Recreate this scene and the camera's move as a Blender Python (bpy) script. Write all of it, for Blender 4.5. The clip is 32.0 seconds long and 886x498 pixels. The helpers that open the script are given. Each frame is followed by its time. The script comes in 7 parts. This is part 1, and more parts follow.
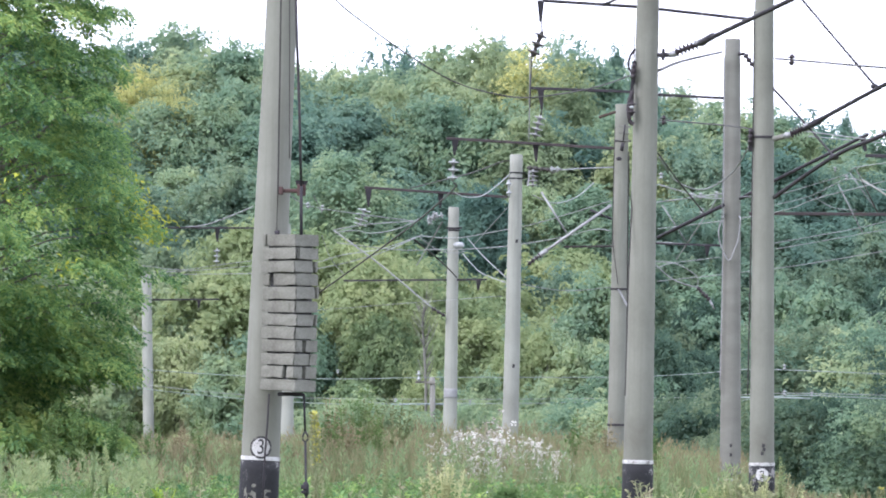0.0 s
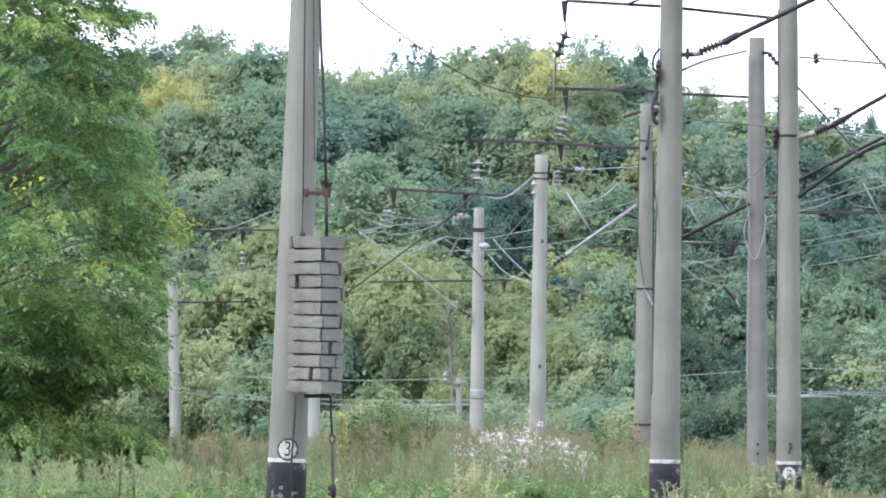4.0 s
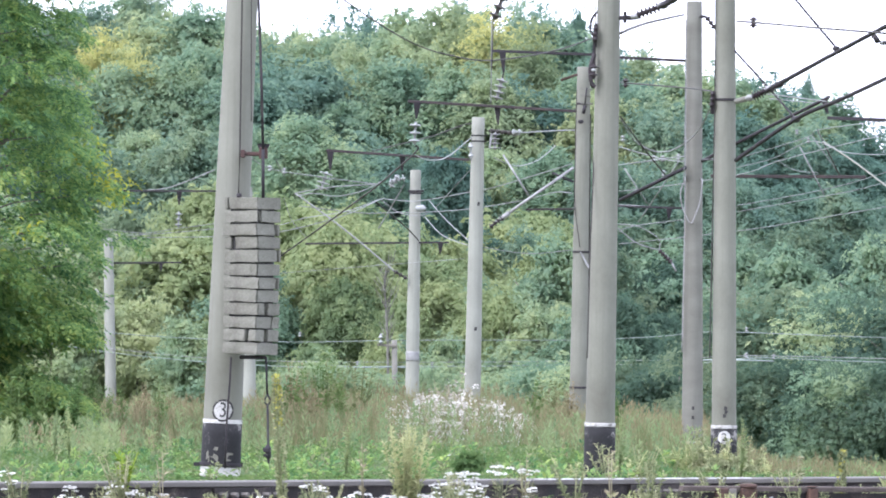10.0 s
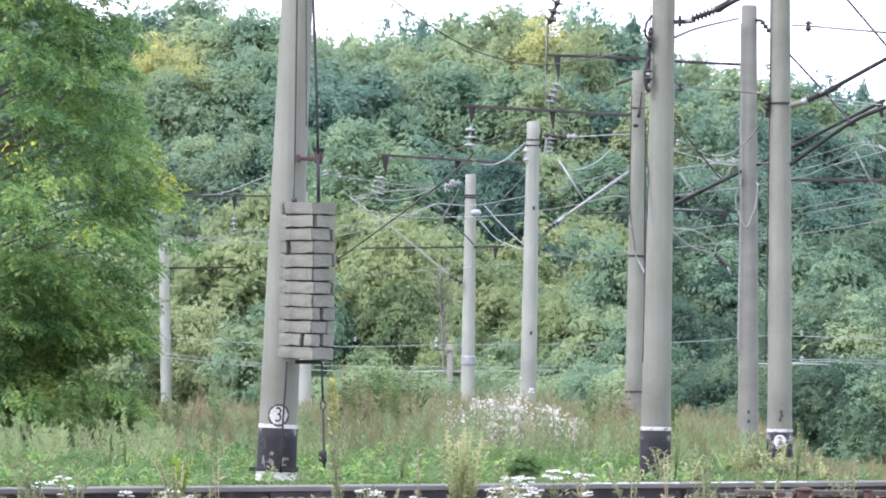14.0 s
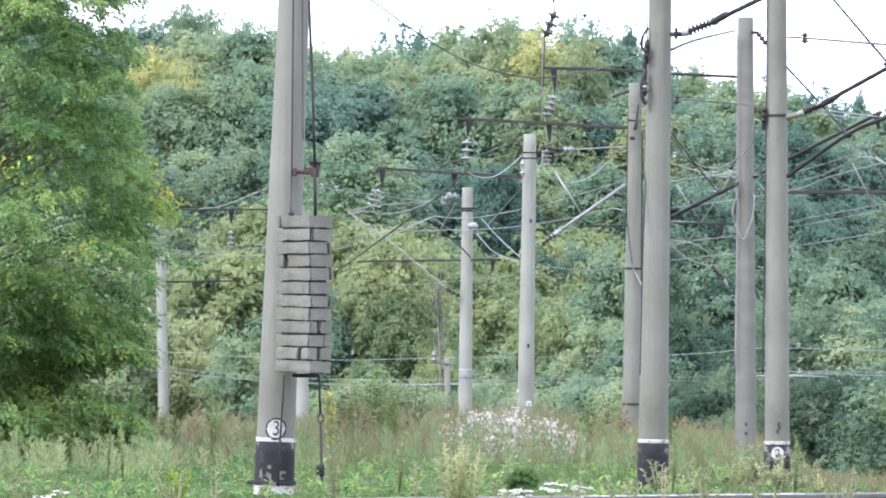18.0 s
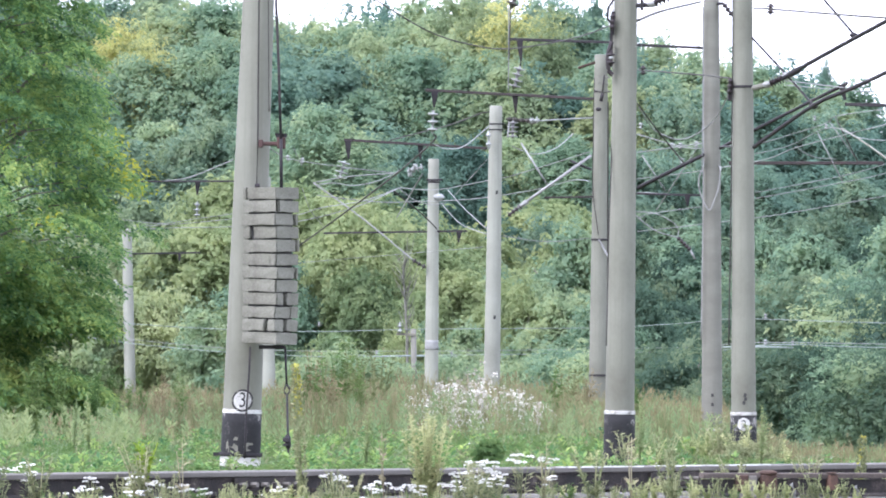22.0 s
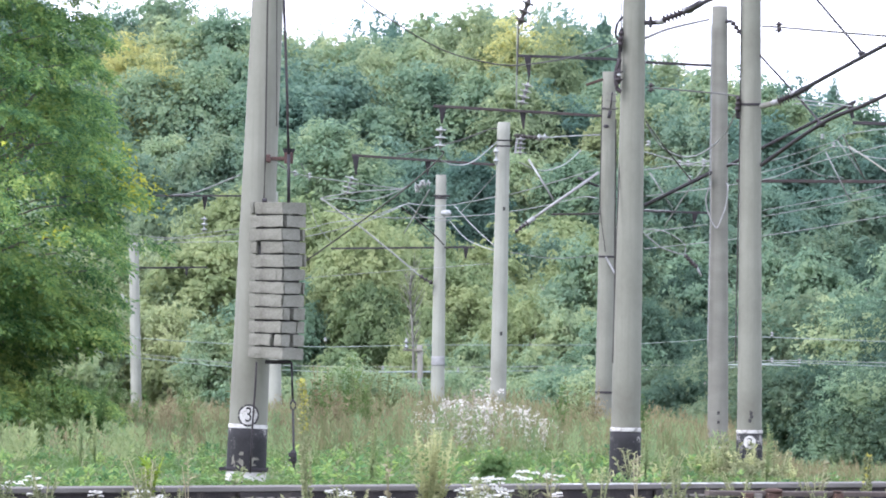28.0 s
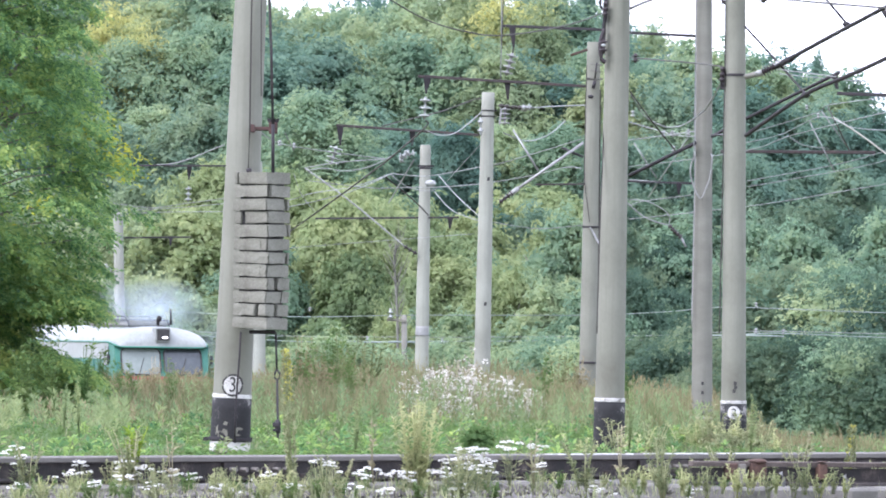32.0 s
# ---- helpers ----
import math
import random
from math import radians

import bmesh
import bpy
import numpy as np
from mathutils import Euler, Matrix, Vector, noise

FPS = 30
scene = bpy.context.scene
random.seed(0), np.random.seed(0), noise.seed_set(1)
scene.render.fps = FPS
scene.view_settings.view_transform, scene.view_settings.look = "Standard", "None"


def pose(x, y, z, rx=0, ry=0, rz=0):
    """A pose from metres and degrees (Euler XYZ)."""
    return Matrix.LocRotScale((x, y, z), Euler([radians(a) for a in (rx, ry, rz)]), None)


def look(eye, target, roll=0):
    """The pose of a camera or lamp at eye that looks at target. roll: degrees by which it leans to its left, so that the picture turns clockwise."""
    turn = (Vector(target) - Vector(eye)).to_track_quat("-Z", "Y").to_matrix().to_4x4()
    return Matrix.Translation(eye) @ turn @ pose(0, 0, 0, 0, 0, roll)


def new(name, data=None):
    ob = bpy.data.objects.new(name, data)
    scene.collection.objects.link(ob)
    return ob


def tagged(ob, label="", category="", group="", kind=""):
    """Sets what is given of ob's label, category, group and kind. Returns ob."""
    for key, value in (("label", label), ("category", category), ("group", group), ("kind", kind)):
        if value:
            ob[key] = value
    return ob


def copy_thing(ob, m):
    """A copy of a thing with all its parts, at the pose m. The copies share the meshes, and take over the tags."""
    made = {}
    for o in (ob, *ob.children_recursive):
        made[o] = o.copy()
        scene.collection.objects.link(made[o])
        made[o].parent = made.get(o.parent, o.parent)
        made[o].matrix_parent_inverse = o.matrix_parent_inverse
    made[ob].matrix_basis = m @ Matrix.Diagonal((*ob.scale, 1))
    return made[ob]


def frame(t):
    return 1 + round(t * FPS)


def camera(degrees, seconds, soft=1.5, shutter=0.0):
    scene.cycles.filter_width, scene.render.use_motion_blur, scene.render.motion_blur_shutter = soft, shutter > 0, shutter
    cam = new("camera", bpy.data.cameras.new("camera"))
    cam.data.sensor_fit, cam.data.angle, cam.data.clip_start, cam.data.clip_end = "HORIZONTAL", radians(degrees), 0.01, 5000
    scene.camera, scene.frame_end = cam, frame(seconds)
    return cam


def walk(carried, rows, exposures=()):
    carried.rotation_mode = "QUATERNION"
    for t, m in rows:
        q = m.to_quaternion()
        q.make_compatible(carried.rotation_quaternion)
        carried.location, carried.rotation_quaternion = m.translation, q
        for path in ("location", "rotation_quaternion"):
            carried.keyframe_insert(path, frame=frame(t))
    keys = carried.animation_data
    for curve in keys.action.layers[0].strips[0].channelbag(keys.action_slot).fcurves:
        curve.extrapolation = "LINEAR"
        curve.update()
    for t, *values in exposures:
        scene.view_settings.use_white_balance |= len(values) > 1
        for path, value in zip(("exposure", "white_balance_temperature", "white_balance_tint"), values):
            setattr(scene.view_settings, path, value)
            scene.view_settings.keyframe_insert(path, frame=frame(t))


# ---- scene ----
cam = camera(6.0, 32.0, 1.85)
EYE = 1.45
# seconds, yaw, pitch, lean of a hand-held long lens on one spot
ROWS = [
    (0.0, 0.1977, 1.0271, 0.850),
    (0.5, 0.1382, 1.0179, 0.660),
    (1.0, 0.1929, 1.0898, 0.685),
    (1.5, 0.2479, 1.1947, 0.583),
    (2.0, 0.3455, 1.0017, 0.723),
    (2.5, 0.3892, 1.1022, 0.603),
    (4.5, 0.3694, 0.9758, 0.471),
    (5.0, 0.3288, 0.9145, 0.530),
    (5.5, 0.2740, 0.8814, 0.557),
    (6.0, 0.2394, 0.8623, 0.637),
    (6.5, 0.2197, 0.8579, 0.751),
    (7.0, 0.1198, 0.8164, 0.777),
    (7.5, 0.1457, 0.7804, 0.755),
    (8.0, 0.1760, 0.8509, 0.827),
    (8.5, 0.1538, 0.8216, 0.761),
    (9.0, 0.0883, 0.8032, 0.827),
    (9.5, -0.0552, 0.8013, 0.682),
    (10.0, -0.0637, 0.7794, 0.787),
    (10.5, -0.0675, 0.7727, 0.719),
    (11.0, -0.0380, 0.8265, 0.637),
    (11.5, 0.1493, 0.8020, 0.644),
    (12.0, 0.1866, 0.7764, 0.634),
    (12.5, 0.1726, 0.7459, 0.738),
    (13.0, 0.2588, 0.7372, 0.782),
    (13.5, 0.3149, 0.7946, 0.698),
    (15.5, 0.3015, 0.8125, 0.653),
    (16.0, 0.2765, 0.8151, 0.653),
    (16.5, 0.2366, 0.7798, 0.663),
    (17.0, 0.2261, 0.8610, 0.598),
    (17.5, 0.2559, 0.9578, 0.540),
    (18.0, 0.2920, 0.8932, 0.510),
    (18.5, 0.2900, 0.8653, 0.386),
    (19.0, 0.2917, 0.8447, 0.351),
    (19.5, 0.2762, 0.7628, 0.340),
    (20.0, 0.2239, 0.7516, 0.313),
    (20.5, 0.1515, 0.6690, 0.448),
    (21.0, 0.1244, 0.6574, 0.359),
    (21.5, 0.0932, 0.6523, 0.398),
    (22.0, 0.0611, 0.7015, 0.432),
    (22.5, -0.0981, 0.9452, 0.424),
    (23.0, -0.2296, 1.0220, 0.535),
    (23.5, -0.4274, 1.0104, 0.492),
    (24.0, -0.4697, 0.7733, 0.628),
    (24.5, -0.3316, 0.6970, 0.683),
    (26.5, -0.2669, 0.7506, 0.785),
    (27.0, -0.0955, 0.7636, 0.652),
    (27.5, -0.0592, 0.7887, 0.750),
    (28.0, 0.1094, 0.8097, 0.784),
    (28.5, 0.1268, 0.7912, 0.668),
    (29.0, 0.1755, 0.7674, 0.671),
    (29.5, 0.2104, 0.7193, 0.623),
    (30.0, 0.2423, 0.6301, 0.636),
    (30.5, 0.2534, 0.6043, 0.655),
    (31.0, 0.1062, 0.6336, 0.723),
    (31.5, 0.0653, 0.6290, 0.757),
    (32.0, 0.0000, 0.6090, 0.848),
]
walk(cam, [(t, pose(0, 0, EYE, 90 + pitch, 0, yaw) @ pose(0, 0, 0, 0, 0, lean)) for t, yaw, pitch, lean in ROWS], [(t, s, 5785, 19.0) for t, s in ((0.0, 1.38), (1.0, 1.32), (2.5, 1.28), (5.0, 1.42), (6.0, 1.48), (9.0, 1.55), (13.0, 1.56), (19.0, 1.56), (22.0, 1.62), (23.0, 1.28), (23.5, 1.24), (24.0, 1.42), (24.5, 1.46), (27.0, 1.46), (28.0, 1.53), (29.0, 1.55), (30.0, 1.6), (32.0, 1.61))])

# ---- light: a bright overcast sky with a veiled sun ----
SUN_EL, SUN_AZ = radians(48), radians(-125)
world = bpy.data.worlds.new("overcast_sky")
scene.world = world
world.use_nodes = True
wn, wl = world.node_tree.nodes, world.node_tree.links
sky = wn.new("ShaderNodeTexSky")
sky.sky_type, sky.sun_disc = "NISHITA", False
sky.sun_elevation, sky.sun_rotation = SUN_EL, SUN_AZ
sky.air_density, sky.dust_density, sky.ozone_density = 1.0, 4.0, 1.0
veil = wn.new("ShaderNodeMix")
veil.data_type = "RGBA"
veil.inputs[0].default_value = 0.8
veil.inputs[7].default_value = (9.6, 9.8, 10.3, 1)
wl.new(sky.outputs[0], veil.inputs[6])
wl.new(veil.outputs[2], wn["Background"].inputs[0])
wn["Background"].inputs[1].default_value = 0.125
sun = new("sun", bpy.data.lights.new("sun", "SUN"))
sun.data.energy, sun.data.angle, sun.data.color = 1.5, radians(14), (1.0, 0.96, 0.9)
sun.matrix_world = look((math.sin(SUN_AZ) * math.cos(SUN_EL), math.cos(SUN_AZ) * math.cos(SUN_EL), math.sin(SUN_EL)), (0, 0, 0))


# ---- materials ----
def nodes_of(name):
    m = bpy.data.materials.new(name)
    m.use_nodes = True
    return m, m.node_tree.nodes, m.node_tree.links


def ramp(n, stops):
    r = n.new("ShaderNodeValToRGB")
    e = r.color_ramp.elements
    while len(e) < len(stops):
        e.new(0.5)
    for k, (p, c) in enumerate(stops):
        e[k].position, e[k].color = p, (*c, 1)
    return r


def surface(name, stops, scale=3.0, fine=40.0, rough=0.8, metal=0.0, bump=0.3, stretch=(1, 1, 1), streak=None, grain=0.35):
    """A weathered solid: a coarse and a fine noise choose along the colours and roughen the relief."""
    m, n, l = nodes_of(name)
    b = n["Principled BSDF"]
    tc, mp = n.new("ShaderNodeTexCoord"), n.new("ShaderNodeMapping")
    mp.inputs["Scale"].default_value = stretch
    l.new(tc.outputs["Object"], mp.inputs[0])
    a, f = n.new("ShaderNodeTexNoise"), n.new("ShaderNodeTexNoise")
    a.inputs["Scale"].default_value, f.inputs["Scale"].default_value = scale, fine
    a.inputs["Detail"].default_value, f.inputs["Detail"].default_value = 6, 4
    l.new(mp.outputs[0], a.inputs[0])
    l.new(mp.outputs[0], f.inputs[0])
    mix = n.new("ShaderNodeMix")
    mix.inputs[0].default_value = grain
    l.new(a.outputs[0], mix.inputs[2])
    l.new(f.outputs[0], mix.inputs[3])
    info = n.new("ShaderNodeObjectInfo")
    add = n.new("ShaderNodeMath")
    add.operation = "MULTIPLY_ADD"
    add.inputs[1].default_value, add.inputs[2].default_value = 0.1, -0.05
    l.new(info.outputs["Random"], add.inputs[0])
    s = n.new("ShaderNodeMath")
    l.new(mix.outputs[0], s.inputs[0])
    l.new(add.outputs[0], s.inputs[1])
    r = ramp(n, stops)
    l.new(s.outputs[0], r.inputs[0])
    col = r.outputs[0]
    if streak:
        w = n.new("ShaderNodeTexNoise")
        sm = n.new("ShaderNodeMapping")
        sm.inputs["Scale"].default_value = (9, 9, 0.35)
        l.new(tc.outputs["Object"], sm.inputs[0])
        l.new(sm.outputs[0], w.inputs[0])
        w.inputs["Scale"].default_value = 1.6
        w.inputs["Detail"].default_value = 5
        wr = ramp(n, [(0.5, (0, 0, 0)), (0.75, (0.38, 0.38, 0.38))])
        l.new(w.outputs[0], wr.inputs[0])
        mx = n.new("ShaderNodeMix")
        mx.data_type = "RGBA"
        mx.inputs[7].default_value = (*streak, 1)
        l.new(wr.outputs[0], mx.inputs[0])
        l.new(col, mx.inputs[6])
        col = mx.outputs[2]
    l.new(col, b.inputs["Base Color"])
    b.inputs["Roughness"].default_value, b.inputs["Metallic"].default_value = rough, metal
    bp = n.new("ShaderNodeBump")
    bp.inputs["Strength"].default_value, bp.inputs["Distance"].default_value = bump, 0.01
    l.new(f.outputs[0], bp.inputs["Height"])
    l.new(bp.outputs[0], b.inputs["Normal"])
    return m


def foliage(name, stops, patch=0.5, through_light=0.45, spread=0.55, vary=0.36):
    """Leaves: the colour varies leaf by leaf and in patches; some light passes through."""
    m, n, l = nodes_of(name)
    n.remove(n["Principled BSDF"])
    tc, geo = n.new("ShaderNodeTexCoord"), n.new("ShaderNodeNewGeometry")
    info = n.new("ShaderNodeObjectInfo")
    no = n.new("ShaderNodeTexNoise")
    no.inputs["Scale"].default_value, no.inputs["Detail"].default_value = patch, 4
    l.new(geo.outputs["Position"], no.inputs[0])
    fine = n.new("ShaderNodeTexNoise")
    fine.inputs["Scale"].default_value, fine.inputs["Detail"].default_value = patch * 4.3, 2
    l.new(geo.outputs["Position"], fine.inputs[0])
    both = n.new("ShaderNodeMix")
    both.inputs[0].default_value = 0.3
    l.new(no.outputs[0], both.inputs[2])
    l.new(fine.outputs[0], both.inputs[3])
    mix = n.new("ShaderNodeMix")
    mix.inputs[0].default_value = 1 - spread
    l.new(both.outputs[0], mix.inputs[2])
    l.new(geo.outputs["Random Per Island"], mix.inputs[3])
    s = n.new("ShaderNodeMath")
    s.operation = "MULTIPLY_ADD"
    s.inputs[1].default_value = vary
    l.new(info.outputs["Random"], s.inputs[0])
    sub = n.new("ShaderNodeMath")
    sub.operation = "SUBTRACT"
    sub.inputs[1].default_value = vary / 2
    l.new(mix.outputs[0], sub.inputs[0])
    l.new(sub.outputs[0], s.inputs[2])
    r = ramp(n, stops)
    l.new(s.outputs[0], r.inputs[0])
    d, t, g = n.new("ShaderNodeBsdfDiffuse"), n.new("ShaderNodeBsdfTranslucent"), n.new("ShaderNodeBsdfGlossy")
    g.inputs["Roughness"].default_value = 0.55
    g.inputs["Color"].default_value = (0.55, 0.6, 0.6, 1)
    l.new(r.outputs[0], d.inputs[0])
    l.new(r.outputs[0], t.inputs[0])
    ms, mg = n.new("ShaderNodeMixShader"), n.new("ShaderNodeMixShader")
    ms.inputs[0].default_value, mg.inputs[0].default_value = through_light, 0.012
    l.new(d.outputs[0], ms.inputs[1])
    l.new(t.outputs[0], ms.inputs[2])
    l.new(ms.outputs[0], mg.inputs[1])
    l.new(g.outputs[0], mg.inputs[2])
    l.new(mg.outputs[0], n["Material Output"].inputs[0])
    return m


M_CONC = surface("weathered_concrete", [(0.3, (0.102, 0.101, 0.081)), (0.5, (0.141, 0.143, 0.117)), (0.7, (0.176, 0.179, 0.149))], 1.1, 22, 0.9, 0, 0.3, (1, 1, 0.7), (0.096, 0.094, 0.075), 0.14)
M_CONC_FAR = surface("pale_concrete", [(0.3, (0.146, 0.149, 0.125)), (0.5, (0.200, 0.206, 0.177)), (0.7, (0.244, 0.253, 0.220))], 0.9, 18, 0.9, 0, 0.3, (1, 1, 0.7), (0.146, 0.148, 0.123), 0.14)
M_CONC_OLD = surface("grey_concrete", [(0.3, (0.108, 0.106, 0.091)), (0.5, (0.131, 0.129, 0.111)), (0.7, (0.156, 0.155, 0.135))], 1.6, 20, 0.92, 0, 0.4, (0.9, 0.9, 2.0), (0.081, 0.079, 0.065), 0.16)
M_BLOCK = surface("rough_cast_concrete", [(0.25, (0.069, 0.067, 0.054)), (0.5, (0.130, 0.128, 0.106)), (0.72, (0.176, 0.176, 0.149))], 5, 38, 0.95, 0, 0.8)
M_TAR = surface("black_bitumen_paint", [(0.3, (0.006, 0.006, 0.007)), (0.56, (0.013, 0.013, 0.015)), (0.6, (0.03, 0.03, 0.03)), (0.64, (0.16, 0.155, 0.147))], 4.5, 30, 0.95, 0, 0.5)
M_WHITE = surface("white_limewash", [(0.36, (0.12, 0.115, 0.105)), (0.44, (0.33, 0.325, 0.31)), (0.6, (0.45, 0.445, 0.43))], 9, 50, 0.9, 0, 0.4)
M_RAILWHITE = surface("white_rail_paint", [(0.38, (0.25, 0.24, 0.22)), (0.46, (0.5, 0.5, 0.48)), (0.6, (0.64, 0.64, 0.62))], 9, 50, 0.8, 0, 0.2)
# for markings and trim; in holes and weight gaps it paints shade
M_BLACK = surface("black_paint_and_shade", [(0.3, (0.012, 0.012, 0.012)), (0.7, (0.035, 0.035, 0.035))], 8, 50, 0.8)
M_STEEL = surface("dark_painted_steel", [(0.3, (0.006, 0.005, 0.008)), (0.55, (0.012, 0.0095, 0.013)), (0.75, (0.03, 0.021, 0.02))], 3, 40, 0.75, 0.0, 0.3)
M_BRACKET = surface("dull_brown_primer", [(0.3, (0.04, 0.021, 0.019)), (0.7, (0.075, 0.04, 0.034))], 4, 45, 0.85, 0.0, 0.3)
M_RUST = surface("rusty_steel", [(0.3, (0.026, 0.018, 0.016)), (0.5, (0.060, 0.035, 0.027)), (0.7, (0.112, 0.063, 0.044))], 4, 45, 0.85, 0.2, 0.5)
M_GALV = surface("galvanised_steel", [(0.3, (0.166, 0.167, 0.167)), (0.6, (0.230, 0.232, 0.232)), (0.75, (0.285, 0.287, 0.285))], 6, 50, 0.5, 0.25, 0.2)
M_WIRE = surface("grey_stranded_wire", [(0.3, (0.132, 0.137, 0.137)), (0.6, (0.198, 0.204, 0.204)), (0.75, (0.246, 0.248, 0.246))], 3, 60, 0.55, 0.3, 0.2)
M_WIRE_DARK = surface("dark_copper_wire", [(0.3, (0.018, 0.017, 0.015)), (0.7, (0.045, 0.04, 0.035))], 3, 60, 0.8, 0.0, 0.2)
M_WIRE_PALE = surface("pale_green_insulated_wire", [(0.3, (0.12, 0.155, 0.147)), (0.7, (0.17, 0.2, 0.192))], 2, 40, 0.5)
M_GLASS_INS = surface("pale_glass_insulator", [(0.3, (0.13, 0.14, 0.137)), (0.7, (0.28, 0.292, 0.288))], 8, 60, 0.25, 0, 0.1)
M_PORC = surface("brown_porcelain", [(0.3, (0.01, 0.006, 0.009)), (0.7, (0.022, 0.013, 0.016))], 6, 60, 0.6, 0, 0.1)
M_RAILTOP = surface("worn_rail_steel", [(0.3, (0.07, 0.064, 0.056)), (0.55, (0.105, 0.097, 0.086)), (0.75, (0.14, 0.13, 0.118))], 2, 50, 0.65, 0.0, 0.2)
M_RAILWEB = surface("oily_dark_rail_web", [(0.36, (0.009, 0.008, 0.008)), (0.52, (0.02, 0.016, 0.015)), (0.62, (0.05, 0.04, 0.034)), (0.72, (0.13, 0.115, 0.1))], 7, 60, 0.9, 0.0, 0.5)
M_RAILOLD = surface("brown_weathered_rail", [(0.3, (0.035, 0.026, 0.022)), (0.55, (0.075, 0.06, 0.052)), (0.75, (0.15, 0.13, 0.115))], 6, 60, 0.85, 0.0, 0.5)
M_SLEEPER = surface("grey_sleeper_concrete", [(0.3, (0.065, 0.062, 0.057)), (0.7, (0.13, 0.125, 0.117))], 4, 40, 0.9, 0, 0.6)
M_GRAVEL = surface("ballast_gravel", [(0.3, (0.04, 0.037, 0.033)), (0.5, (0.085, 0.079, 0.072)), (0.75, (0.15, 0.14, 0.13))], 9, 60, 0.95, 0, 1.0)
M_GROUND = surface("meadow_soil", [(0.3, (0.05, 0.06, 0.022)), (0.5, (0.075, 0.095, 0.03)), (0.72, (0.12, 0.12, 0.05))], 0.3, 6, 0.95, 0, 0.6)
M_BARK = surface("grey_brown_bark", [(0.3, (0.075, 0.07, 0.058)), (0.7, (0.2, 0.188, 0.16))], 4, 40, 0.95, 0, 0.8, (1, 1, 0.3))

# wood greens: distance haze, and lit and shaded sprays, mixed into the leaf colours
F_DARK = foliage("hazy_dark_broadleaf", [(0.24, (0.080, 0.151, 0.127)), (0.43, (0.117, 0.201, 0.155)), (0.57, (0.166, 0.252, 0.176)), (0.76, (0.253, 0.318, 0.188))], 0.5, 0.58, 0.92, 0.3)
F_MID = foliage("hazy_mid_green_broadleaf", [(0.24, (0.111, 0.193, 0.132)), (0.43, (0.177, 0.267, 0.171)), (0.57, (0.253, 0.334, 0.191)), (0.76, (0.373, 0.418, 0.213))], 0.5, 0.58, 0.92, 0.3)
# paler copy of the wood's green: skyline glare and haze lifted into it
F_LIGHT = foliage("hazy_light_green_broadleaf", [(0.24, (0.165, 0.227, 0.137)), (0.43, (0.245, 0.313, 0.176)), (0.57, (0.323, 0.380, 0.202)), (0.76, (0.409, 0.445, 0.228))], 0.6, 0.58, 0.92, 0.3)
# darkened copy of the wood's green: low growth carries its shade as colour
F_LOW_SHADE = foliage("shaded_low_leaf", [(0.24, (0.050, 0.092, 0.066)), (0.43, (0.075, 0.128, 0.087)), (0.57, (0.110, 0.166, 0.103)), (0.76, (0.179, 0.228, 0.130))], 0.6, 0.6, 0.9)
F_YELLOW = foliage("yellowing_broadleaf", [(0.3, (0.159, 0.215, 0.116)), (0.45, (0.249, 0.299, 0.149)), (0.5, (0.371, 0.394, 0.165)), (0.68, (0.551, 0.525, 0.198))], 0.42, 0.6, 0.88, 0.3)
F_OLIVE = foliage("olive_thicket_leaf", [(0.24, (0.117, 0.175, 0.090)), (0.42, (0.173, 0.237, 0.115)), (0.58, (0.237, 0.294, 0.141)), (0.76, (0.315, 0.357, 0.168))], 0.55, 0.58, 0.92, 0.3)
# wide stops put the lit and the shaded boughs into the leaf colour
F_NEAR = foliage("roadside_ash_leaf", [(0.3, (0.046, 0.112, 0.056)), (0.43, (0.122, 0.228, 0.09)), (0.56, (0.24, 0.355, 0.115)), (0.7, (0.41, 0.48, 0.148))], 0.8, 0.56, 0.8, 0.04)
F_YLEAF = foliage("yellow_autumn_leaf", [(0.2, (0.34, 0.38, 0.05)), (0.8, (0.5, 0.48, 0.08))], 1.0, 0.4)
F_GRASS = foliage("fresh_green_grass", [(0.24, (0.039, 0.081, 0.027)), (0.42, (0.073, 0.134, 0.043)), (0.58, (0.130, 0.187, 0.065)), (0.82, (0.226, 0.252, 0.108))], 0.5, 0.5, 0.88, 0.06)
F_TALL = foliage("ripe_tall_grass", [(0.2, (0.078, 0.108, 0.045)), (0.42, (0.134, 0.159, 0.071)), (0.6, (0.209, 0.207, 0.107)), (0.82, (0.330, 0.278, 0.178))], 0.4, 0.45, 0.8, 0.06)
F_SEED = foliage("reddish_seed_heads", [(0.2, (0.155, 0.138, 0.077)), (0.5, (0.24, 0.205, 0.12)), (0.8, (0.33, 0.27, 0.172))], 0.3, 0.3)
F_WEED = foliage("yellow_green_weed", [(0.2, (0.120, 0.149, 0.076)), (0.45, (0.195, 0.222, 0.114)), (0.65, (0.270, 0.288, 0.158)), (0.85, (0.380, 0.369, 0.224))], 1.6, 0.4)
F_STALK = foliage("dry_stalk", [(0.2, (0.17, 0.15, 0.09)), (0.8, (0.36, 0.33, 0.22))], 1.0, 0.2)
F_PETAL = foliage("white_petals", [(0.2, (0.62, 0.62, 0.58)), (0.8, (0.82, 0.82, 0.79))], 2.0, 0.35)
F_FLUFF = foliage("thistle_down", [(0.25, (0.24, 0.22, 0.17)), (0.45, (0.42, 0.395, 0.34)), (0.7, (0.7, 0.68, 0.63))], 2.0, 0.35)
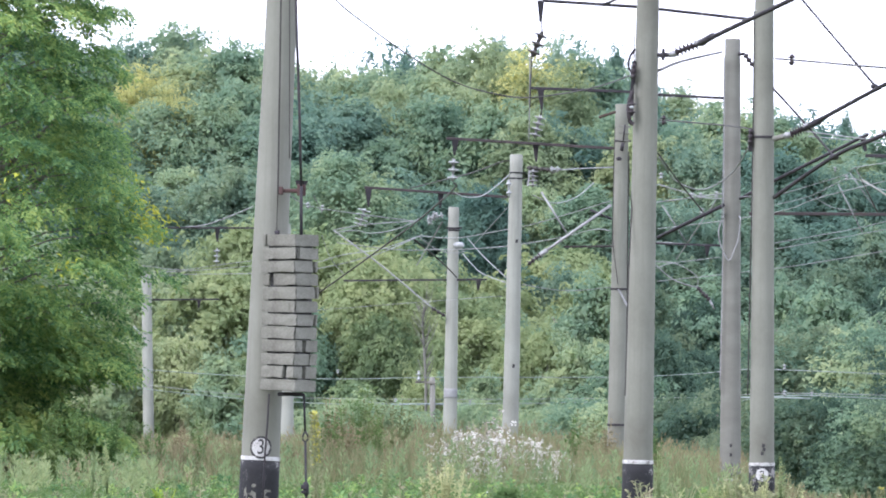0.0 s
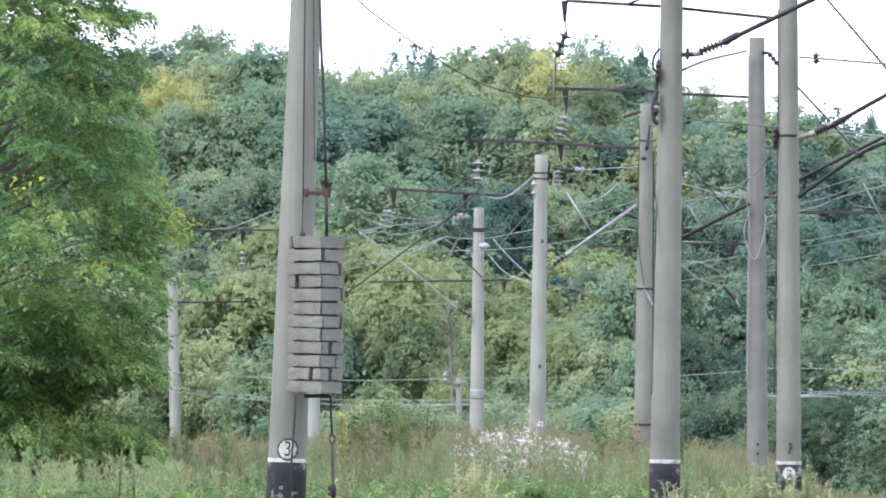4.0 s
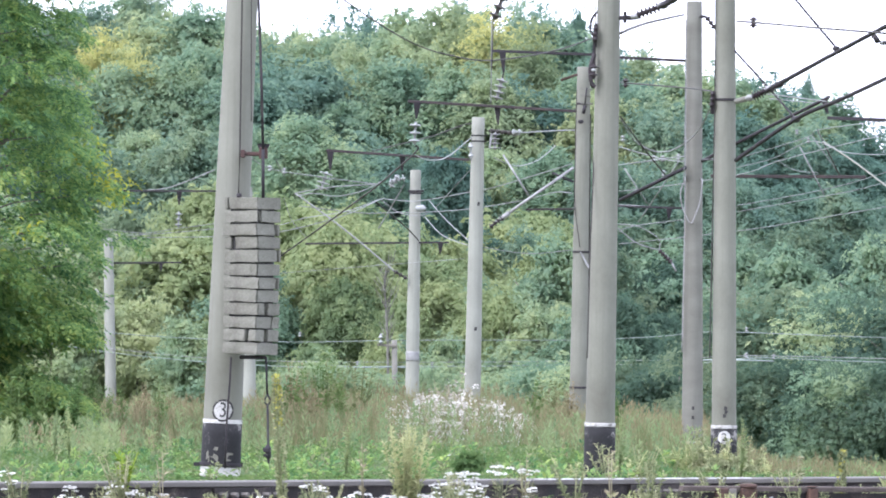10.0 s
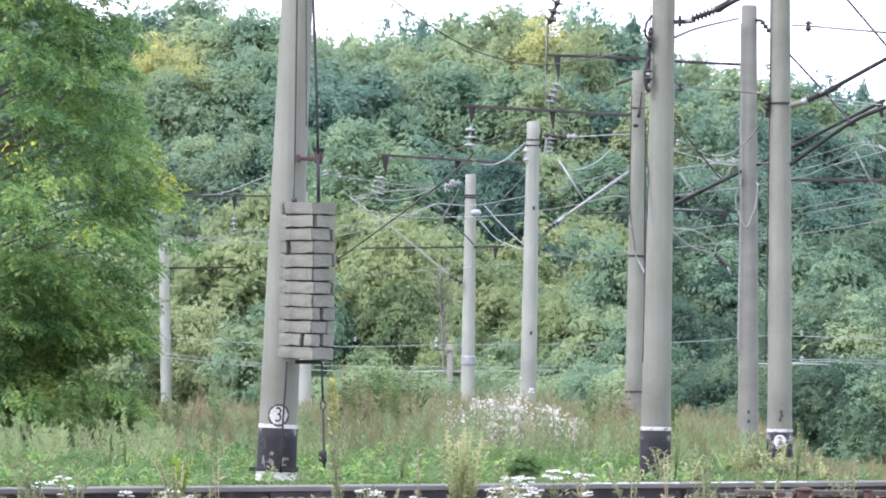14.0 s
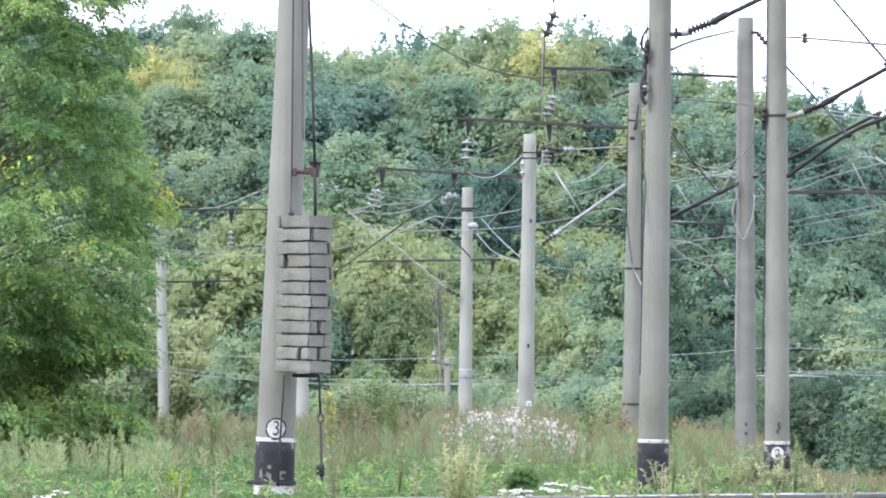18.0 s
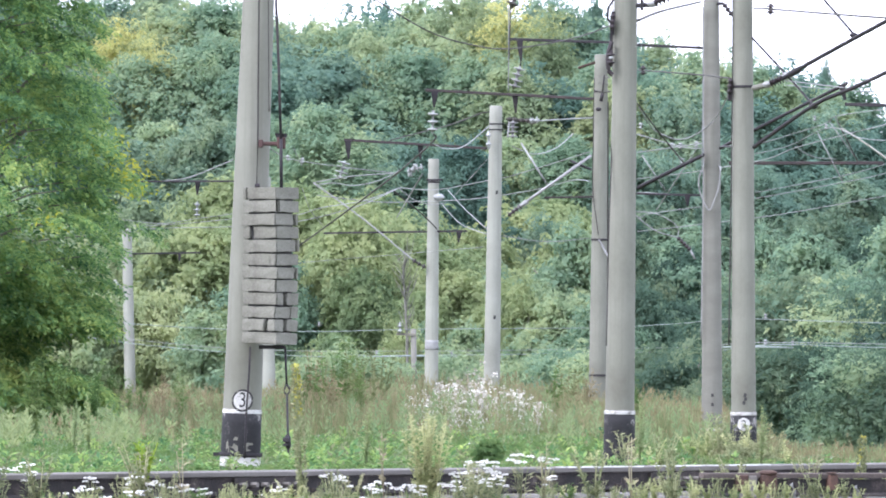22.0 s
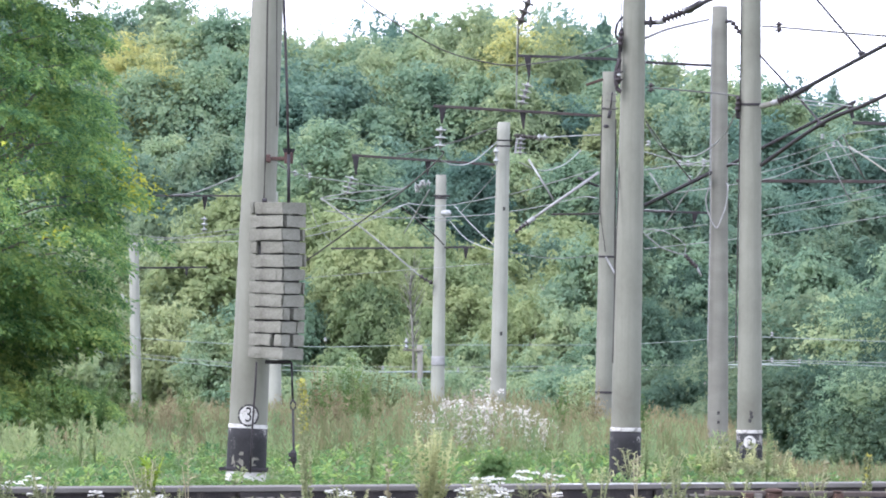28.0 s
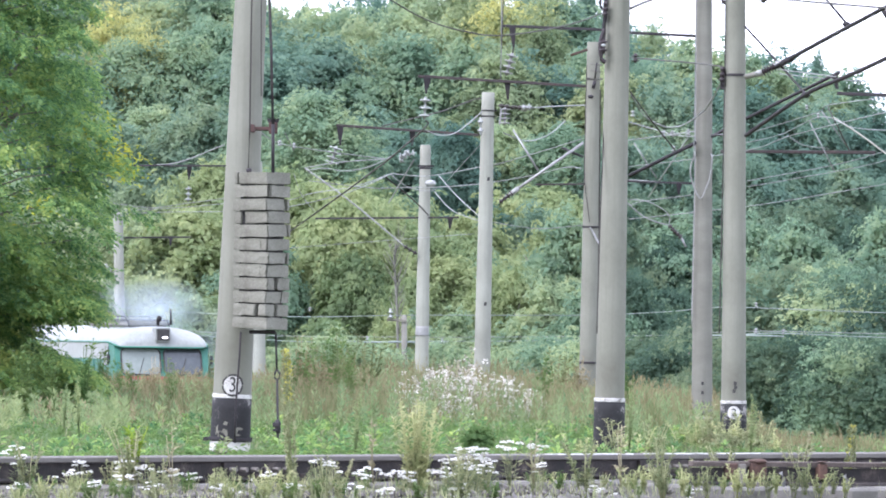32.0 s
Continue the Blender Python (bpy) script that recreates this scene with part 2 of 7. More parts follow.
F_LIME = foliage("lime_green_shoot", [(0.2, (0.16, 0.25, 0.03)), (0.8, (0.3, 0.38, 0.06))], 2.0, 0.45)
F_PALE = foliage("pale_yellow_green_weed", [(0.2, (0.21, 0.25, 0.115)), (0.5, (0.33, 0.36, 0.175)), (0.8, (0.46, 0.46, 0.25))], 1.6, 0.5)
F_BLOOM = foliage("yellow_bloom", [(0.2, (0.36, 0.36, 0.08)), (0.8, (0.52, 0.48, 0.12))], 2.0, 0.3)


# ---- shape helpers ----
class Geo:
    """Collects vertices and faces of one mesh."""

    def __init__(self):
        self.v, self.f = [], []

    def tube(self, pts, r, sides=6, caps=True):
        pts = [Vector(p) for p in pts]
        rs = r if isinstance(r, (list, tuple)) else [r] * len(pts)
        base = len(self.v)
        for k, p in enumerate(pts):
            d = (pts[min(k + 1, len(pts) - 1)] - pts[max(k - 1, 0)]).normalized()
            side = d.orthogonal().normalized() if abs(d.z) > 0.98 else Vector((0, 0, 1)).cross(d).normalized()
            up = d.cross(side)
            for j in range(sides):
                a = 2 * math.pi * j / sides
                self.v.append(p + (side * math.cos(a) + up * math.sin(a)) * rs[k])
        for k in range(len(pts) - 1):
            for j in range(sides):
                a, b = base + k * sides + j, base + k * sides + (j + 1) % sides
                self.f.append((a, b, b + sides, a + sides))
        if caps:
            self.f.append(tuple(base + j for j in reversed(range(sides))))
            self.f.append(tuple(base + (len(pts) - 1) * sides + j for j in range(sides)))
        return self

    def box(self, c, size, m=None):
        base, (x, y, z) = len(self.v), (s / 2 for s in size)
        m = m or Matrix()
        for dz in (-z, z):
            for dx, dy in ((-x, -y), (x, -y), (x, y), (-x, y)):
                self.v.append(Vector(c) + m @ Vector((dx, dy, dz)))
        for q in ((3, 2, 1, 0), (4, 5, 6, 7), (0, 1, 5, 4), (1, 2, 6, 5), (2, 3, 7, 6), (3, 0, 4, 7)):
            self.f.append(tuple(base + i for i in q))
        return self

    def sweep(self, outline, pts):
        """An outline (across, up) carried along a level path."""
        base, n = len(self.v), len(outline)
        pts = [Vector(p) for p in pts]
        for k, p in enumerate(pts):
            d = (pts[min(k + 1, len(pts) - 1)] - pts[max(k - 1, 0)])
            side = Vector((d.y, -d.x, 0)).normalized()
            for a, u in outline:
                self.v.append(p + side * a + Vector((0, 0, u)))
        for k in range(len(pts) - 1):
            for j in range(n):
                a, b = base + k * n + j, base + k * n + (j + 1) % n
                self.f.append((a, a + n, b + n, b))
        self.f.append(tuple(base + j for j in range(n)))
        self.f.append(tuple(base + (len(pts) - 1) * n + j for j in reversed(range(n))))
        return self

    def ball(self, c, r, rings=8, segs=12):
        base, c = len(self.v), Vector(c)
        rx, ry, rz = r if isinstance(r, (list, tuple)) else (r, r, r)
        for i in range(rings + 1):
            th = math.pi * i / rings
            for j in range(segs):
                a = 2 * math.pi * j / segs
                self.v.append(c + Vector((rx * math.sin(th) * math.cos(a), ry * math.sin(th) * math.sin(a), rz * math.cos(th))))
        for i in range(rings):
            for j in range(segs):
                a, b = base + i * segs + j, base + i * segs + (j + 1) % segs
                self.f.append((a, a + segs, b + segs, b))
        return self

    def mesh(self, name, material, smooth=True):
        me = bpy.data.meshes.new(name)
        me.from_pydata([tuple(v) for v in self.v], [], self.f)
        me.materials.append(material)
        if smooth:
            me.polygons.foreach_set("use_smooth", [True] * len(me.polygons))
        me.validate()
        return me


def bevelled(geo, name, material, width=0.01, segs=1):
    bm = bmesh.new()
    vs = [bm.verts.new(v) for v in geo.v]
    for q in geo.f:
        bm.faces.new([vs[i] for i in q])
    bmesh.ops.recalc_face_normals(bm, faces=bm.faces)
    bmesh.ops.bevel(bm, geom=[e for e in bm.edges if e.calc_face_angle(0) > 0.5], offset=width, segments=segs, affect="EDGES", clamp_overlap=True)
    me = bpy.data.meshes.new(name)
    bm.to_mesh(me)
    bm.free()
    me.materials.append(material)
    return me


def part(name, data, parent, label=""):
    ob = new(name, data)
    ob.parent = parent
    return tagged(ob, label)


def thing(name, at, label, category, group=""):
    ob = new(name)
    ob.empty_display_size = 0.1
    ob.location = at
    return tagged(ob, label, category, group)


def rel(pts, origin):
    return [Vector(p) - Vector(origin) for p in pts]


def smooth_line(pts, steps=6):
    """A soft curve through the points."""
    pts = [Vector(p) for p in pts]
    if len(pts) < 3:
        return pts
    out = []
    for k in range(len(pts) - 1):
        a, b, c, d = pts[max(k - 1, 0)], pts[k], pts[k + 1], pts[min(k + 2, len(pts) - 1)]
        for s in range(steps):
            t = s / steps
            out.append(0.5 * (2 * b + (c - a) * t + (2 * a - 5 * b + 4 * c - d) * t * t + (3 * b - 3 * c + d - a) * t ** 3))
    return out + [pts[-1]]


# ---- ground ----
def smoothstep(a, b, x):
    t = min(1, max(0, (x - a) / (b - a)))
    return t * t * (3 - 2 * t)


def ground_z(x, y):
    z = 0.06 * smoothstep(30, 60, y) - 0.56 * smoothstep(76, 128, y) - 1.9 * smoothstep(236, 259, y) - 1.1 * smoothstep(0.03, 0.042, x / max(y, 1)) * smoothstep(140, 175, y) * (1 - smoothstep(236, 259, y))
    return z + 0.05 * noise.noise((x * 0.25, y * 0.12, 0.3)) * smoothstep(20, 60, y)


def make_ground():
    xs = [-3000, -1200, -500, -200, -100, -60] + [-40 + 2 * k for k in range(41)] + [60, 100, 200, 500, 1200, 3000]
    ys = [-1500, -400, -100, -30, 0, 20, 40] + [50 + 4 * k for k in range(70)] + [340, 380, 440, 520, 800, 1500, 3000, 4500]
    v = [(x, y, ground_z(x, y)) for y in ys for x in xs]
    n = len(xs)
    f = [(j * n + i, j * n + i + 1, (j + 1) * n + i + 1, (j + 1) * n + i) for j in range(len(ys) - 1) for i in range(n - 1)]
    me = bpy.data.meshes.new("ground")
    me.from_pydata(v, [], f)
    me.materials.append(M_GROUND)
    me.polygons.foreach_set("use_smooth", [True] * len(f))
    tagged(new("ground", me), "grassy meadow ground falling away towards the wood", "ground", kind="structure")


make_ground()

# ---- track in the foreground ----
TRACK_A, TRACK_B = Vector((-3.122, 60.00, 0.553)), Vector((3.682, 69.80, 0.585))
T_DIR = Vector((TRACK_B.x - TRACK_A.x, TRACK_B.y - TRACK_A.y, 0)).normalized()
T_SIDE = Vector((-T_DIR.y, T_DIR.x, 0))  # towards the far left of the line
HEAD_Z = 0.565
RAIL = [(-0.075, -0.18), (0.075, -0.18), (0.075, -0.169), (0.012, -0.15), (0.009, -0.05), (0.036, -0.04), (0.0375, -0.006), (0.03, 0), (-0.03, 0), (-0.0375, -0.006), (-0.036, -0.04), (-0.009, -0.05), (-0.012, -0.15), (-0.075, -0.169)]


def on_track(s, across=0.0, up=0.0):
    p = Vector((TRACK_A.x, TRACK_A.y, HEAD_Z)) + T_DIR * s + T_SIDE * across
    p.z += up
    return p


def make_rail(parent, pts, label, top=M_RAILTOP):
    """The web and foot, with the worn head as a part of its own."""
    outline = RAIL[0:5] + RAIL[11:14]
    r = part("rail", Geo().sweep(outline, pts).mesh("rail", M_RAILWEB, False), parent, label)
    part("rail_head", bevelled(Geo().sweep([(-0.036, -0.041), (0.036, -0.041), (0.0375, -0.008), (0.028, 0), (-0.028, 0), (-0.0375, -0.008)], pts), "rail_head", top, 0.003), r)
    return r


def make_track():
    track = thing("railway_track", (0, 0, 0), "rusty railway track with worn rail heads among weeds", "track")
    tagged(track, kind="structure")
    for off in (0.0, 1.52):
        make_rail(track, [on_track(s, off, -0.02 * off) for s in range(-26, 61, 2)], "dark oily rail with a worn grey head")
    sleeper = bevelled(Geo().box((0, 0, 0), (0.28, 2.7, 0.16)), "sleeper", M_SLEEPER, 0.02)
    clip = Geo().box((0, -0.1, 0.03), (0.1, 0.06, 0.05)).box((0, 0.1, 0.03), (0.1, 0.06, 0.05)).box((0, 0, 0.0), (0.2, 0.36, 0.02))
    clip.tube([(0, -0.12, 0.02), (0, -0.12, 0.1)], 0.016, 6).tube([(0, 0.12, 0.02), (0, 0.12, 0.1)], 0.016, 6)
    clip = clip.mesh("rail_clip", M_RAILWEB, False)
    turn = math.atan2(T_DIR.y, T_DIR.x)
    for k in range(60):
        s = -8 + 0.58 * k
        ob = part("sleeper", sleeper, track)
        ob.matrix_local = Matrix.Translation(on_track(s, 0.76, -0.275)) @ pose(0, 0, 0, 0, random.uniform(-0.5, 0.5), math.degrees(turn) + random.uniform(-1.5, 1.5))
        for off in (0.0, 1.52):
            c = part("rail_clip", clip, ob)
            c.matrix_local = Matrix.Translation((0, off - 0.76, 0.09))
    # fish plates with bolts
    for s in (3.05, 8.6):
        g = Geo()
        m = Matrix.Rotation(turn, 3, "Z")
        g.box(on_track(s, -0.028, -0.1), (0.82, 0.025, 0.1), m)
        plate = part("fish_plate", g.mesh("fish_plate", M_RAILWEB, False), track, "bolted steel fish plate")
        for k in range(6):
            c = on_track(s - 0.34 + k * 0.135, -0.05, -0.1)
            part("bolt", Geo().tube([c + T_SIDE * 0.01, c - T_SIDE * 0.05], 0.02, 6).mesh("bolt", M_RAILTOP, False), plate)
    # whitewashed stretch of the running edge
    g = Geo()
    for run in ((6.95, 7.5, 8.1), (8.34, 8.9, 9.5, 9.96)):
        g.sweep([(-0.034, -0.008), (0.034, -0.008), (0.034, 0.004), (-0.034, 0.004)], [on_track(s) for s in run])
    part("white_mark", g.mesh("white_mark", M_RAILWHITE, False), track, "white paint on the rail head")
    return track


make_track()


def make_switch():
    """The rail of a siding that starts beside the track, on its chairs, with a clamped joint."""
    a, b = Vector((1.886, 63.60, 0.530)), Vector((3.399, 64.40, 0.523))
    a.z = b.z = 0.56
    d = (b - a).normalized()
    sw = thing("switch_rail", a, "short rusty switch rail with a clamped joint in the weeds", "rail")
    pts = rel([a, a + d * 0.35, b, b + d * 4, b + d * 9], a)
    make_rail(sw, pts, "rusty switch rail", M_RAILOLD)
    n = Vector((d.y, -d.x, 0))
    for s, w, cap in ((0.33, 0.085, 0.0), (0.56, 0.13, 0.022), (1.12, 0.075, 0.004)):
        c = d * s + n * 0.035
        g = Geo().box(c + Vector((0, 0, -0.075)), (w, 0.07, 0.12), Matrix.Rotation(math.atan2(d.y, d.x), 3, "Z"))
        if cap:
            g.ball(c + Vector((0, -0.01, 0.0)), (w * 0.6, 0.05, cap), 6, 12)
        part("clamp", bevelled(g, "clamp", M_RUST, 0.008), sw, "red-rusted rail clamp")
    for s, h in ((0.42, 0.16), (0.76, 0.12), (1.32, 0.1)):
        q = d * s + n * 0.07
        part("pale_fitting", Geo().tube([q + Vector((0, 0, -0.2)), q + Vector((0.01, 0, -0.2 + h * 0.6)), q + Vector((-0.015, 0, -0.2 + h))], [0.022, 0.014, 0.018], 7).mesh("pale_fitting", M_GALV), sw, "pale bolt standing beside the rail")
    c = d * 0.42 + n * 0.05
    part("chair", bevelled(Geo().box(c + Vector((0, 0, -0.17)), (0.26, 0.2, 0.03)).box(c + Vector((0, 0, -0.1)), (0.06, 0.08, 0.16)), "chair", M_RAILTOP, 0.006), sw, "pale weathered rail chair")
    for s in (0.1, 0.55, 1.05, 1.5, 2.0, 2.6, 3.2):
        part("sleeper", bevelled(Geo().box(d * s + Vector((0, 0, -0.255)), (0.25, 1.6, 0.14), Matrix.Rotation(math.atan2(d.y, d.x), 3, "Z")), "sleeper", M_SLEEPER, 0.02), sw)


make_switch()


def make_ballast():
    """A low bank of stones under the track."""
    rng = np.random.default_rng(5)
    g = Geo().sweep([(-4.2, -0.65), (3.2, -0.65), (1.5, -0.245), (-2.4, -0.245)], [on_track(s) for s in range(-26, 61, 3)])
    bed = tagged(new("ballast", g.mesh("ballast", M_GRAVEL, False)), "grey stone ballast under the rails", "ballast", kind="structure")
    n = 4000
    s, a = rng.uniform(-3, 18, n), rng.uniform(-2.2, 2.6, n)
    g = Geo()
    octa = [Vector(q) for q in ((1, 0, 0), (0, 1, 0), (-1, 0, 0), (0, -1, 0), (0, 0, 1), (0, 0, -1))]
    for k in range(n):
        base = len(g.v)
        c, r = on_track(s[k], a[k], -0.235), rng.uniform(0.018, 0.04)
        m = Euler(rng.uniform(0, 6, 3)).to_matrix()
        for q in octa:
            g.v.append(c + m @ (q * r * rng.uniform(0.7, 1.2)))
        for i in range(4):
            g.f.append((base + i, base + (i + 1) % 4, base + 4))
            g.f.append((base + (i + 1) % 4, base + i, base + 5))
    st = tagged(new("ballast_stones", g.mesh("ballast_stones", M_GRAVEL, False)), "loose grey crushed stones between the sleepers", "gravel", kind="stuff")
    return bed, st


make_ballast()


# ---- concrete line poles ----
def pole_shaft(foot, top, d_foot, d_top, sides=28):
    """A tapered spun-concrete shaft, very slightly uneven, from the foot to the top, in the thing's own space."""
    g = Geo()
    n = 26
    pts = [foot.lerp(top, k / n) for k in range(n + 1)]
    rs = [(d_foot + (d_top - d_foot) * k / n) / 2 * (1 + 0.006 * noise.noise((k * 0.7, d_foot * 9, top.x))) for k in range(n + 1)]
    pts += [top + (top - foot).normalized() * 0.02]
    rs += [rs[-1] * 0.9]
    return g.tube(pts, rs, sides)


def make_pole(lo, hi, width_lo, width_hi, label, material, extend_up=0.0, group="line poles"):
    """lo, hi: two points on its axis; the shaft goes down to the ground."""
    lo, hi = Vector(lo), Vector(hi)
    axis = (hi - lo).normalized()
    taper = (width_hi - width_lo) / (hi - lo).length
    gz = ground_z(lo.x, lo.y) - 0.4
    down = (lo.z - gz) / axis.z
    foot, top = lo - axis * down, hi + axis * extend_up
    p = thing("concrete_pole", foot, label, "utility pole", group)
    d_foot, d_top = width_lo - taper * down, width_hi + taper * extend_up
    shaft = part("shaft", pole_shaft(Vector((0, 0, 0)), top - foot, d_foot, d_top).mesh("shaft", material), p)
    return p, foot, axis, lambda z: (d_foot + taper * (z - foot.z) / axis.z) / 2


def sleeve(p, foot, axis, radius, z0, z1, proud, material, name, label="", sides=28):
    g = Geo()
    n = 6
    pts, rs = [], []
    for k in range(n + 1):
        z = z0 + (z1 - z0) * k / n
        pts.append(axis * ((z - foot.z) / axis.z))
        rs.append(radius(z) + proud)
    return part(name, g.tube(pts, rs, sides).mesh(name, material), p, label)


def wrapped(p, foot, axis, radius, z, proud, flat_verts, faces, material, name, label="", turn=0.0):
    """Lays a flat shape (metres across, up) on the pole's front."""
    v = []
    for a, u in flat_verts:
        r = radius(z + u) + proud
        c = axis * ((z + u - foot.z) / axis.z)
        th = a / r + turn
        v.append(c + Vector((r * math.sin(th), -r * math.cos(th), 0)))
    g = Geo()
    g.v, g.f = v, faces
    return part(name, g.mesh(name, material, False), p, label)


def ring_shape(r0, r1, n=32, a0=0.0, a1=2 * math.pi, steps=5):
    """A flat ring or disc in enough pieces to lie on a round shaft."""
    v = [((r0 + (r1 - r0) * i / steps) * math.cos(a0 + (a1 - a0) * k / n), (r0 + (r1 - r0) * i / steps) * math.sin(a0 + (a1 - a0) * k / n)) for k in range(n + 1) for i in range(steps + 1)]
    m = steps + 1
    return v, [(k * m + i, k * m + i + 1, (k + 1) * m + i + 1, (k + 1) * m + i) for k in range(n) for i in range(steps)]


def digit_shape(text, size):
    cu = bpy.data.curves.new("digit", "FONT")
    cu.body, cu.size, cu.align_x, cu.align_y = text, size, "CENTER", "CENTER"
    ob = new("digit", cu)
    dg = bpy.context.evaluated_depsgraph_get()
    me = bpy.data.meshes.new_from_object(ob.evaluated_get(dg))
    bm = bmesh.new()
    bm.from_mesh(me)
    bmesh.ops.triangulate(bm, faces=bm.faces)
    v, f = [(q.co.x, q.co.y) for q in bm.verts], [tuple(w.index for w in q.verts) for q in bm.faces]
    bm.free()
    bpy.data.objects.remove(ob)
    bpy.data.meshes.remove(me)
    bpy.data.curves.remove(cu)
    return v, f


def collar(p, foot, axis, radius, z, h=0.07, proud=0.012, material=M_STEEL):
    c = sleeve(p, foot, axis, radius, z - h / 2, z + h / 2, proud, material, "collar", "dark steel band", 20)
    b = axis * ((z - foot.z) / axis.z)
    part("bolt", Geo().tube([b + Vector((radius(z), -0.06, 0)), b + Vector((radius(z) + 0.07, -0.06, 0))], 0.02, 6).mesh("bolt", M_STEEL, False), p)
    return c


# the pole with the tension weights
P1 = make_pole((-2.443, 99.00, 0.751), (-2.271, 99.00, 6.115), 0.452, 0.363, "grey concrete pole, black and white foot, ringed number 3", M_CONC, 2.6)
z_rim = (-2.443, 99.00, 0.751)[2]
sleeve(*P1, z_rim - 0.88, z_rim - 0.032, 0.005, M_TAR, "black_band", "flaking black bitumen paint")
sleeve(*P1, z_rim - 0.032, z_rim + 0.015, 0.0055, M_WHITE, "white_rim", "thin white paint line")
sleeve(*P1, z_rim - 0.66, z_rim - 0.54, 0.0075, M_WHITE, "white_band", "worn white paint band")
sleeve(*P1, z_rim - 0.53, z_rim - 0.49, 0.03, M_STEEL, "clamp", "black clamp band")
for sx in (-1, 1):
    part("clamp_ear", Geo().box((sx * 0.255, -0.05, z_rim - 0.51 - P1[1].z), (0.07, 0.05, 0.045)).mesh("clamp_ear", M_STEEL, False), P1[0])
z_num = (-2.431, 99.00, 0.871)[2]
v, f = ring_shape(0.0, 0.108)
for a0, u0, shape in ((-0.085, -0.44, [(-0.07, -0.05), (0.06, -0.055), (0.055, 0.03), (0.005, 0.06), (-0.015, 0.02), (-0.07, 0.03)]), (0.1, -0.42, [(-0.06, 0.0), (-0.02, 0.05), (0.05, 0.045), (0.06, 0.02), (0.0, 0.015), (-0.02, -0.02), (0.04, -0.045), (-0.03, -0.055)]), (-0.17, -0.4, [(-0.02, -0.06), (0.02, -0.03), (0.012, 0.06), (-0.015, 0.03)]), (-0.06, -0.33, [(-0.03, -0.01), (0.02, -0.02), (0.03, 0.02), (-0.01, 0.03)])):
    wrapped(*P1, z_rim + u0, 0.008, [(a0 + q[0], q[1]) for q in shape], [tuple(range(len(shape)))], M_BLOCK, "paint_flake", "bare patch where the black paint flaked off")
wrapped(*P1, z_num, 0.007, v, f, M_WHITE, "number_disc", "white painted disc", 0.02)
for k in range(6):
    v, f = ring_shape(0.108, 0.132, 10, k * math.pi / 3 + 0.06, (k + 1) * math.pi / 3 - 0.06)
    wrapped(*P1, z_num, 0.008, v, f, M_BLACK, "number_ring", "black stencilled ring", 0.02)
v, f = digit_shape("3", 0.25)
wrapped(*P1, z_num, 0.011, [(0.8 * a, u) for a, u in v], f, M_BLACK, "digit", "black stencilled figure 3", 0.02)

# the pole beside it
P2 = make_pole((2.637, 132.00, 0.562), (2.689, 132.00, 7.755), 0.462, 0.352, "tall grey concrete pole with a black painted foot and white rim", M_CONC, 2.2)
z_rim2 = (2.638, 132.00, 0.535)[2]
sleeve(*P2, z_rim2 - 0.95, z_rim2 - 0.03, 0.012, M_TAR, "black_band", "flaking black bitumen paint")
sleeve(*P2, z_rim2 - 0.03, z_rim2 + 0.03, 0.014, M_WHITE, "white_rim", "white paint line")

# pole with a small round mark
P3 = make_pole((5.297, 153.00, 0.403), (5.225, 153.00, 8.687), 0.45, 0.345, "tall grey concrete pole with a small round white mark", M_CONC, 3.0)
z_rim3 = (5.298, 153.00, 0.382)[2]
sleeve(*P3, z_rim3 - 1.3, z_rim3 - 0.03, 0.012, M_TAR, "black_band", "flaking black bitumen paint")
sleeve(*P3, z_rim3 - 0.03, z_rim3 + 0.03, 0.014, M_WHITE, "white_rim", "white paint line")
v, f = ring_shape(0.0, 0.118)
wrapped(*P3, z_rim3 - 0.19, 0.016, v, f, M_WHITE, "mark_disc", "white painted disc")
v, f = digit_shape("2", 0.2)
wrapped(*P3, z_rim3 - 0.19, 0.021, v, f, M_BLACK, "digit", "black painted figure 2")
# holes as flat black patches, their inner shade painted on
for du, dz in ((0.0, 0.2), (0.02, 0.34), (0.03, 0.27)):
    wrapped(*P3, z_rim3 + dz, 0.006, [(du - 0.03, -0.03), (du + 0.02, -0.035), (du + 0.035, 0.02), (du - 0.02, 0.04)], [(0, 1, 2, 3)], M_BLACK, "socket", "small dark hole")
collar(*P3, (5.240, 153.00, 6.304)[2], 0.045)

P4 = make_pole((5.624, 182.00, -0.049), (5.545, 182.00, 9.318), 0.455, 0.335, "darker grey concrete pole with a free top and hanging cables", M_CONC_OLD)
# three more painted holes: black shapes for the shade inside
for du, dz in ((0.0, 0.42), (0.0, 0.62), (0.0, 0.2)):
    wrapped(*P4, (5.624, 182.00, -0.049)[2] + dz, 0.006, [(du - 0.025, -0.03), (du + 0.03, -0.03), (du + 0.03, 0.035), (du - 0.02, 0.04)], [(0, 1, 2, 3)], M_BLACK, "socket", "small dark hole")
sleeve(*P4, (5.626, 182.00, -0.183)[2], (5.625, 182.00, -0.122)[2], 0.03, M_WHITE, "white_rim", "white paint line")
sleeve(*P4, (5.625, 182.00, -0.122)[2], (5.624, 182.00, -0.06)[2], 0.024, M_TAR, "black_band", "black paint line")
P5 = make_pole((3.645, 210.00, 0.239), (3.672, 210.00, 8.860), 0.45, 0.33, "grey concrete pole with steel bands and a bracket arm", M_CONC)
for y in (250, 512, 752):
    collar(*P5, (3.627, 210.00, 4.282)[2] + (512 - y) / 71.2, 0.05)
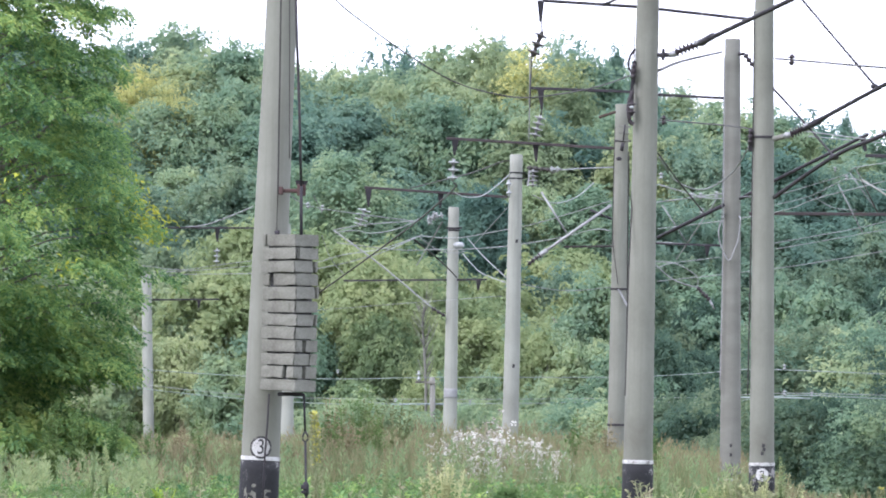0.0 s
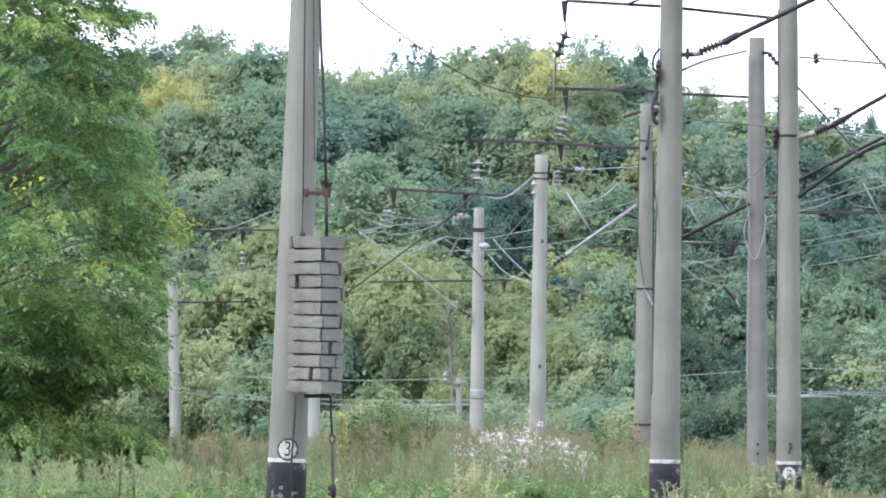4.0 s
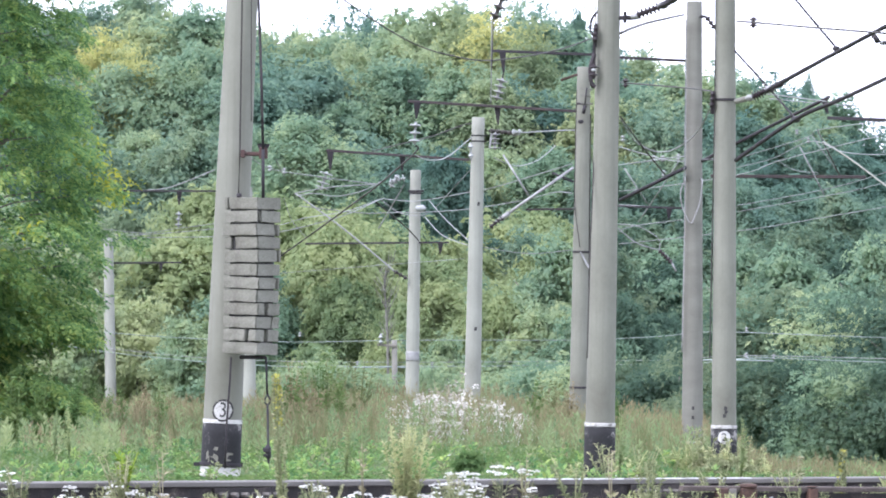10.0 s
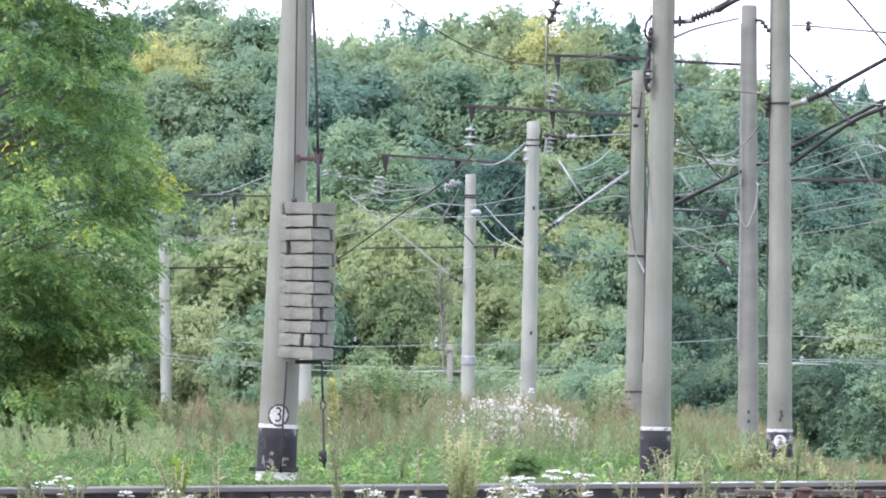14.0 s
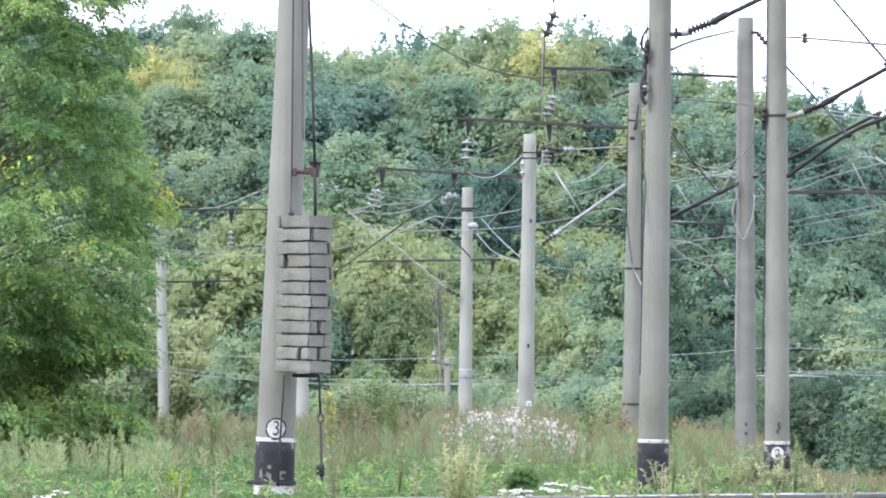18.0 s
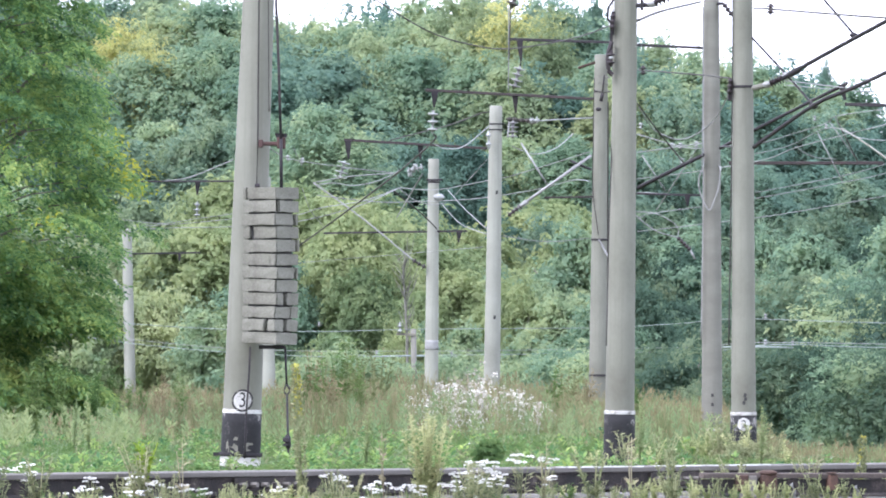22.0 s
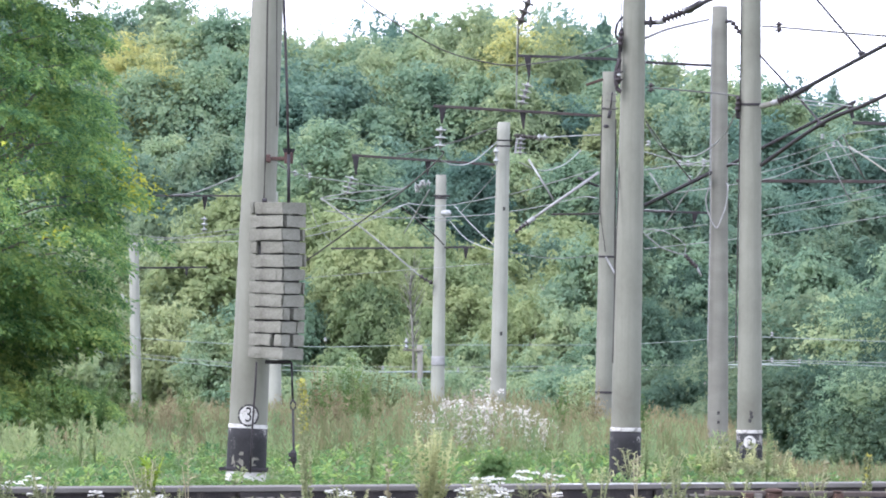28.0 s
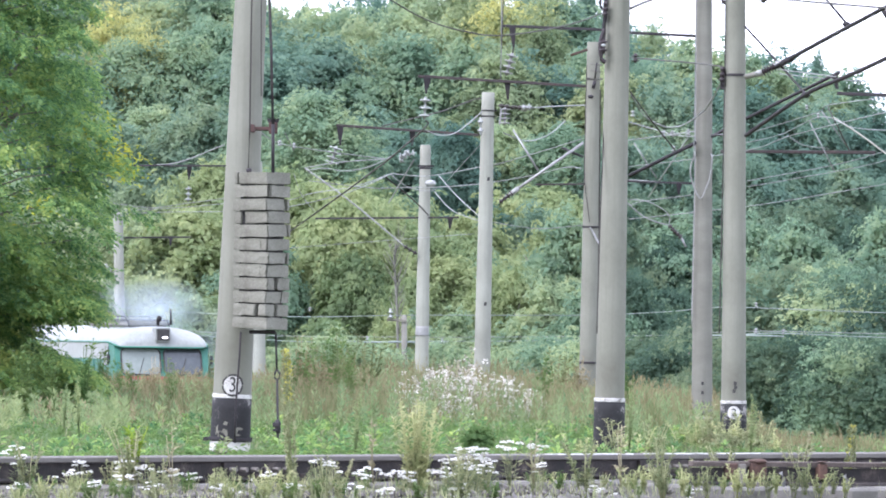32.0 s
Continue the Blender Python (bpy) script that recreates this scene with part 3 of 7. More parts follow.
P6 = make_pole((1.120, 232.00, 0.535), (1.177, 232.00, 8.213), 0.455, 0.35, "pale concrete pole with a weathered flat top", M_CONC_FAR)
for y in (306, 316):
    collar(*P6, (1.154, 232.00, 7.654)[2] + (311 - y) / 64.5, 0.04)
# black shapes paint the shaded inside of two holes
for du, y in ((0.06, 427), (0.05, 648)):
    wrapped(*P6, (1.072, 232.00, 5.854)[2] + (427 - y) / 64.5, 0.006, [(du - 0.04, -0.05), (du + 0.03, -0.05), (du + 0.04, 0.05), (du - 0.03, 0.05)], [(0, 1, 2, 3)], M_BLACK, "socket", "small dark hole")
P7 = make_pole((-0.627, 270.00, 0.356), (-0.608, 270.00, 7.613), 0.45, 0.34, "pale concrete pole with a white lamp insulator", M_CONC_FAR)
collar(*P7, (-0.598, 270.00, 6.891)[2], 0.06)
sleeve(*P7, (-0.644, 270.00, 1.529)[2], (-0.649, 270.00, 1.836)[2], 0.003, M_GALV, "white_patch", "pale paint band")
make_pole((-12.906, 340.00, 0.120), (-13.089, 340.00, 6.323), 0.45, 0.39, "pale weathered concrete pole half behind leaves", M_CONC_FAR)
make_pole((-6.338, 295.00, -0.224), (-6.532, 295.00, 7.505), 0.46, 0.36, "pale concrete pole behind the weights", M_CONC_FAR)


def slim_pole(lo, hi, r, label):
    lo, hi = Vector(lo), Vector(hi)
    axis = (hi - lo).normalized()
    foot = lo - axis * ((lo.z - ground_z(lo.x, lo.y) + 0.3) / axis.z)
    p = thing("wooden_pole", foot, label, "utility pole", "low wooden poles")
    part("shaft", Geo().tube([Vector((0, 0, 0)), (hi - foot) * 0.5, hi - foot], [r * 1.15, r * 1.05, r], 10).mesh("shaft", M_CONC_OLD), p)
    return p, foot


slim_pole((-1.298, 300.00, 0.226), (-1.349, 300.00, 2.271), 0.1, "short grey wooden pole with a cross arm")
slim_pole((-14.343, 350.00, 0.416), (-13.905, 350.00, 2.412), 0.1, "leaning grey wooden strut pole")
slim_pole((-13.660, 350.00, 0.075), (-13.790, 350.00, 2.530), 0.13, "short grey wooden pole")


# ---- tension weights ----
def weight_outline(s, slots):
    """A square block with slots cut in: (face, place along it, width); face 0 and 1 look to the front, 2 and 3 behind."""
    h = s / 2
    pts = []
    corners = [(-h, -h), (h, -h), (h, h), (-h, h)]
    for k in range(4):
        a, b = Vector((*corners[k], 0)), Vector((*corners[(k + 1) % 4], 0))
        pts.append(a)
        for face, at, wide in slots:
            if face == k:
                d = (b - a).normalized()
                inn = Vector((-d.y, d.x, 0))
                c = a.lerp(b, at)
                w, deep = d * wide / 2, inn * s * 0.3
                pts += [c - w, c - w + deep, c + w + deep, c + w]
    return pts


def make_weights():
    c = Vector((-2.118, 98.45, 3.274))
    bottom = Vector((-2.111, 98.45, 1.523))
    w = thing("tension_weights", bottom, "stack of rough concrete tension weights hung on steel rods", "counterweight")
    s, rows = 0.468, 12
    step = (c.z + 0.09 - bottom.z) / rows
    lean = (c.x - bottom.x) / rows
    slots = (((0, 0.12, 0.016),), ((1, 0.09, 0.085),), ((1, 0.03, 0.014), (1, 0.86, 0.05)), ((0, 0.26, 0.056), (1, 0.03, 0.01)), ((1, 0.03, 0.016), (1, 0.88, 0.05)), ((0, 0.84, 0.02), (1, 0.04, 0.03)), ((1, 0.03, 0.018), (1, 0.88, 0.06)), ((0, 0.84, 0.02), (1, 0.04, 0.03)), ((1, 0.03, 0.016), (1, 0.4, 0.075)), ((1, 0.03, 0.016), (1, 0.68, 0.02)), ((0, 0.72, 0.05), (1, 0.46, 0.07)), ((2, 0.5, 0.06),))
    slide = (0.004, 0.006, -0.008, 0.008, 0.012, 0.0, 0.0, -0.006, 0.006, -0.004, -0.006, -0.01)
    tilt = (0.5, -0.8, -0.9, -1.2, -0.7, 0.9, 1.3, 1.6, 0.8, 1.2, 1.4, 1.3)
    for k in range(rows):
        bm = bmesh.new()
        f = bm.faces.new([bm.verts.new(q) for q in weight_outline(s * random.uniform(0.985, 1.01), slots[k])])
        ext = bmesh.ops.extrude_face_region(bm, geom=[f])
        bmesh.ops.translate(bm, verts=[q for q in ext["geom"] if isinstance(q, bmesh.types.BMVert)], vec=(0, 0, step - random.uniform(0.014, 0.024)))
        bmesh.ops.recalc_face_normals(bm, faces=bm.faces)
        bmesh.ops.bevel(bm, geom=list(bm.edges), offset=0.007, segments=2, affect="EDGES", clamp_overlap=True)
        bmesh.ops.subdivide_edges(bm, edges=[e for e in bm.edges if e.calc_length() > 0.12], cuts=5, use_grid_fill=True)
        for q in bm.verts:
            q.co += Vector((noise.noise(q.co * 14 + Vector((k, 0, 0))), noise.noise(q.co * 14 + Vector((0, k, 5))), noise.noise(q.co * 11 + Vector((9, k, 0))))) * 0.009
        me = bpy.data.meshes.new("weight")
        bm.to_mesh(me)
        bm.free()
        me.materials.append(M_BLOCK)
        ob = part("weight", me, w)
        ob.matrix_local = pose(lean * (rows - 1 - k) + slide[k], random.uniform(-0.012, 0.012), step * (rows - 1 - k) + 0.01, random.uniform(-1.0, 1.0), tilt[k], -32.5 + random.uniform(-2.5, 2.5))
    # added black box: stands in for the shade in the gaps between weights
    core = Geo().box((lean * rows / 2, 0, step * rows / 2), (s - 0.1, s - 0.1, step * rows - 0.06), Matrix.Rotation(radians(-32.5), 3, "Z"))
    part("core", core.mesh("core", M_BLACK, False), w, "black box painting the shade between the weights")
    part("bottom_plate", bevelled(Geo().box((0.02, 0, -0.025), (0.3, 0.2, 0.045)), "bottom_plate", M_STEEL, 0.008), w, "black steel bottom plate")
    o = bottom

    def rod(name, pts, r, mat, label=""):
        return part(name, Geo().tube(rel(pts, o), r, 8).mesh(name, mat), w, label)

    rod("cable", [(-2.270, 98.70, 6.497), (-2.277, 98.70, 6.101), (-2.276, 98.65, 3.856), (-2.284, 98.50, 3.338)], 0.0105, M_WIRE_DARK, "dark steel cable")
    rod("cable", [(-2.116, 98.60, 6.494), (-2.084, 98.60, 5.703), (-2.036, 98.50, 4.778), (-2.003, 98.50, 3.889)], 0.016, M_STEEL, "dark steel cable")
    rod("hanger_rod", [(-2.002, 98.45, 3.921), (-1.993, 98.45, 3.315)], 0.019, M_STEEL, "dark hanger rod")
    rod("guide_rod", [(-2.345, 98.60, 1.500), (-2.354, 98.60, 1.217), (-2.381, 98.60, 0.781), (-2.392, 98.62, 0.5), (-2.398, 98.66, 0.2)], 0.012, M_STEEL)
    rod("guide_rod", [(-1.933, 98.40, 1.506), (-1.913, 98.40, 1.066)], 0.013, M_STEEL)
    rod("guide_rod", [(-1.908, 98.40, 0.947), (-1.888, 98.40, 0.290), (-1.883, 98.40, -0.026)], 0.013, M_STEEL)
    part("fitting_plate", bevelled(Geo().box(Vector((-1.915, 98.35, 0.422)) - o, (0.075, 0.04, 0.055)).box(Vector((-1.921, 98.35, 0.362)) - o, (0.06, 0.04, 0.03)), "fitting_plate", M_STEEL, 0.006), w, "blackened clamp on the rod")
    rod("turnbuckle", [(-1.913, 98.40, 1.072), (-1.938, 98.40, 1.013), (-1.938, 98.40, 0.973), (-1.908, 98.40, 0.941), (-1.879, 98.40, 0.974), (-1.879, 98.40, 1.014), (-1.913, 98.40, 1.072)], 0.011, M_STEEL, "open steel link")
    rod("bottom_fitting", [(-1.898, 98.40, 0.481), (-1.897, 98.40, 0.448), (-1.889, 98.40, 0.349), (-1.889, 98.40, 0.316)], [0.02, 0.038, 0.034, 0.016], M_STEEL, "blackened end fitting")
    b = Vector((-2.117, 98.60, 3.870)) - o
    part("guide_bracket", bevelled(Geo().box(b, (0.29, 0.12, 0.045)).box(b + Vector((-0.12, 0, 0)), (0.05, 0.3, 0.09)).box(b + Vector((0.115, 0, 0.01)), (0.1, 0.14, 0.13)), "guide_bracket", M_BRACKET, 0.008), w, "rust-brown guide bracket")
    part("bracket_flange", Geo().tube([b + Vector((0.115, 0, 0.07)), b + Vector((0.115, 0, 0.12))], [0.06, 0.075], 10).mesh("bracket_flange", M_STEEL, False), w, "black flange on the bracket")
    rod("eye", [(-2.303, 98.45, 3.370), (-2.244, 98.45, 3.377)], 0.03, M_STEEL)


make_weights()


M_BEAM = surface("brown_painted_beam", [(0.3, (0.014, 0.011, 0.012)), (0.55, (0.026, 0.019, 0.019)), (0.75, (0.05, 0.032, 0.028))], 3, 40, 0.7, 0.2, 0.3)


# ---- overhead line: brackets, insulators, wires ----
def insulator_geo(p, q, discs, r_disc, r_core=0.03):
    p, q = Vector(p), Vector(q)
    d = (q - p)
    pts, rs = [p], [r_core * 0.8]
    for k in range(discs):
        a = (k + 0.5) / discs
        h = 0.34 / discs
        for off, r in ((-h, r_core), (-h * 0.5, r_core * 1.2), (-h * 0.42, r_disc * 0.86), (-h * 0.1, r_disc), (h * 0.1, r_disc), (h * 0.3, r_disc * 0.5), (h * 0.7, r_core * 1.5), (h, r_core)):
            pts.append(p + d * (a + off))
            rs.append(r)
    pts.append(q)
    rs.append(r_core * 0.8)
    return Geo().tube(pts, rs, 12)


def finned_geo(p, q, fins, r_fin, r_core):
    """A long rod insulator with thin sharp fins."""
    p, d = Vector(p), Vector(q) - Vector(p)
    pts, rs = [p], [r_core]
    for k in range(fins):
        for off, r in ((0.14, r_core), (0.44, r_fin), (0.54, r_fin * 0.97), (0.8, r_core)):
            pts.append(p + d * ((k + off) / fins))
            rs.append(r)
    return Geo().tube(pts + [p + d], rs + [r_core], 14)


class Arm:
    """A bracket of the overhead line: an Empty that carries beams, tubes, hangers and insulators."""

    def __init__(self, at, label, name="overhead_bracket"):
        self.o = Vector(at)
        self.ob = thing(name, at, label, "overhead line", "overhead brackets")

    def beam(self, p, q, h=0.07, material=None, name="beam"):
        p, q = Vector(p) - self.o, Vector(q) - self.o
        d = (q - p).normalized()
        side = d.cross(Vector((0, 0, 1))).normalized()
        up = side.cross(d)
        m = Matrix((d, side, up)).transposed()
        part(name, bevelled(Geo().box((p + q) / 2, ((q - p).length, h * 0.8, h), m), name, material or M_BEAM, h * 0.12), self.ob)
        return self

    def tube(self, pts, r, material=None, name="tube", label=""):
        part(name, Geo().tube(rel(smooth_line(pts), self.o), r, 10).mesh(name, material or M_STEEL), self.ob, label)
        return self

    def hanger(self, p, q, w=0.11):
        """A tapering suspension iron under a beam."""
        p, q = Vector(p) - self.o, Vector(q) - self.o
        part("hanger", Geo().tube([p + Vector((0, 0, 0.02)), p, q], [w, w, 0.03], 4).mesh("hanger", M_STEEL, False), self.ob, "tapered dark hanger iron")
        return self

    def insulator(self, p, q, discs, r, material=None, label="pale glass disc insulator"):
        part("insulator", (finned_geo(*rel([p, q], self.o), discs, r, r * 0.4) if discs > 4 else insulator_geo(*rel([p, q], self.o), discs, r)).mesh("insulator", material or M_GLASS_INS), self.ob, label)
        return self

    def clamp(self, p, r=0.05, material=None):
        c = Vector(p) - self.o
        part("clamp", Geo().ball(c, (r * 1.5, r, r), 6, 8).mesh("clamp", material or M_STEEL), self.ob)
        return self


# bracket over the first track, held by the tall pole
a = Arm((2.879, 131.60, 6.876), "dark inclined tube bracket with a ribbed brown insulator")
a.tube([(2.866, 131.80, 6.884), (3.087, 131.50, 6.884)], 0.04).beam((2.93, 131.6, 6.80), (2.932, 131.6, 6.98), 0.05, M_STEEL, "bracket_foot").insulator((3.11, 131.2, 6.907), (3.46, 131.15, 7.041), 6, 0.088, M_PORC, "ribbed brown porcelain insulator")
a.clamp((3.09, 131.45, 6.897), 0.055, M_GALV).clamp((3.50, 131.00, 7.058), 0.062, M_GALV).tube([(3.458, 131.00, 7.036), (3.898, 130.00, 7.226), (4.791, 128.50, 7.620), (6.370, 126.00, 8.316)], 0.036)
a.tube([(3.493, 131.00, 7.054), (3.670, 130.50, 7.140)], 0.055)
a = Arm((2.868, 131.60, 7.598), "dark steel beam with a hanging disc insulator")
a.beam((1.044, 132.50, 7.745), (2.529, 132.30, 7.660), 0.05, M_STEEL).beam((2.857, 132.30, 7.630), (4.264, 132.00, 7.478), 0.05, M_STEEL).hanger((1.017, 132.40, 7.722), (1.021, 132.40, 7.413), 0.075)
a.insulator((1.050, 132.40, 7.254), (0.897, 132.40, 6.853), 3, 0.105, M_WIRE_DARK, "dark string of three disc insulators").tube([(1.021, 132.40, 7.430), (1.050, 132.40, 7.236)], 0.012).tube([(0.887, 132.40, 6.879), (0.873, 132.40, 6.065)], 0.009)
a.tube([(1.973, 132.40, 7.683), (2.362, 132.00, 7.820)], 0.02)

# bracket of the pole with the round mark
a = Arm((5.438, 152.50, 6.271), "dark inclined tube bracket with a ribbed brown insulator")
a.tube([(5.421, 152.60, 6.263), (5.66, 152.30, 6.319)], 0.05, M_CONC_OLD).insulator((5.70, 152.1, 6.335), (5.98, 152.05, 6.463), 6, 0.098, M_PORC, "ribbed brown porcelain insulator").clamp((6.01, 152.00, 6.476), 0.07, M_GALV).clamp((5.66, 152.28, 6.32), 0.06, M_GALV)
a.tube([(5.945, 152.00, 6.435), (6.187, 151.50, 6.575), (7.275, 149.50, 7.164), (9.672, 145.00, 8.417)], 0.038)
a.tube([(6.038, 151.80, 6.491), (6.207, 151.50, 6.575)], 0.055)
a.tube([(5.879, 152.50, 8.795), (7.089, 150.00, 7.170)], 0.022, None, "stay").clamp((7.099, 150.00, 7.140), 0.05)
a.tube([(5.383, 152.50, 7.177), (5.985, 152.00, 6.497), (6.439, 151.00, 5.916)], 0.02, None, "stay").clamp((6.439, 151.00, 5.906), 0.06)
a.tube([(7.738, 149.60, 7.375), (7.829, 149.60, 7.246)], 0.05).tube([(7.889, 149.60, 7.247), (8.894, 149.00, 7.173), (9.547, 148.00, 7.101)], 0.037).clamp((7.909, 149.60, 7.247), 0.05, M_GALV)
a = Arm((5.783, 181.00, 5.891), "two dark inclined tubes of a bracket arm")
a.tube([(4.013, 183.00, 5.044), (5.395, 181.70, 5.744)], 0.04).tube([(5.732, 181.30, 5.910), (5.484, 152.80, 5.228)], 0.02).tube([(5.437, 152.60, 5.202), (6.457, 150.50, 5.922), (7.264, 149.00, 6.269), (9.686, 145.00, 7.409)], 0.037)
a.tube([(5.723, 181.00, 5.866), (6.419, 180.00, 6.237), (8.297, 178.00, 7.189)], 0.035).hanger((8.191, 178.00, 7.128), (8.254, 178.00, 6.831), 0.1)
a.beam((8.258, 178.00, 6.743), (11.602, 176.00, 6.607), 0.075, M_STEEL).tube([(10.304, 178.00, 6.868), (10.637, 178.00, 6.835), (11.256, 178.00, 6.804)], 0.03).tube([(10.256, 178.00, 6.879), (10.258, 178.00, 6.724)], 0.03)
a.tube([(10.627, 178.00, 6.609), (9.708, 178.00, 5.613)], 0.025, None, "stay")
ball = Geo().ball((0, 0, 0), (0.15, 0.12, 0.11), 8, 14).tube([(-0.15, 0, 0.0), (-0.22, 0, -0.02)], 0.03, 8).mesh("round_fitting", M_GALV)
part("round_fitting", ball, a.ob, "round grey fitting under the bracket").location = Vector((10.67, 178.0, 6.25)) - a.o
a.tube([(10.69, 178.0, 6.64), (10.67, 178.0, 6.34)], 0.012).tube([(10.58, 178.0, 6.17), (10.55, 178.0, 5.9)], 0.01).tube([(10.49, 178.0, 5.87), (10.6, 178.0, 5.87)], 0.055, M_STEEL, "small_weight")

# beam of the pole with the free top
a = Arm((5.376, 181.80, 8.043), "long dark steel beam with hanger iron and disc insulator")
a.beam((1.225, 183.00, 8.245), (3.443, 182.50, 8.174), 0.06, M_STEEL).beam((3.952, 182.30, 8.113), (5.406, 182.00, 8.051), 0.06, M_STEEL).hanger((1.432, 182.80, 8.192), (1.463, 182.80, 7.777), 0.1)
a.insulator((1.440, 182.80, 7.654), (1.313, 182.80, 7.163), 4, 0.13, M_GALV, "grey string of disc insulators").tube([(1.462, 182.80, 7.801), (1.440, 182.80, 7.630)], 0.015)
a.tube([(1.190, 183.00, 8.929), (1.196, 183.00, 7.706), (1.193, 183.00, 7.094)], 0.011, M_WIRE)
a.beam((3.431, 182.00, 8.314), (3.405, 182.00, 7.644), 0.06, M_STEEL, "joint").tube([(3.067, 183.00, 7.758), (2.702, 183.00, 7.631)], 0.03, M_RUST)

a = Arm((5.726, 181.80, 9.045), "small dark insulators joining the pole tops")
a.tube([(5.66, 181.80, 9.0), (5.81, 181.80, 9.0)], 0.035).insulator((5.80, 181.80, 9.0), (5.99, 181.70, 8.74), 3, 0.07, M_PORC, "dark small insulator").tube([(5.99, 181.70, 8.74), (5.2, 153.2, 7.6)], 0.012, M_WIRE_DARK, "wire")
a = Arm((5.036, 153.00, 6.280), "dark clamp irons on the side of a pole")
a.beam((5.023, 153.00, 6.454), (5.009, 153.00, 6.044), 0.07, M_STEEL, "iron").insulator((5.010, 152.90, 6.450), (4.994, 152.90, 6.164), 3, 0.06, M_PORC, "dark small insulator")
a = Arm((2.477, 132.00, 6.604), "dark irons and a white insulator on the side of a pole")
a.beam((2.490, 131.90, 6.795), (2.478, 131.90, 6.424), 0.05, M_STEEL, "iron").tube([(2.50, 131.85, 6.98), (2.42, 131.85, 6.86), (2.40, 131.85, 6.7), (2.46, 131.85, 6.55), (2.44, 131.85, 6.2)], 0.02).tube([(2.47, 131.8, 6.32), (2.41, 131.8, 6.1), (2.43, 131.8, 5.86), (2.49, 131.8, 5.8)], 0.036, M_PORC, "hook", "dark brown hook insulator").insulator((2.480, 131.80, 6.755), (2.466, 131.80, 6.508), 3, 0.05, M_PORC, "dark small insulator").insulator((2.453, 131.80, 6.173), (2.448, 131.80, 5.926), 2, 0.075, M_PORC, "dark small insulator").clamp((2.453, 131.70, 6.064), 0.025, M_GLASS_INS)

# beam of the banded pole
a = Arm((3.457, 209.60, 7.764), "long rust-brown beam with two hanger irons and insulators")
a.beam((-0.685, 211.00, 7.998), (3.505, 210.00, 7.776), 0.07).hanger((-0.458, 210.80, 7.953), (-0.480, 210.80, 7.558), 0.13).hanger((1.543, 210.60, 7.864), (1.564, 210.60, 7.428), 0.11)
a.insulator((-0.493, 210.80, 7.487), (-0.513, 210.80, 6.909), 3, 0.14).insulator((1.326, 210.60, 7.283), (1.933, 210.60, 7.236), 4, 0.06, M_WIRE_DARK, "dark horizontal insulator").insulator((1.890, 210.60, 7.235), (2.172, 210.60, 7.254), 2, 0.09)
a.insulator((1.496, 210.60, 7.244), (1.489, 210.60, 6.793), 4, 0.14, M_GALV, "grey string of disc insulators")
a.tube([(1.532, 209.00, 4.979), (3.432, 209.40, 6.357)], 0.036, M_GALV, "strut", "pale galvanised strut").insulator((1.380, 209.00, 4.837), (1.711, 209.00, 5.107), 4, 0.085, M_PORC, "dark ribbed insulator").tube([(1.629, 209.00, 5.036), (1.850, 209.00, 5.207)], 0.06, M_GALV)
a.tube([(1.695, 209.80, 6.664), (2.338, 209.50, 5.643)], 0.024, M_GALV, "stay").beam((2.276, 209.80, 5.312), (3.510, 209.80, 5.344), 0.045)
a.tube([(2.919, 209.60, 6.228), (3.437, 209.40, 6.008)], 0.03)
for z, w in ((8.30, 0.3), (8.13, 0.26), (7.95, 0.28)):
    a.beam((3.72 - w / 2, 209.30, z + 0.02), (3.72 + w / 2, 209.30, z - 0.01), 0.045, M_CONC_OLD, "cross_iron")
a.tube([(3.74, 209.25, 8.34), (3.70, 209.25, 7.95)], 0.02).tube([(3.70, 209.25, 7.9), (3.66, 209.25, 7.7)], 0.045, M_STEEL, "drop").clamp((3.6, 209.25, 7.5), 0.05, M_STEEL)

# beam of the flat-topped pole
a = Arm((0.898, 231.70, 7.054), "rust-brown beam with hanger irons and white glass insulators")
a.beam((-2.994, 233.00, 7.292), (0.946, 232.00, 7.062), 0.07).hanger((-2.882, 232.80, 7.242), (-2.874, 232.80, 6.744), 0.13).hanger((-0.888, 232.60, 7.158), (-0.897, 232.60, 6.753), 0.12)
a.insulator((-2.967, 232.80, 6.712), (-3.115, 232.80, 6.196), 4, 0.19).insulator((-0.801, 232.60, 6.553), (-1.250, 232.60, 6.437), 4, 0.11).insulator((-0.973, 232.60, 6.628), (-1.217, 232.60, 6.282), 3, 0.1).insulator((0.968, 231.60, 7.532), (0.991, 231.60, 7.037), 2, 0.08)
a.beam((1.553, 231.80, 7.887), (1.499, 231.80, 7.360), 0.05, M_GALV, "end_iron")

# arms of the poles further off
a = Arm((-0.447, 269.60, 5.281), "thin dark cross arm with hangers")
a.beam((-4.108, 271.00, 5.246), (0.490, 269.60, 5.331), 0.06, M_STEEL).hanger((0.220, 269.60, 5.291), (0.207, 269.60, 4.966), 0.12).tube([(-0.832, 269.50, 6.949), (-0.327, 269.50, 6.957)], 0.035)
a.tube([(-4.450, 270.50, 6.844), (-2.948, 270.20, 5.776), (-1.191, 269.80, 4.353)], 0.023, M_GALV, "strut", "pale galvanised strut").insulator((-1.264, 269.80, 4.406), (-0.827, 269.80, 4.142), 3, 0.09, M_PORC, "dark ribbed insulator")
a.clamp((-0.427, 269.40, 6.395), 0.12, M_GLASS_INS)
a = Arm((-7.615, 295.00, 7.390), "thin dark beam with a diagonal stay")
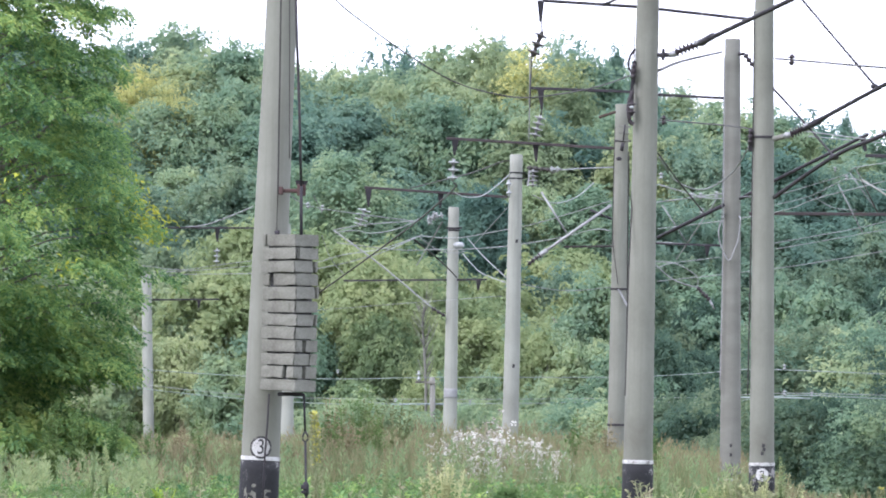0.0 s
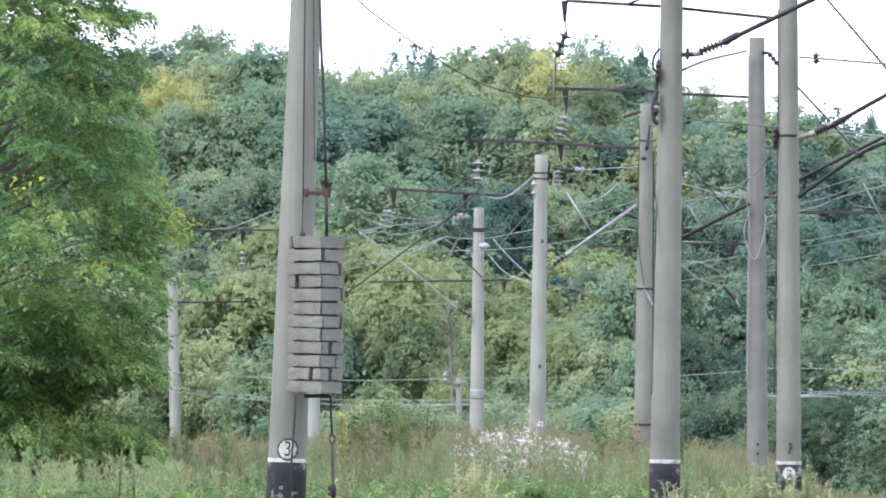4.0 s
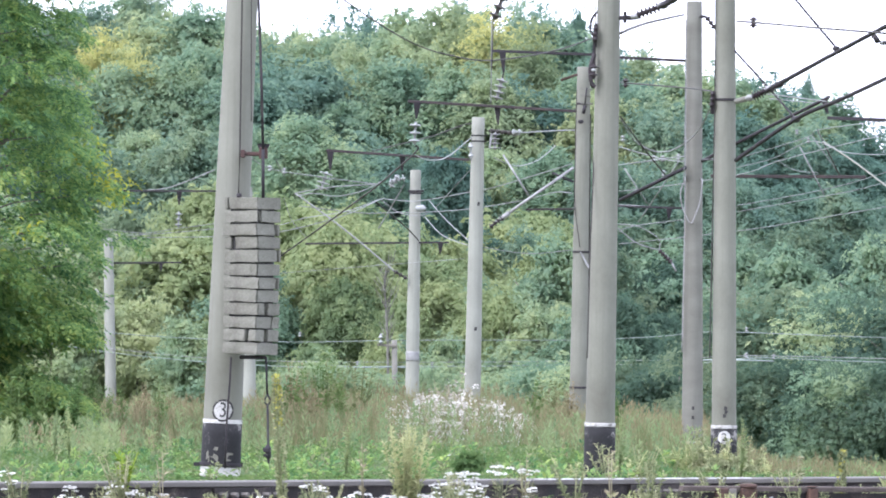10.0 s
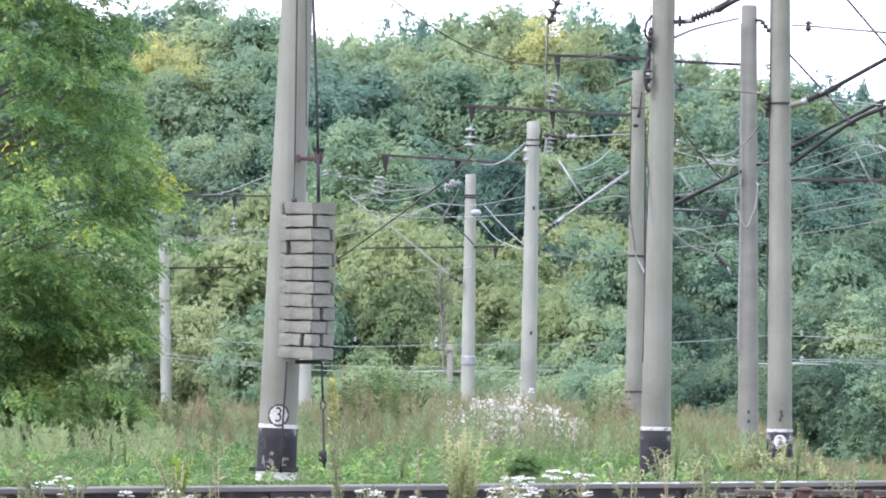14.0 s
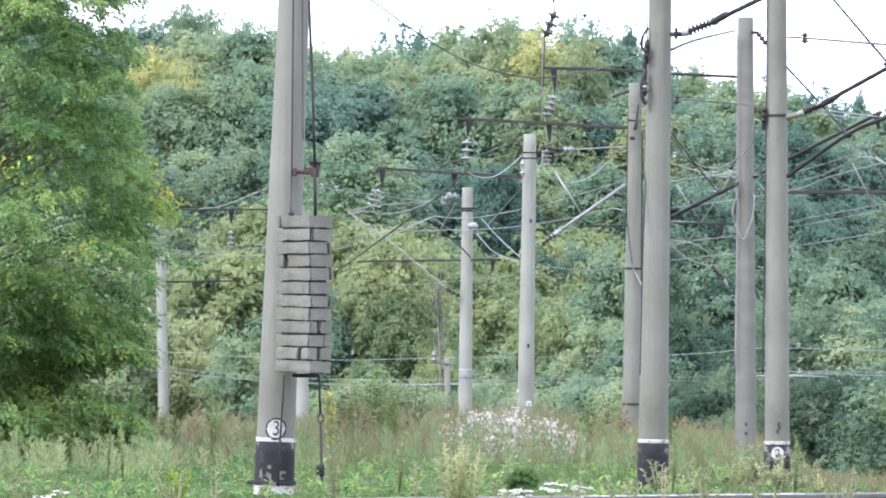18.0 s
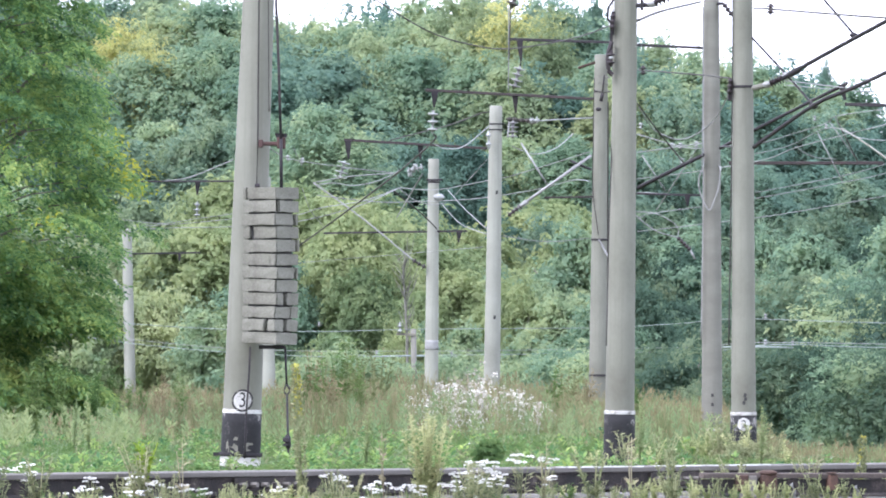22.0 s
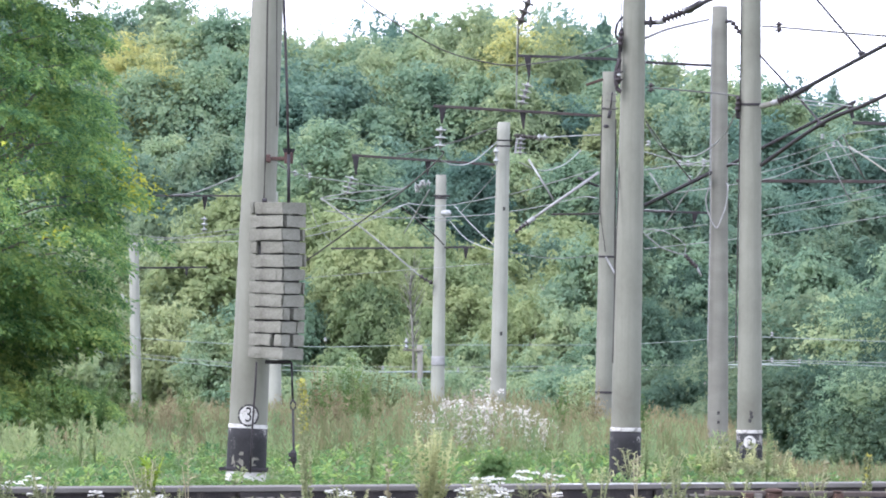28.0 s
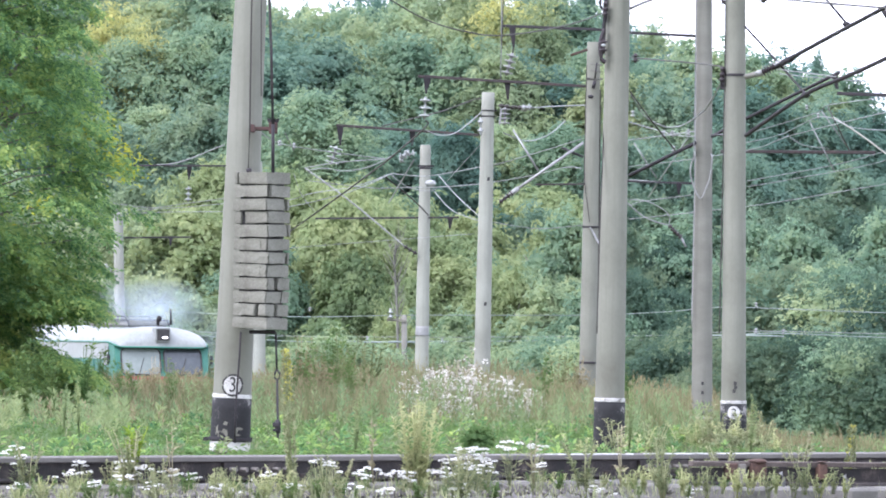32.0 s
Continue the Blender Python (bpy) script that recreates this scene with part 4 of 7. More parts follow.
a.beam((-11.122, 296.50, 7.369), (-6.550, 295.00, 7.386), 0.06, M_STEEL).hanger((-8.926, 296.00, 7.332), (-8.939, 296.00, 6.896), 0.13).insulator((-8.936, 296.00, 6.659), (-8.947, 296.00, 6.104), 3, 0.12).tube([(-10.055, 296.00, 7.394), (-9.186, 296.00, 7.526), (-7.678, 295.50, 8.130)], 0.02, M_WIRE, "stay")
a = Arm((-12.812, 339.70, 5.323), "thin dark bracket beam")
a.beam((-13.006, 340.00, 5.324), (-10.172, 341.00, 5.401), 0.07, M_STEEL).hanger((-10.976, 340.50, 5.337), (-10.972, 340.50, 5.041), 0.1).tube([(-13.073, 340.00, 3.754), (-13.581, 340.00, 4.247)], 0.06, M_GALV)
a = Arm((4.665, 212.00, 5.444), "dark cross arm between the poles")
a.beam((4.605, 212.50, 5.481), (6.239, 212.00, 5.439), 0.05, M_STEEL).hanger((5.899, 212.00, 5.420), (5.889, 212.00, 5.150), 0.1).beam((10.773, 330.00, 8.932), (16.840, 330.00, 8.978), 0.13, M_BEAM, "girder")
a = Arm((-1.349, 300.00, 2.271), "wooden cross arm with white insulators on a low pole", "cross_arm")
a.beam((-1.947, 299.90, 2.101), (-1.245, 299.90, 2.071), 0.09, M_BARK).insulator((-1.826, 299.80, 2.103), (-1.832, 299.80, 2.463), 2, 0.1)


# ---- wires ----
def wire(pts, r=0.013, material=None, label="grey overhead wire sagging between the poles"):
    o = Vector(pts[len(pts) // 2])
    g = Geo().tube(rel(smooth_line(pts), o), r * 0.85, 5)
    ob = new("overhead_wire", g.mesh("overhead_wire", material or M_WIRE))
    ob.location = o
    return tagged(ob, label, "wire", "overhead wires")


DARK = "dark overhead wire sagging between the poles"
wire([(-3.04, 150.0, 9.13), (-2.48, 150.0, 8.53), (-2.05, 152.0, 8.25), (-1.26, 156.0, 7.84), (-0.43, 160.0, 7.51), (0.33, 164.0, 7.43), (1.13, 168.0, 7.50), (2.42, 172.0, 7.86), (3.25, 175.0, 8.25)], 0.017, M_WIRE_DARK, DARK)
wire([(2.86, 132.0, 6.65), (3.70, 150.0, 7.54), (5.26, 180.0, 8.96)], 0.03, M_WIRE_DARK, DARK)
wire([(5.42, 152.6, 7.71), (5.61, 150.0, 7.59), (6.81, 140.0, 7.07), (9.20, 135.0, 6.71)], 0.022, M_WIRE_DARK, DARK)
wire([(3.89, 178.0, 7.43), (5.01, 170.0, 7.07), (5.25, 160.0, 6.68)], 0.018, M_WIRE_DARK, DARK)
wire([(5.96, 152.0, 6.39), (6.43, 150.0, 6.26), (6.84, 148.0, 6.14)], 0.013)
wire([(4.98, 153.0, 6.15), (5.19, 168.0, 6.11), (5.17, 182.0, 6.15), (4.91, 186.0, 6.18), (4.52, 184.0, 6.25), (4.29, 183.0, 6.38), (4.00, 182.0, 6.76)], 0.017)
wire([(3.93, 180.0, 6.78), (4.43, 183.0, 6.29), (5.04, 184.0, 5.61)], 0.02, M_WIRE_DARK, DARK)
wire([(5.40, 181.9, 5.54), (5.38, 181.7, 5.48), (5.29, 181.7, 5.17), (5.36, 181.7, 4.83), (5.52, 181.7, 4.55), (5.64, 181.7, 4.79), (5.72, 181.7, 5.03), (5.76, 181.7, 5.42), (5.73, 181.9, 5.52)], 0.019, M_GALV, "pale cable looped on a pole")
wire([(5.35, 181.5, 8.46), (5.36, 181.5, 7.00), (5.35, 181.5, 5.42)], 0.01)
wire([(5.36, 181.8, 8.94), (5.38, 181.8, 7.12), (5.39, 181.8, 4.81), (5.37, 181.8, 1.77)], 0.016, M_GALV, "thin cable down the side of a pole")
wire([(5.04, 152.9, 8.58), (5.05, 152.9, 6.74), (5.04, 152.9, 4.28), (5.02, 152.9, 1.63)], 0.015, M_WIRE_DARK, "dark cable down the side of a pole")
wire([(2.48, 132.0, 7.22), (2.49, 132.0, 5.10), (2.44, 131.6, 3.33), (2.41, 131.4, 1.57)], 0.013, M_WIRE_DARK, "dark cable down the side of a pole")
wire([(-2.18, 98.7, 6.37), (-2.17, 98.7, 5.71), (-2.15, 98.7, 4.25)], 0.008, M_WIRE_DARK, "thin cable down the side of a pole")
wire([(3.64, 209.8, 4.28), (3.72, 209.8, 4.14), (3.87, 209.7, 3.86)], 0.03, M_GALV, "short pale wire end")
wire([(3.50, 209.95, 8.30), (3.487, 209.94, 6.80), (3.48, 209.91, 5.60), (3.56, 209.83, 4.90), (3.63, 209.8, 4.40)], 0.014, M_WIRE_DARK, "dark cable down the side of a pole")
wire([(3.85, 209.98, 7.70), (3.86, 209.98, 6.10), (3.868, 209.98, 4.40), (3.872, 209.98, 2.00)], 0.02, M_WIRE_DARK, "dark cable down the side of a pole")
# the tangle in the middle
wire([(-4.99, 225.0, 6.96), (-4.45, 228.0, 6.66), (-3.09, 232.0, 6.53), (-1.58, 233.0, 6.38)], 0.016)
wire([(-3.83, 232.0, 6.08), (-2.84, 232.0, 6.26), (-1.57, 232.0, 6.36)], 0.018)
wire([(-3.87, 238.0, 6.13), (-3.36, 238.0, 6.20), (-2.77, 238.0, 6.13), (-2.07, 238.0, 6.28), (-1.49, 238.0, 6.57)], 0.016)
wire([(-4.11, 226.0, 4.26), (-2.85, 225.0, 5.16), (-1.93, 222.0, 5.78), (-1.31, 219.0, 6.19), (-0.48, 212.0, 6.76), (-0.48, 211.0, 6.89)], 0.027, M_WIRE_DARK, DARK)
wire([(-0.48, 212.0, 6.68), (-0.14, 215.0, 6.63), (0.33, 224.0, 6.94), (1.00, 231.0, 7.66)], 0.017)
wire([(-1.68, 226.0, 7.11), (-0.76, 228.0, 7.41), (-0.03, 230.0, 7.66), (0.74, 232.0, 8.01), (0.99, 232.0, 8.06)], 0.02, M_WIRE_DARK, DARK)
wire([(-6.52, 294.8, 6.11), (-4.78, 262.0, 5.69), (-3.94, 255.0, 5.79), (-2.77, 262.0, 6.13), (-1.81, 268.0, 6.61), (-1.61, 270.0, 6.72)], 0.014)
wire([(-6.52, 294.8, 5.92), (-4.77, 262.0, 5.48), (-2.93, 258.0, 5.88), (-1.73, 266.0, 6.59)], 0.014)
wire([(-1.56, 262.0, 6.54), (-0.57, 258.0, 6.41), (0.38, 250.0, 6.41), (1.02, 240.0, 6.35), (1.67, 230.0, 6.29), (3.48, 214.0, 6.56)], 0.016)
wire([(-4.19, 262.0, 6.29), (-2.28, 262.0, 6.10), (-1.13, 260.0, 6.09), (-0.15, 255.0, 6.03), (1.05, 245.0, 5.96), (2.42, 235.0, 6.02), (3.17, 222.0, 6.00), (3.50, 215.0, 5.83)], 0.015)
wire([(-1.67, 265.0, 6.58), (-1.15, 265.0, 6.20), (-0.58, 265.0, 6.08), (-0.23, 265.0, 6.14)], 0.016)
wire([(-1.87, 268.0, 6.57), (-0.95, 269.0, 5.84), (-0.48, 269.3, 5.38)], 0.028, M_WIRE_DARK, DARK)
wire([(-1.71, 262.0, 5.63), (-0.86, 240.0, 6.52)], 0.024)
wire([(-0.15, 250.0, 6.27), (0.38, 243.0, 5.56), (0.95, 232.0, 4.85)], 0.015)
wire([(-0.28, 252.0, 5.84), (0.25, 245.0, 5.18), (0.95, 232.0, 4.71)], 0.015)
wire([(0.05, 248.0, 6.04), (1.03, 232.0, 6.85)], 0.012)
wire([(-6.50, 294.8, 4.46), (-5.41, 300.0, 4.60), (-2.35, 290.0, 4.76), (0.85, 232.1, 4.35)], 0.009)
wire([(1.47, 211.0, 6.62), (2.06, 214.0, 6.49), (2.67, 218.0, 6.75), (3.16, 222.0, 7.23)], 0.015)
wire([(2.17, 211.0, 7.25), (2.83, 214.0, 7.38), (3.61, 218.0, 7.53)], 0.02)
wire([(1.80, 300.0, 5.61), (3.36, 300.0, 5.41), (4.93, 300.0, 5.56)], 0.014)
wire([(-4.19, 235.0, 6.62), (-4.33, 230.0, 6.97)], 0.015)
wire([(-4.98, 280.0, 6.86), (-4.73, 282.0, 6.15), (-4.28, 284.0, 5.62)], 0.014)
# between and beyond the right-hand poles
wire([(4.67, 214.0, 6.55), (5.49, 212.0, 6.63), (5.95, 208.0, 6.62), (6.17, 206.0, 6.60)], 0.018)
wire([(4.66, 214.0, 7.01), (5.73, 212.0, 6.66), (6.22, 210.0, 6.57)], 0.015)
wire([(5.60, 250.0, 7.33), (6.30, 250.0, 6.28)], 0.022)
wire([(6.05, 250.0, 5.73), (7.06, 245.0, 7.39)], 0.022)
wire([(5.68, 260.0, 6.83), (7.36, 255.0, 6.97), (8.80, 240.0, 6.98), (9.35, 230.0, 7.10), (10.29, 215.0, 7.15), (10.79, 205.0, 7.13)], 0.015)
wire([(5.72, 262.0, 6.46), (7.70, 262.0, 6.37)], 0.02)
wire([(3.86, 210.0, 5.30), (4.45, 226.0, 5.45), (5.039, 238.0, 5.471), (5.75, 238.0, 5.40), (6.32, 238.0, 5.06), (6.352, 238.0, 4.738)], 0.016)
wire([(5.91, 270.0, 5.76), (6.37, 270.0, 5.94), (7.94, 270.0, 6.16)], 0.016)
wire([(6.35, 290.0, 5.65), (8.54, 290.0, 5.91), (10.84, 285.0, 6.16), (13.18, 275.0, 6.48), (14.96, 270.0, 6.77)], 0.016)
wire([(9.67, 270.0, 8.15), (11.50, 262.0, 8.62), (11.79, 260.0, 8.81), (12.99, 250.0, 8.78), (14.34, 240.0, 8.73)], 0.016)
wire([(9.51, 270.0, 7.83), (10.61, 266.0, 8.05), (11.58, 260.0, 8.46), (12.32, 255.0, 8.01), (13.36, 250.0, 7.83), (14.45, 245.0, 7.93)], 0.015)
wire([(10.04, 280.0, 6.83), (12.48, 275.0, 7.25), (13.84, 270.0, 7.58), (15.53, 262.0, 8.13)], 0.016)
wire([(10.22, 285.0, 6.72), (13.65, 280.0, 7.33), (14.91, 275.0, 7.64), (17.12, 265.0, 8.22)], 0.015)
wire([(11.31, 262.0, 8.34), (12.09, 262.0, 6.84)], 0.024)
wire([(11.66, 258.0, 8.76), (12.36, 258.0, 7.38)], 0.024, M_WIRE_DARK, DARK)
wire([(11.55, 259.0, 8.59), (12.38, 259.0, 7.46)], 0.018)
wire([(11.85, 258.0, 8.39), (12.65, 257.6, 7.87), (13.66, 257.0, 7.10), (15.08, 256.0, 5.95)], 0.036, M_CONC_FAR, "pale galvanised strut tube")
wire([(10.54, 260.0, 7.86), (11.07, 260.0, 7.56), (11.80, 260.0, 7.49)], 0.014)
wire([(7.50, 190.0, 7.52), (8.43, 186.0, 7.30), (9.94, 180.0, 7.00)], 0.012)
wire([(13.89, 250.0, 9.02), (14.51, 245.0, 9.38)], 0.014)
wire([(13.96, 250.0, 8.19), (13.97, 250.0, 7.30)], 0.014)
wire([(16.19, 300.0, 7.08), (17.66, 295.0, 7.30), (19.53, 290.0, 7.51)], 0.013)
# low line of pale wires in front of the wood
PALE = "pale wire of a low line before the wood"
wire([(-15.06, 330.0, 2.77), (-12.22, 325.0, 2.46), (-8.39, 320.0, 2.26), (-4.84, 312.0, 2.19), (-1.46, 302.0, 2.27), (2.06, 315.0, 2.36), (5.69, 318.0, 2.43), (8.04, 295.0, 2.53), (8.71, 262.0, 2.56), (12.29, 250.0, 2.43), (16.83, 245.0, 2.32)], 0.014, M_WIRE_PALE, PALE)
wire([(-15.05, 330.0, 2.06), (-12.21, 325.0, 1.70), (-8.38, 320.0, 1.39), (-4.41, 312.0, 1.26), (-1.32, 302.0, 1.35), (2.07, 315.0, 1.39), (5.70, 318.0, 1.51), (8.35, 285.0, 1.53), (9.68, 255.0, 1.76), (12.30, 250.0, 1.70), (16.84, 245.0, 1.63)], 0.015, M_WIRE_PALE, PALE)
wire([(-15.28, 335.0, 2.16), (-8.51, 325.0, 1.54), (-1.34, 305.0, 1.49), (5.74, 320.0, 1.64), (8.41, 287.0, 1.71), (9.76, 257.0, 1.83), (16.98, 247.0, 1.73)], 0.012, M_WIRE, PALE)
wire([(-3.88, 303.0, 1.37), (-2.66, 302.0, 1.29), (-1.44, 301.8, 1.31), (0.21, 302.0, 1.31)], 0.034, M_WIRE_PALE, "pale green insulated cable joint")
wire([(8.38, 262.0, 1.68), (9.31, 254.0, 1.69), (10.24, 253.0, 1.67)], 0.03, M_WIRE_PALE, "pale green insulated cable joint")
wire([(-12.91, 330.0, 6.55), (-11.29, 328.0, 6.37), (-9.89, 325.0, 6.52), (-8.24, 320.0, 6.67), (-6.5, 294.9, 6.70)], 0.014)
wire([(-12.94, 331.0, 6.12), (-11.07, 328.0, 6.20), (-8.29, 322.0, 6.19), (-6.48, 294.9, 6.0)], 0.016)
wire([(-12.94, 331.0, 6.30), (-11.07, 328.0, 6.33), (-8.29, 322.0, 6.49), (-6.49, 294.9, 6.3)], 0.014)


line_ends = Arm((1.439, 211.00, 7.269), "dark ribbed strain insulator at a pole top", "strain_insulator")
line_ends.insulator((1.381, 210.80, 7.276), (1.889, 210.80, 7.227), 6, 0.07, M_WIRE_DARK, "dark ribbed insulator").clamp((1.974, 210.80, 7.229), 0.08, M_GALV)
line_ends = Arm((15.08, 256.00, 5.950), "dark ribbed insulator at the end of a pale strut", "strain_insulator")
line_ends.insulator((15.06, 256.00, 5.965), (15.62, 256.00, 5.52), 6, 0.11, M_PORC, "dark ribbed insulator")
line_ends = Arm((6.480, 238.00, 4.644), "dark ribbed insulator hanging in a wire", "strain_insulator")
line_ends.insulator((6.352, 238.00, 4.738), (6.706, 238.00, 4.392), 5, 0.085, M_PORC, "dark ribbed insulator").tube([(5.039, 238.00, 5.471), (5.681, 238.00, 4.953), (6.352, 238.00, 4.738)], 0.017, M_WIRE, "wire").tube([(6.706, 238.00, 4.392), (6.836, 238.00, 4.139)], 0.03, M_GALV, "pale_end", "pale wire end")


def spool(p, r=0.1, material=M_GLASS_INS, label="small white porcelain insulator on a wire"):
    ob = new("line_insulator", insulator_geo(Vector((0, 0, -r)), Vector((0, 0, r)), 2, r * 0.9).mesh("line_insulator", material))
    ob.location = p
    tagged(ob, label, "insulator", "line insulators")


for p in [(-2.66, 302.0, 1.43), (0.01, 302.0, 1.39), (9.47, 255.0, 2.61), (9.44, 254.0, 1.83), (10.22, 253.0, 1.80), (-1.84, 302.0, 2.43), (-4.45, 228.0, 6.66), (-4.08, 229.1, 6.62), (5.52, 213.0, 6.70), (5.74, 213.0, 6.70), (6.08, 211.0, 6.69), (11.04, 258.0, 8.68), (4.73, 213.0, 7.19), (-4.89, 312.0, 2.46), (5.77, 213.0, 6.32), (11.04, 250.0, 8.21)]:
    spool(p, 0.085)
for p in ((5.62, 149.9, 7.585), (3.98, 177.4, 7.4)):
    spool(p, 0.1, M_PORC, "small dark porcelain insulator on a wire")


# ---- locomotive ----
M_GREEN = surface("dusty_green_loco_paint", [(0.3, (0.012, 0.075, 0.055)), (0.55, (0.02, 0.115, 0.082)), (0.75, (0.05, 0.15, 0.112))], 1.5, 30, 0.6, 0, 0.15)
M_ROOF = surface("white_loco_roof_paint", [(0.28, (0.085, 0.1, 0.096)), (0.42, (0.16, 0.175, 0.168)), (0.6, (0.2, 0.212, 0.205)), (0.78, (0.25, 0.258, 0.252))], 1.6, 9, 0.5, 0, 0.15, (1, 1, 0.5), (0.12, 0.125, 0.12))
M_RED = surface("red_stripe_paint", [(0.3, (0.17, 0.022, 0.022)), (0.7, (0.28, 0.042, 0.036))], 2, 30, 0.5)
M_YELLOW = surface("yellow_band_paint", [(0.3, (0.4, 0.27, 0.03)), (0.7, (0.6, 0.43, 0.06))], 2, 30, 0.5)
# pale base paints the sky's reflection on one windscreen
M_SCREEN = surface("sky_pale_cab_glass", [(0.3, (0.09, 0.115, 0.105)), (0.7, (0.15, 0.175, 0.162))], 1.3, 8, 0.18, 0, 0.02)
M_DARKGLASS = surface("dark_cab_glass", [(0.3, (0.02, 0.026, 0.03)), (0.7, (0.055, 0.065, 0.072))], 1.3, 8, 0.15, 0, 0.02)
M_LAMP = bpy.data.materials.new("lit_headlight")
M_LAMP.use_nodes = True
M_LAMP.node_tree.nodes["Principled BSDF"].inputs["Emission Color"].default_value = (1, 0.97, 0.9, 1)
M_LAMP.node_tree.nodes["Principled BSDF"].inputs["Emission Strength"].default_value = 0.5


def make_loco():
    """Nose along +x, rails at z 0. The body is a swept section with a rounded roof and a raked cab front."""
    loco = thing("locomotive", (0, 0, 0), "green diesel locomotive with a rounded white roof and red stripe", "locomotive")
    half, length = 1.55, 17.0

    def ring(x, top, inset, z0, z1, crown, arch=0.75):
        """Upright sides and an arched roof at one station; crown: the height of the arch."""
        w = half - inset
        pts = [Vector((x, -w, z0)), Vector((x, -w, z1))]
        for k in range(1, 12):
            a = math.pi * k / 12
            pts.append(Vector((x, -w * math.cos(a), z1 + (top - z1) * math.sin(a) ** arch)))
        return pts + [Vector((x, w, z1)), Vector((x, w, z0))]

    def skin(rings, closed=False):
        g = Geo()
        n = len(rings[0])
        for r in rings:
            g.v += r
        for i in range(len(rings) - 1):
            for j in range(n - 1):
                a = i * n + j
                g.f.append((a, a + n, a + n + 1, a + 1))
        g.f.append(tuple(range(n)))
        g.f.append(tuple(reversed(range((len(rings) - 1) * n, len(rings) * n))))
        return g

    def side_ring(x, inset, z0, z1):
        w = half - inset
        return [Vector((x, -w, z0)), Vector((x, -w, z1)), Vector((x, w, z1)), Vector((x, w, z0))]

    part("body", skin([side_ring(-length, 0, 1.2, 3.28), side_ring(-0.9, 0, 1.2, 3.28), side_ring(-0.25, 0.03, 1.2, 3.2), side_ring(0.12, 0.1, 1.2, 2.2)]).mesh("body", M_GREEN, False), loco, "dusty green body sides and nose")
    roof = skin([ring(-length, 3.8, 0.0, 3.28, 3.3, 1), ring(-1.6, 3.8, 0.0, 3.28, 3.3, 1), ring(-0.9, 3.78, 0.01, 3.27, 3.29, 1, 0.95), ring(-0.45, 3.66, 0.05, 3.2, 3.26, 1, 1.05), ring(-0.12, 3.44, 0.12, 3.16, 3.2, 1, 1.1), ring(-0.02, 3.26, 0.2, 3.14, 3.16, 1)])
    part("roof", roof.mesh("roof", M_ROOF), loco, "rounded white roof")
    part("rain_strip", Geo().tube([(-length, -1.57, 3.28), (-0.9, -1.57, 3.28), (-0.2, -1.48, 3.18), (0.0, -1.3, 3.13), (0.0, 1.3, 3.13), (-0.2, 1.48, 3.18), (-0.9, 1.57, 3.28), (-length, 1.57, 3.28)], 0.035, 6).mesh("rain_strip", M_GREEN), loco, "green gutter strip")
    # windscreens with rounded corners, set in the raked front
    def front(y0, y1, z0, z1, corner, proud):
        pts = []
        for cy, cz, a0 in ((y1 - corner, z1 - corner, 0), (y0 + corner, z1 - corner, 90), (y0 + corner, z0 + corner, 180), (y1 - corner, z0 + corner, 270)):
            for k in range(6):
                a = radians(a0 + 18 * k)
                y, z = cy + corner * math.cos(a), cz + corner * math.sin(a)
                pts.append(Vector((-0.25 + 0.37 * (3.2 - z) + proud, y, z)))
        return pts

    for y0, y1, mat, label in ((-1.32, -0.06, M_SCREEN, "pale windscreen with the sky's reflection in its colour"), (0.06, 1.26, M_DARKGLASS, "dark windscreen")):
        g = Geo()
        g.v = front(y0, y1, 2.27, 3.1, 0.17, 0.02)
        g.f = [tuple(range(len(g.v)))]
        pane = part("windscreen", g.mesh("windscreen", mat, False), loco, label)
        rim = front(y0, y1, 2.27, 3.1, 0.17, 0.028)
        part("seal", Geo().tube(rim + rim[:1], 0.028, 6).mesh("seal", M_BLACK), pane, "black rubber window seal")
    for y in (-0.75, 0.6):
        part("wiper", Geo().tube([(0.1, y, 2.3), (-0.06, y + 0.16, 2.78)], 0.012, 5).mesh("wiper", M_BLACK), loco)
    part("brow", Geo().tube([(-0.5, -1.5, 3.16), (-0.19, -1.32, 3.2), (-0.17, 0, 3.24), (-0.19, 1.32, 3.2), (-0.5, 1.5, 3.16)], 0.04, 6).mesh("brow", M_STEEL), loco, "dark edge over the windscreens")
    part("stripe", Geo().box((0.13, 0, 2.12), (0.06, 2.94, 0.2)).box((-8.6, -1.555, 2.12), (16.2, 0.02, 0.2)).box((-8.6, 1.555, 2.12), (16.2, 0.02, 0.2)).mesh("stripe", M_RED, False), loco, "red stripe round the nose")
    part("yellow_band", Geo().box((0.128, 0, 1.86), (0.05, 2.92, 0.28)).box((-8.6, -1.555, 1.86), (16.2, 0.024, 0.28)).box((-8.6, 1.555, 1.86), (16.2, 0.024, 0.28)).mesh("yellow_band", M_YELLOW, False), loco, "yellow band under the red stripe")
    for y in (-0.95, 0.95):
        b = part("buffer_light", Geo().tube([(0.13, y, 2.0), (0.2, y, 2.0)], 0.12, 14).mesh("buffer_light", M_GALV), loco)
    for y in (-1, 1):
        part("side_window", Geo().box((-1.25, y * 1.56, 2.85), (0.75, 0.03, 0.6)).mesh("side_window", M_DARKGLASS, False), loco, "dark cab side window")
        for k in range(5):
            part("side_panel", bevelled(Geo().box((-4.2 - k * 2.4, y * 1.565, 2.1), (2.1, 0.03, 1.3)), "side_panel", M_GREEN, 0.01), loco)
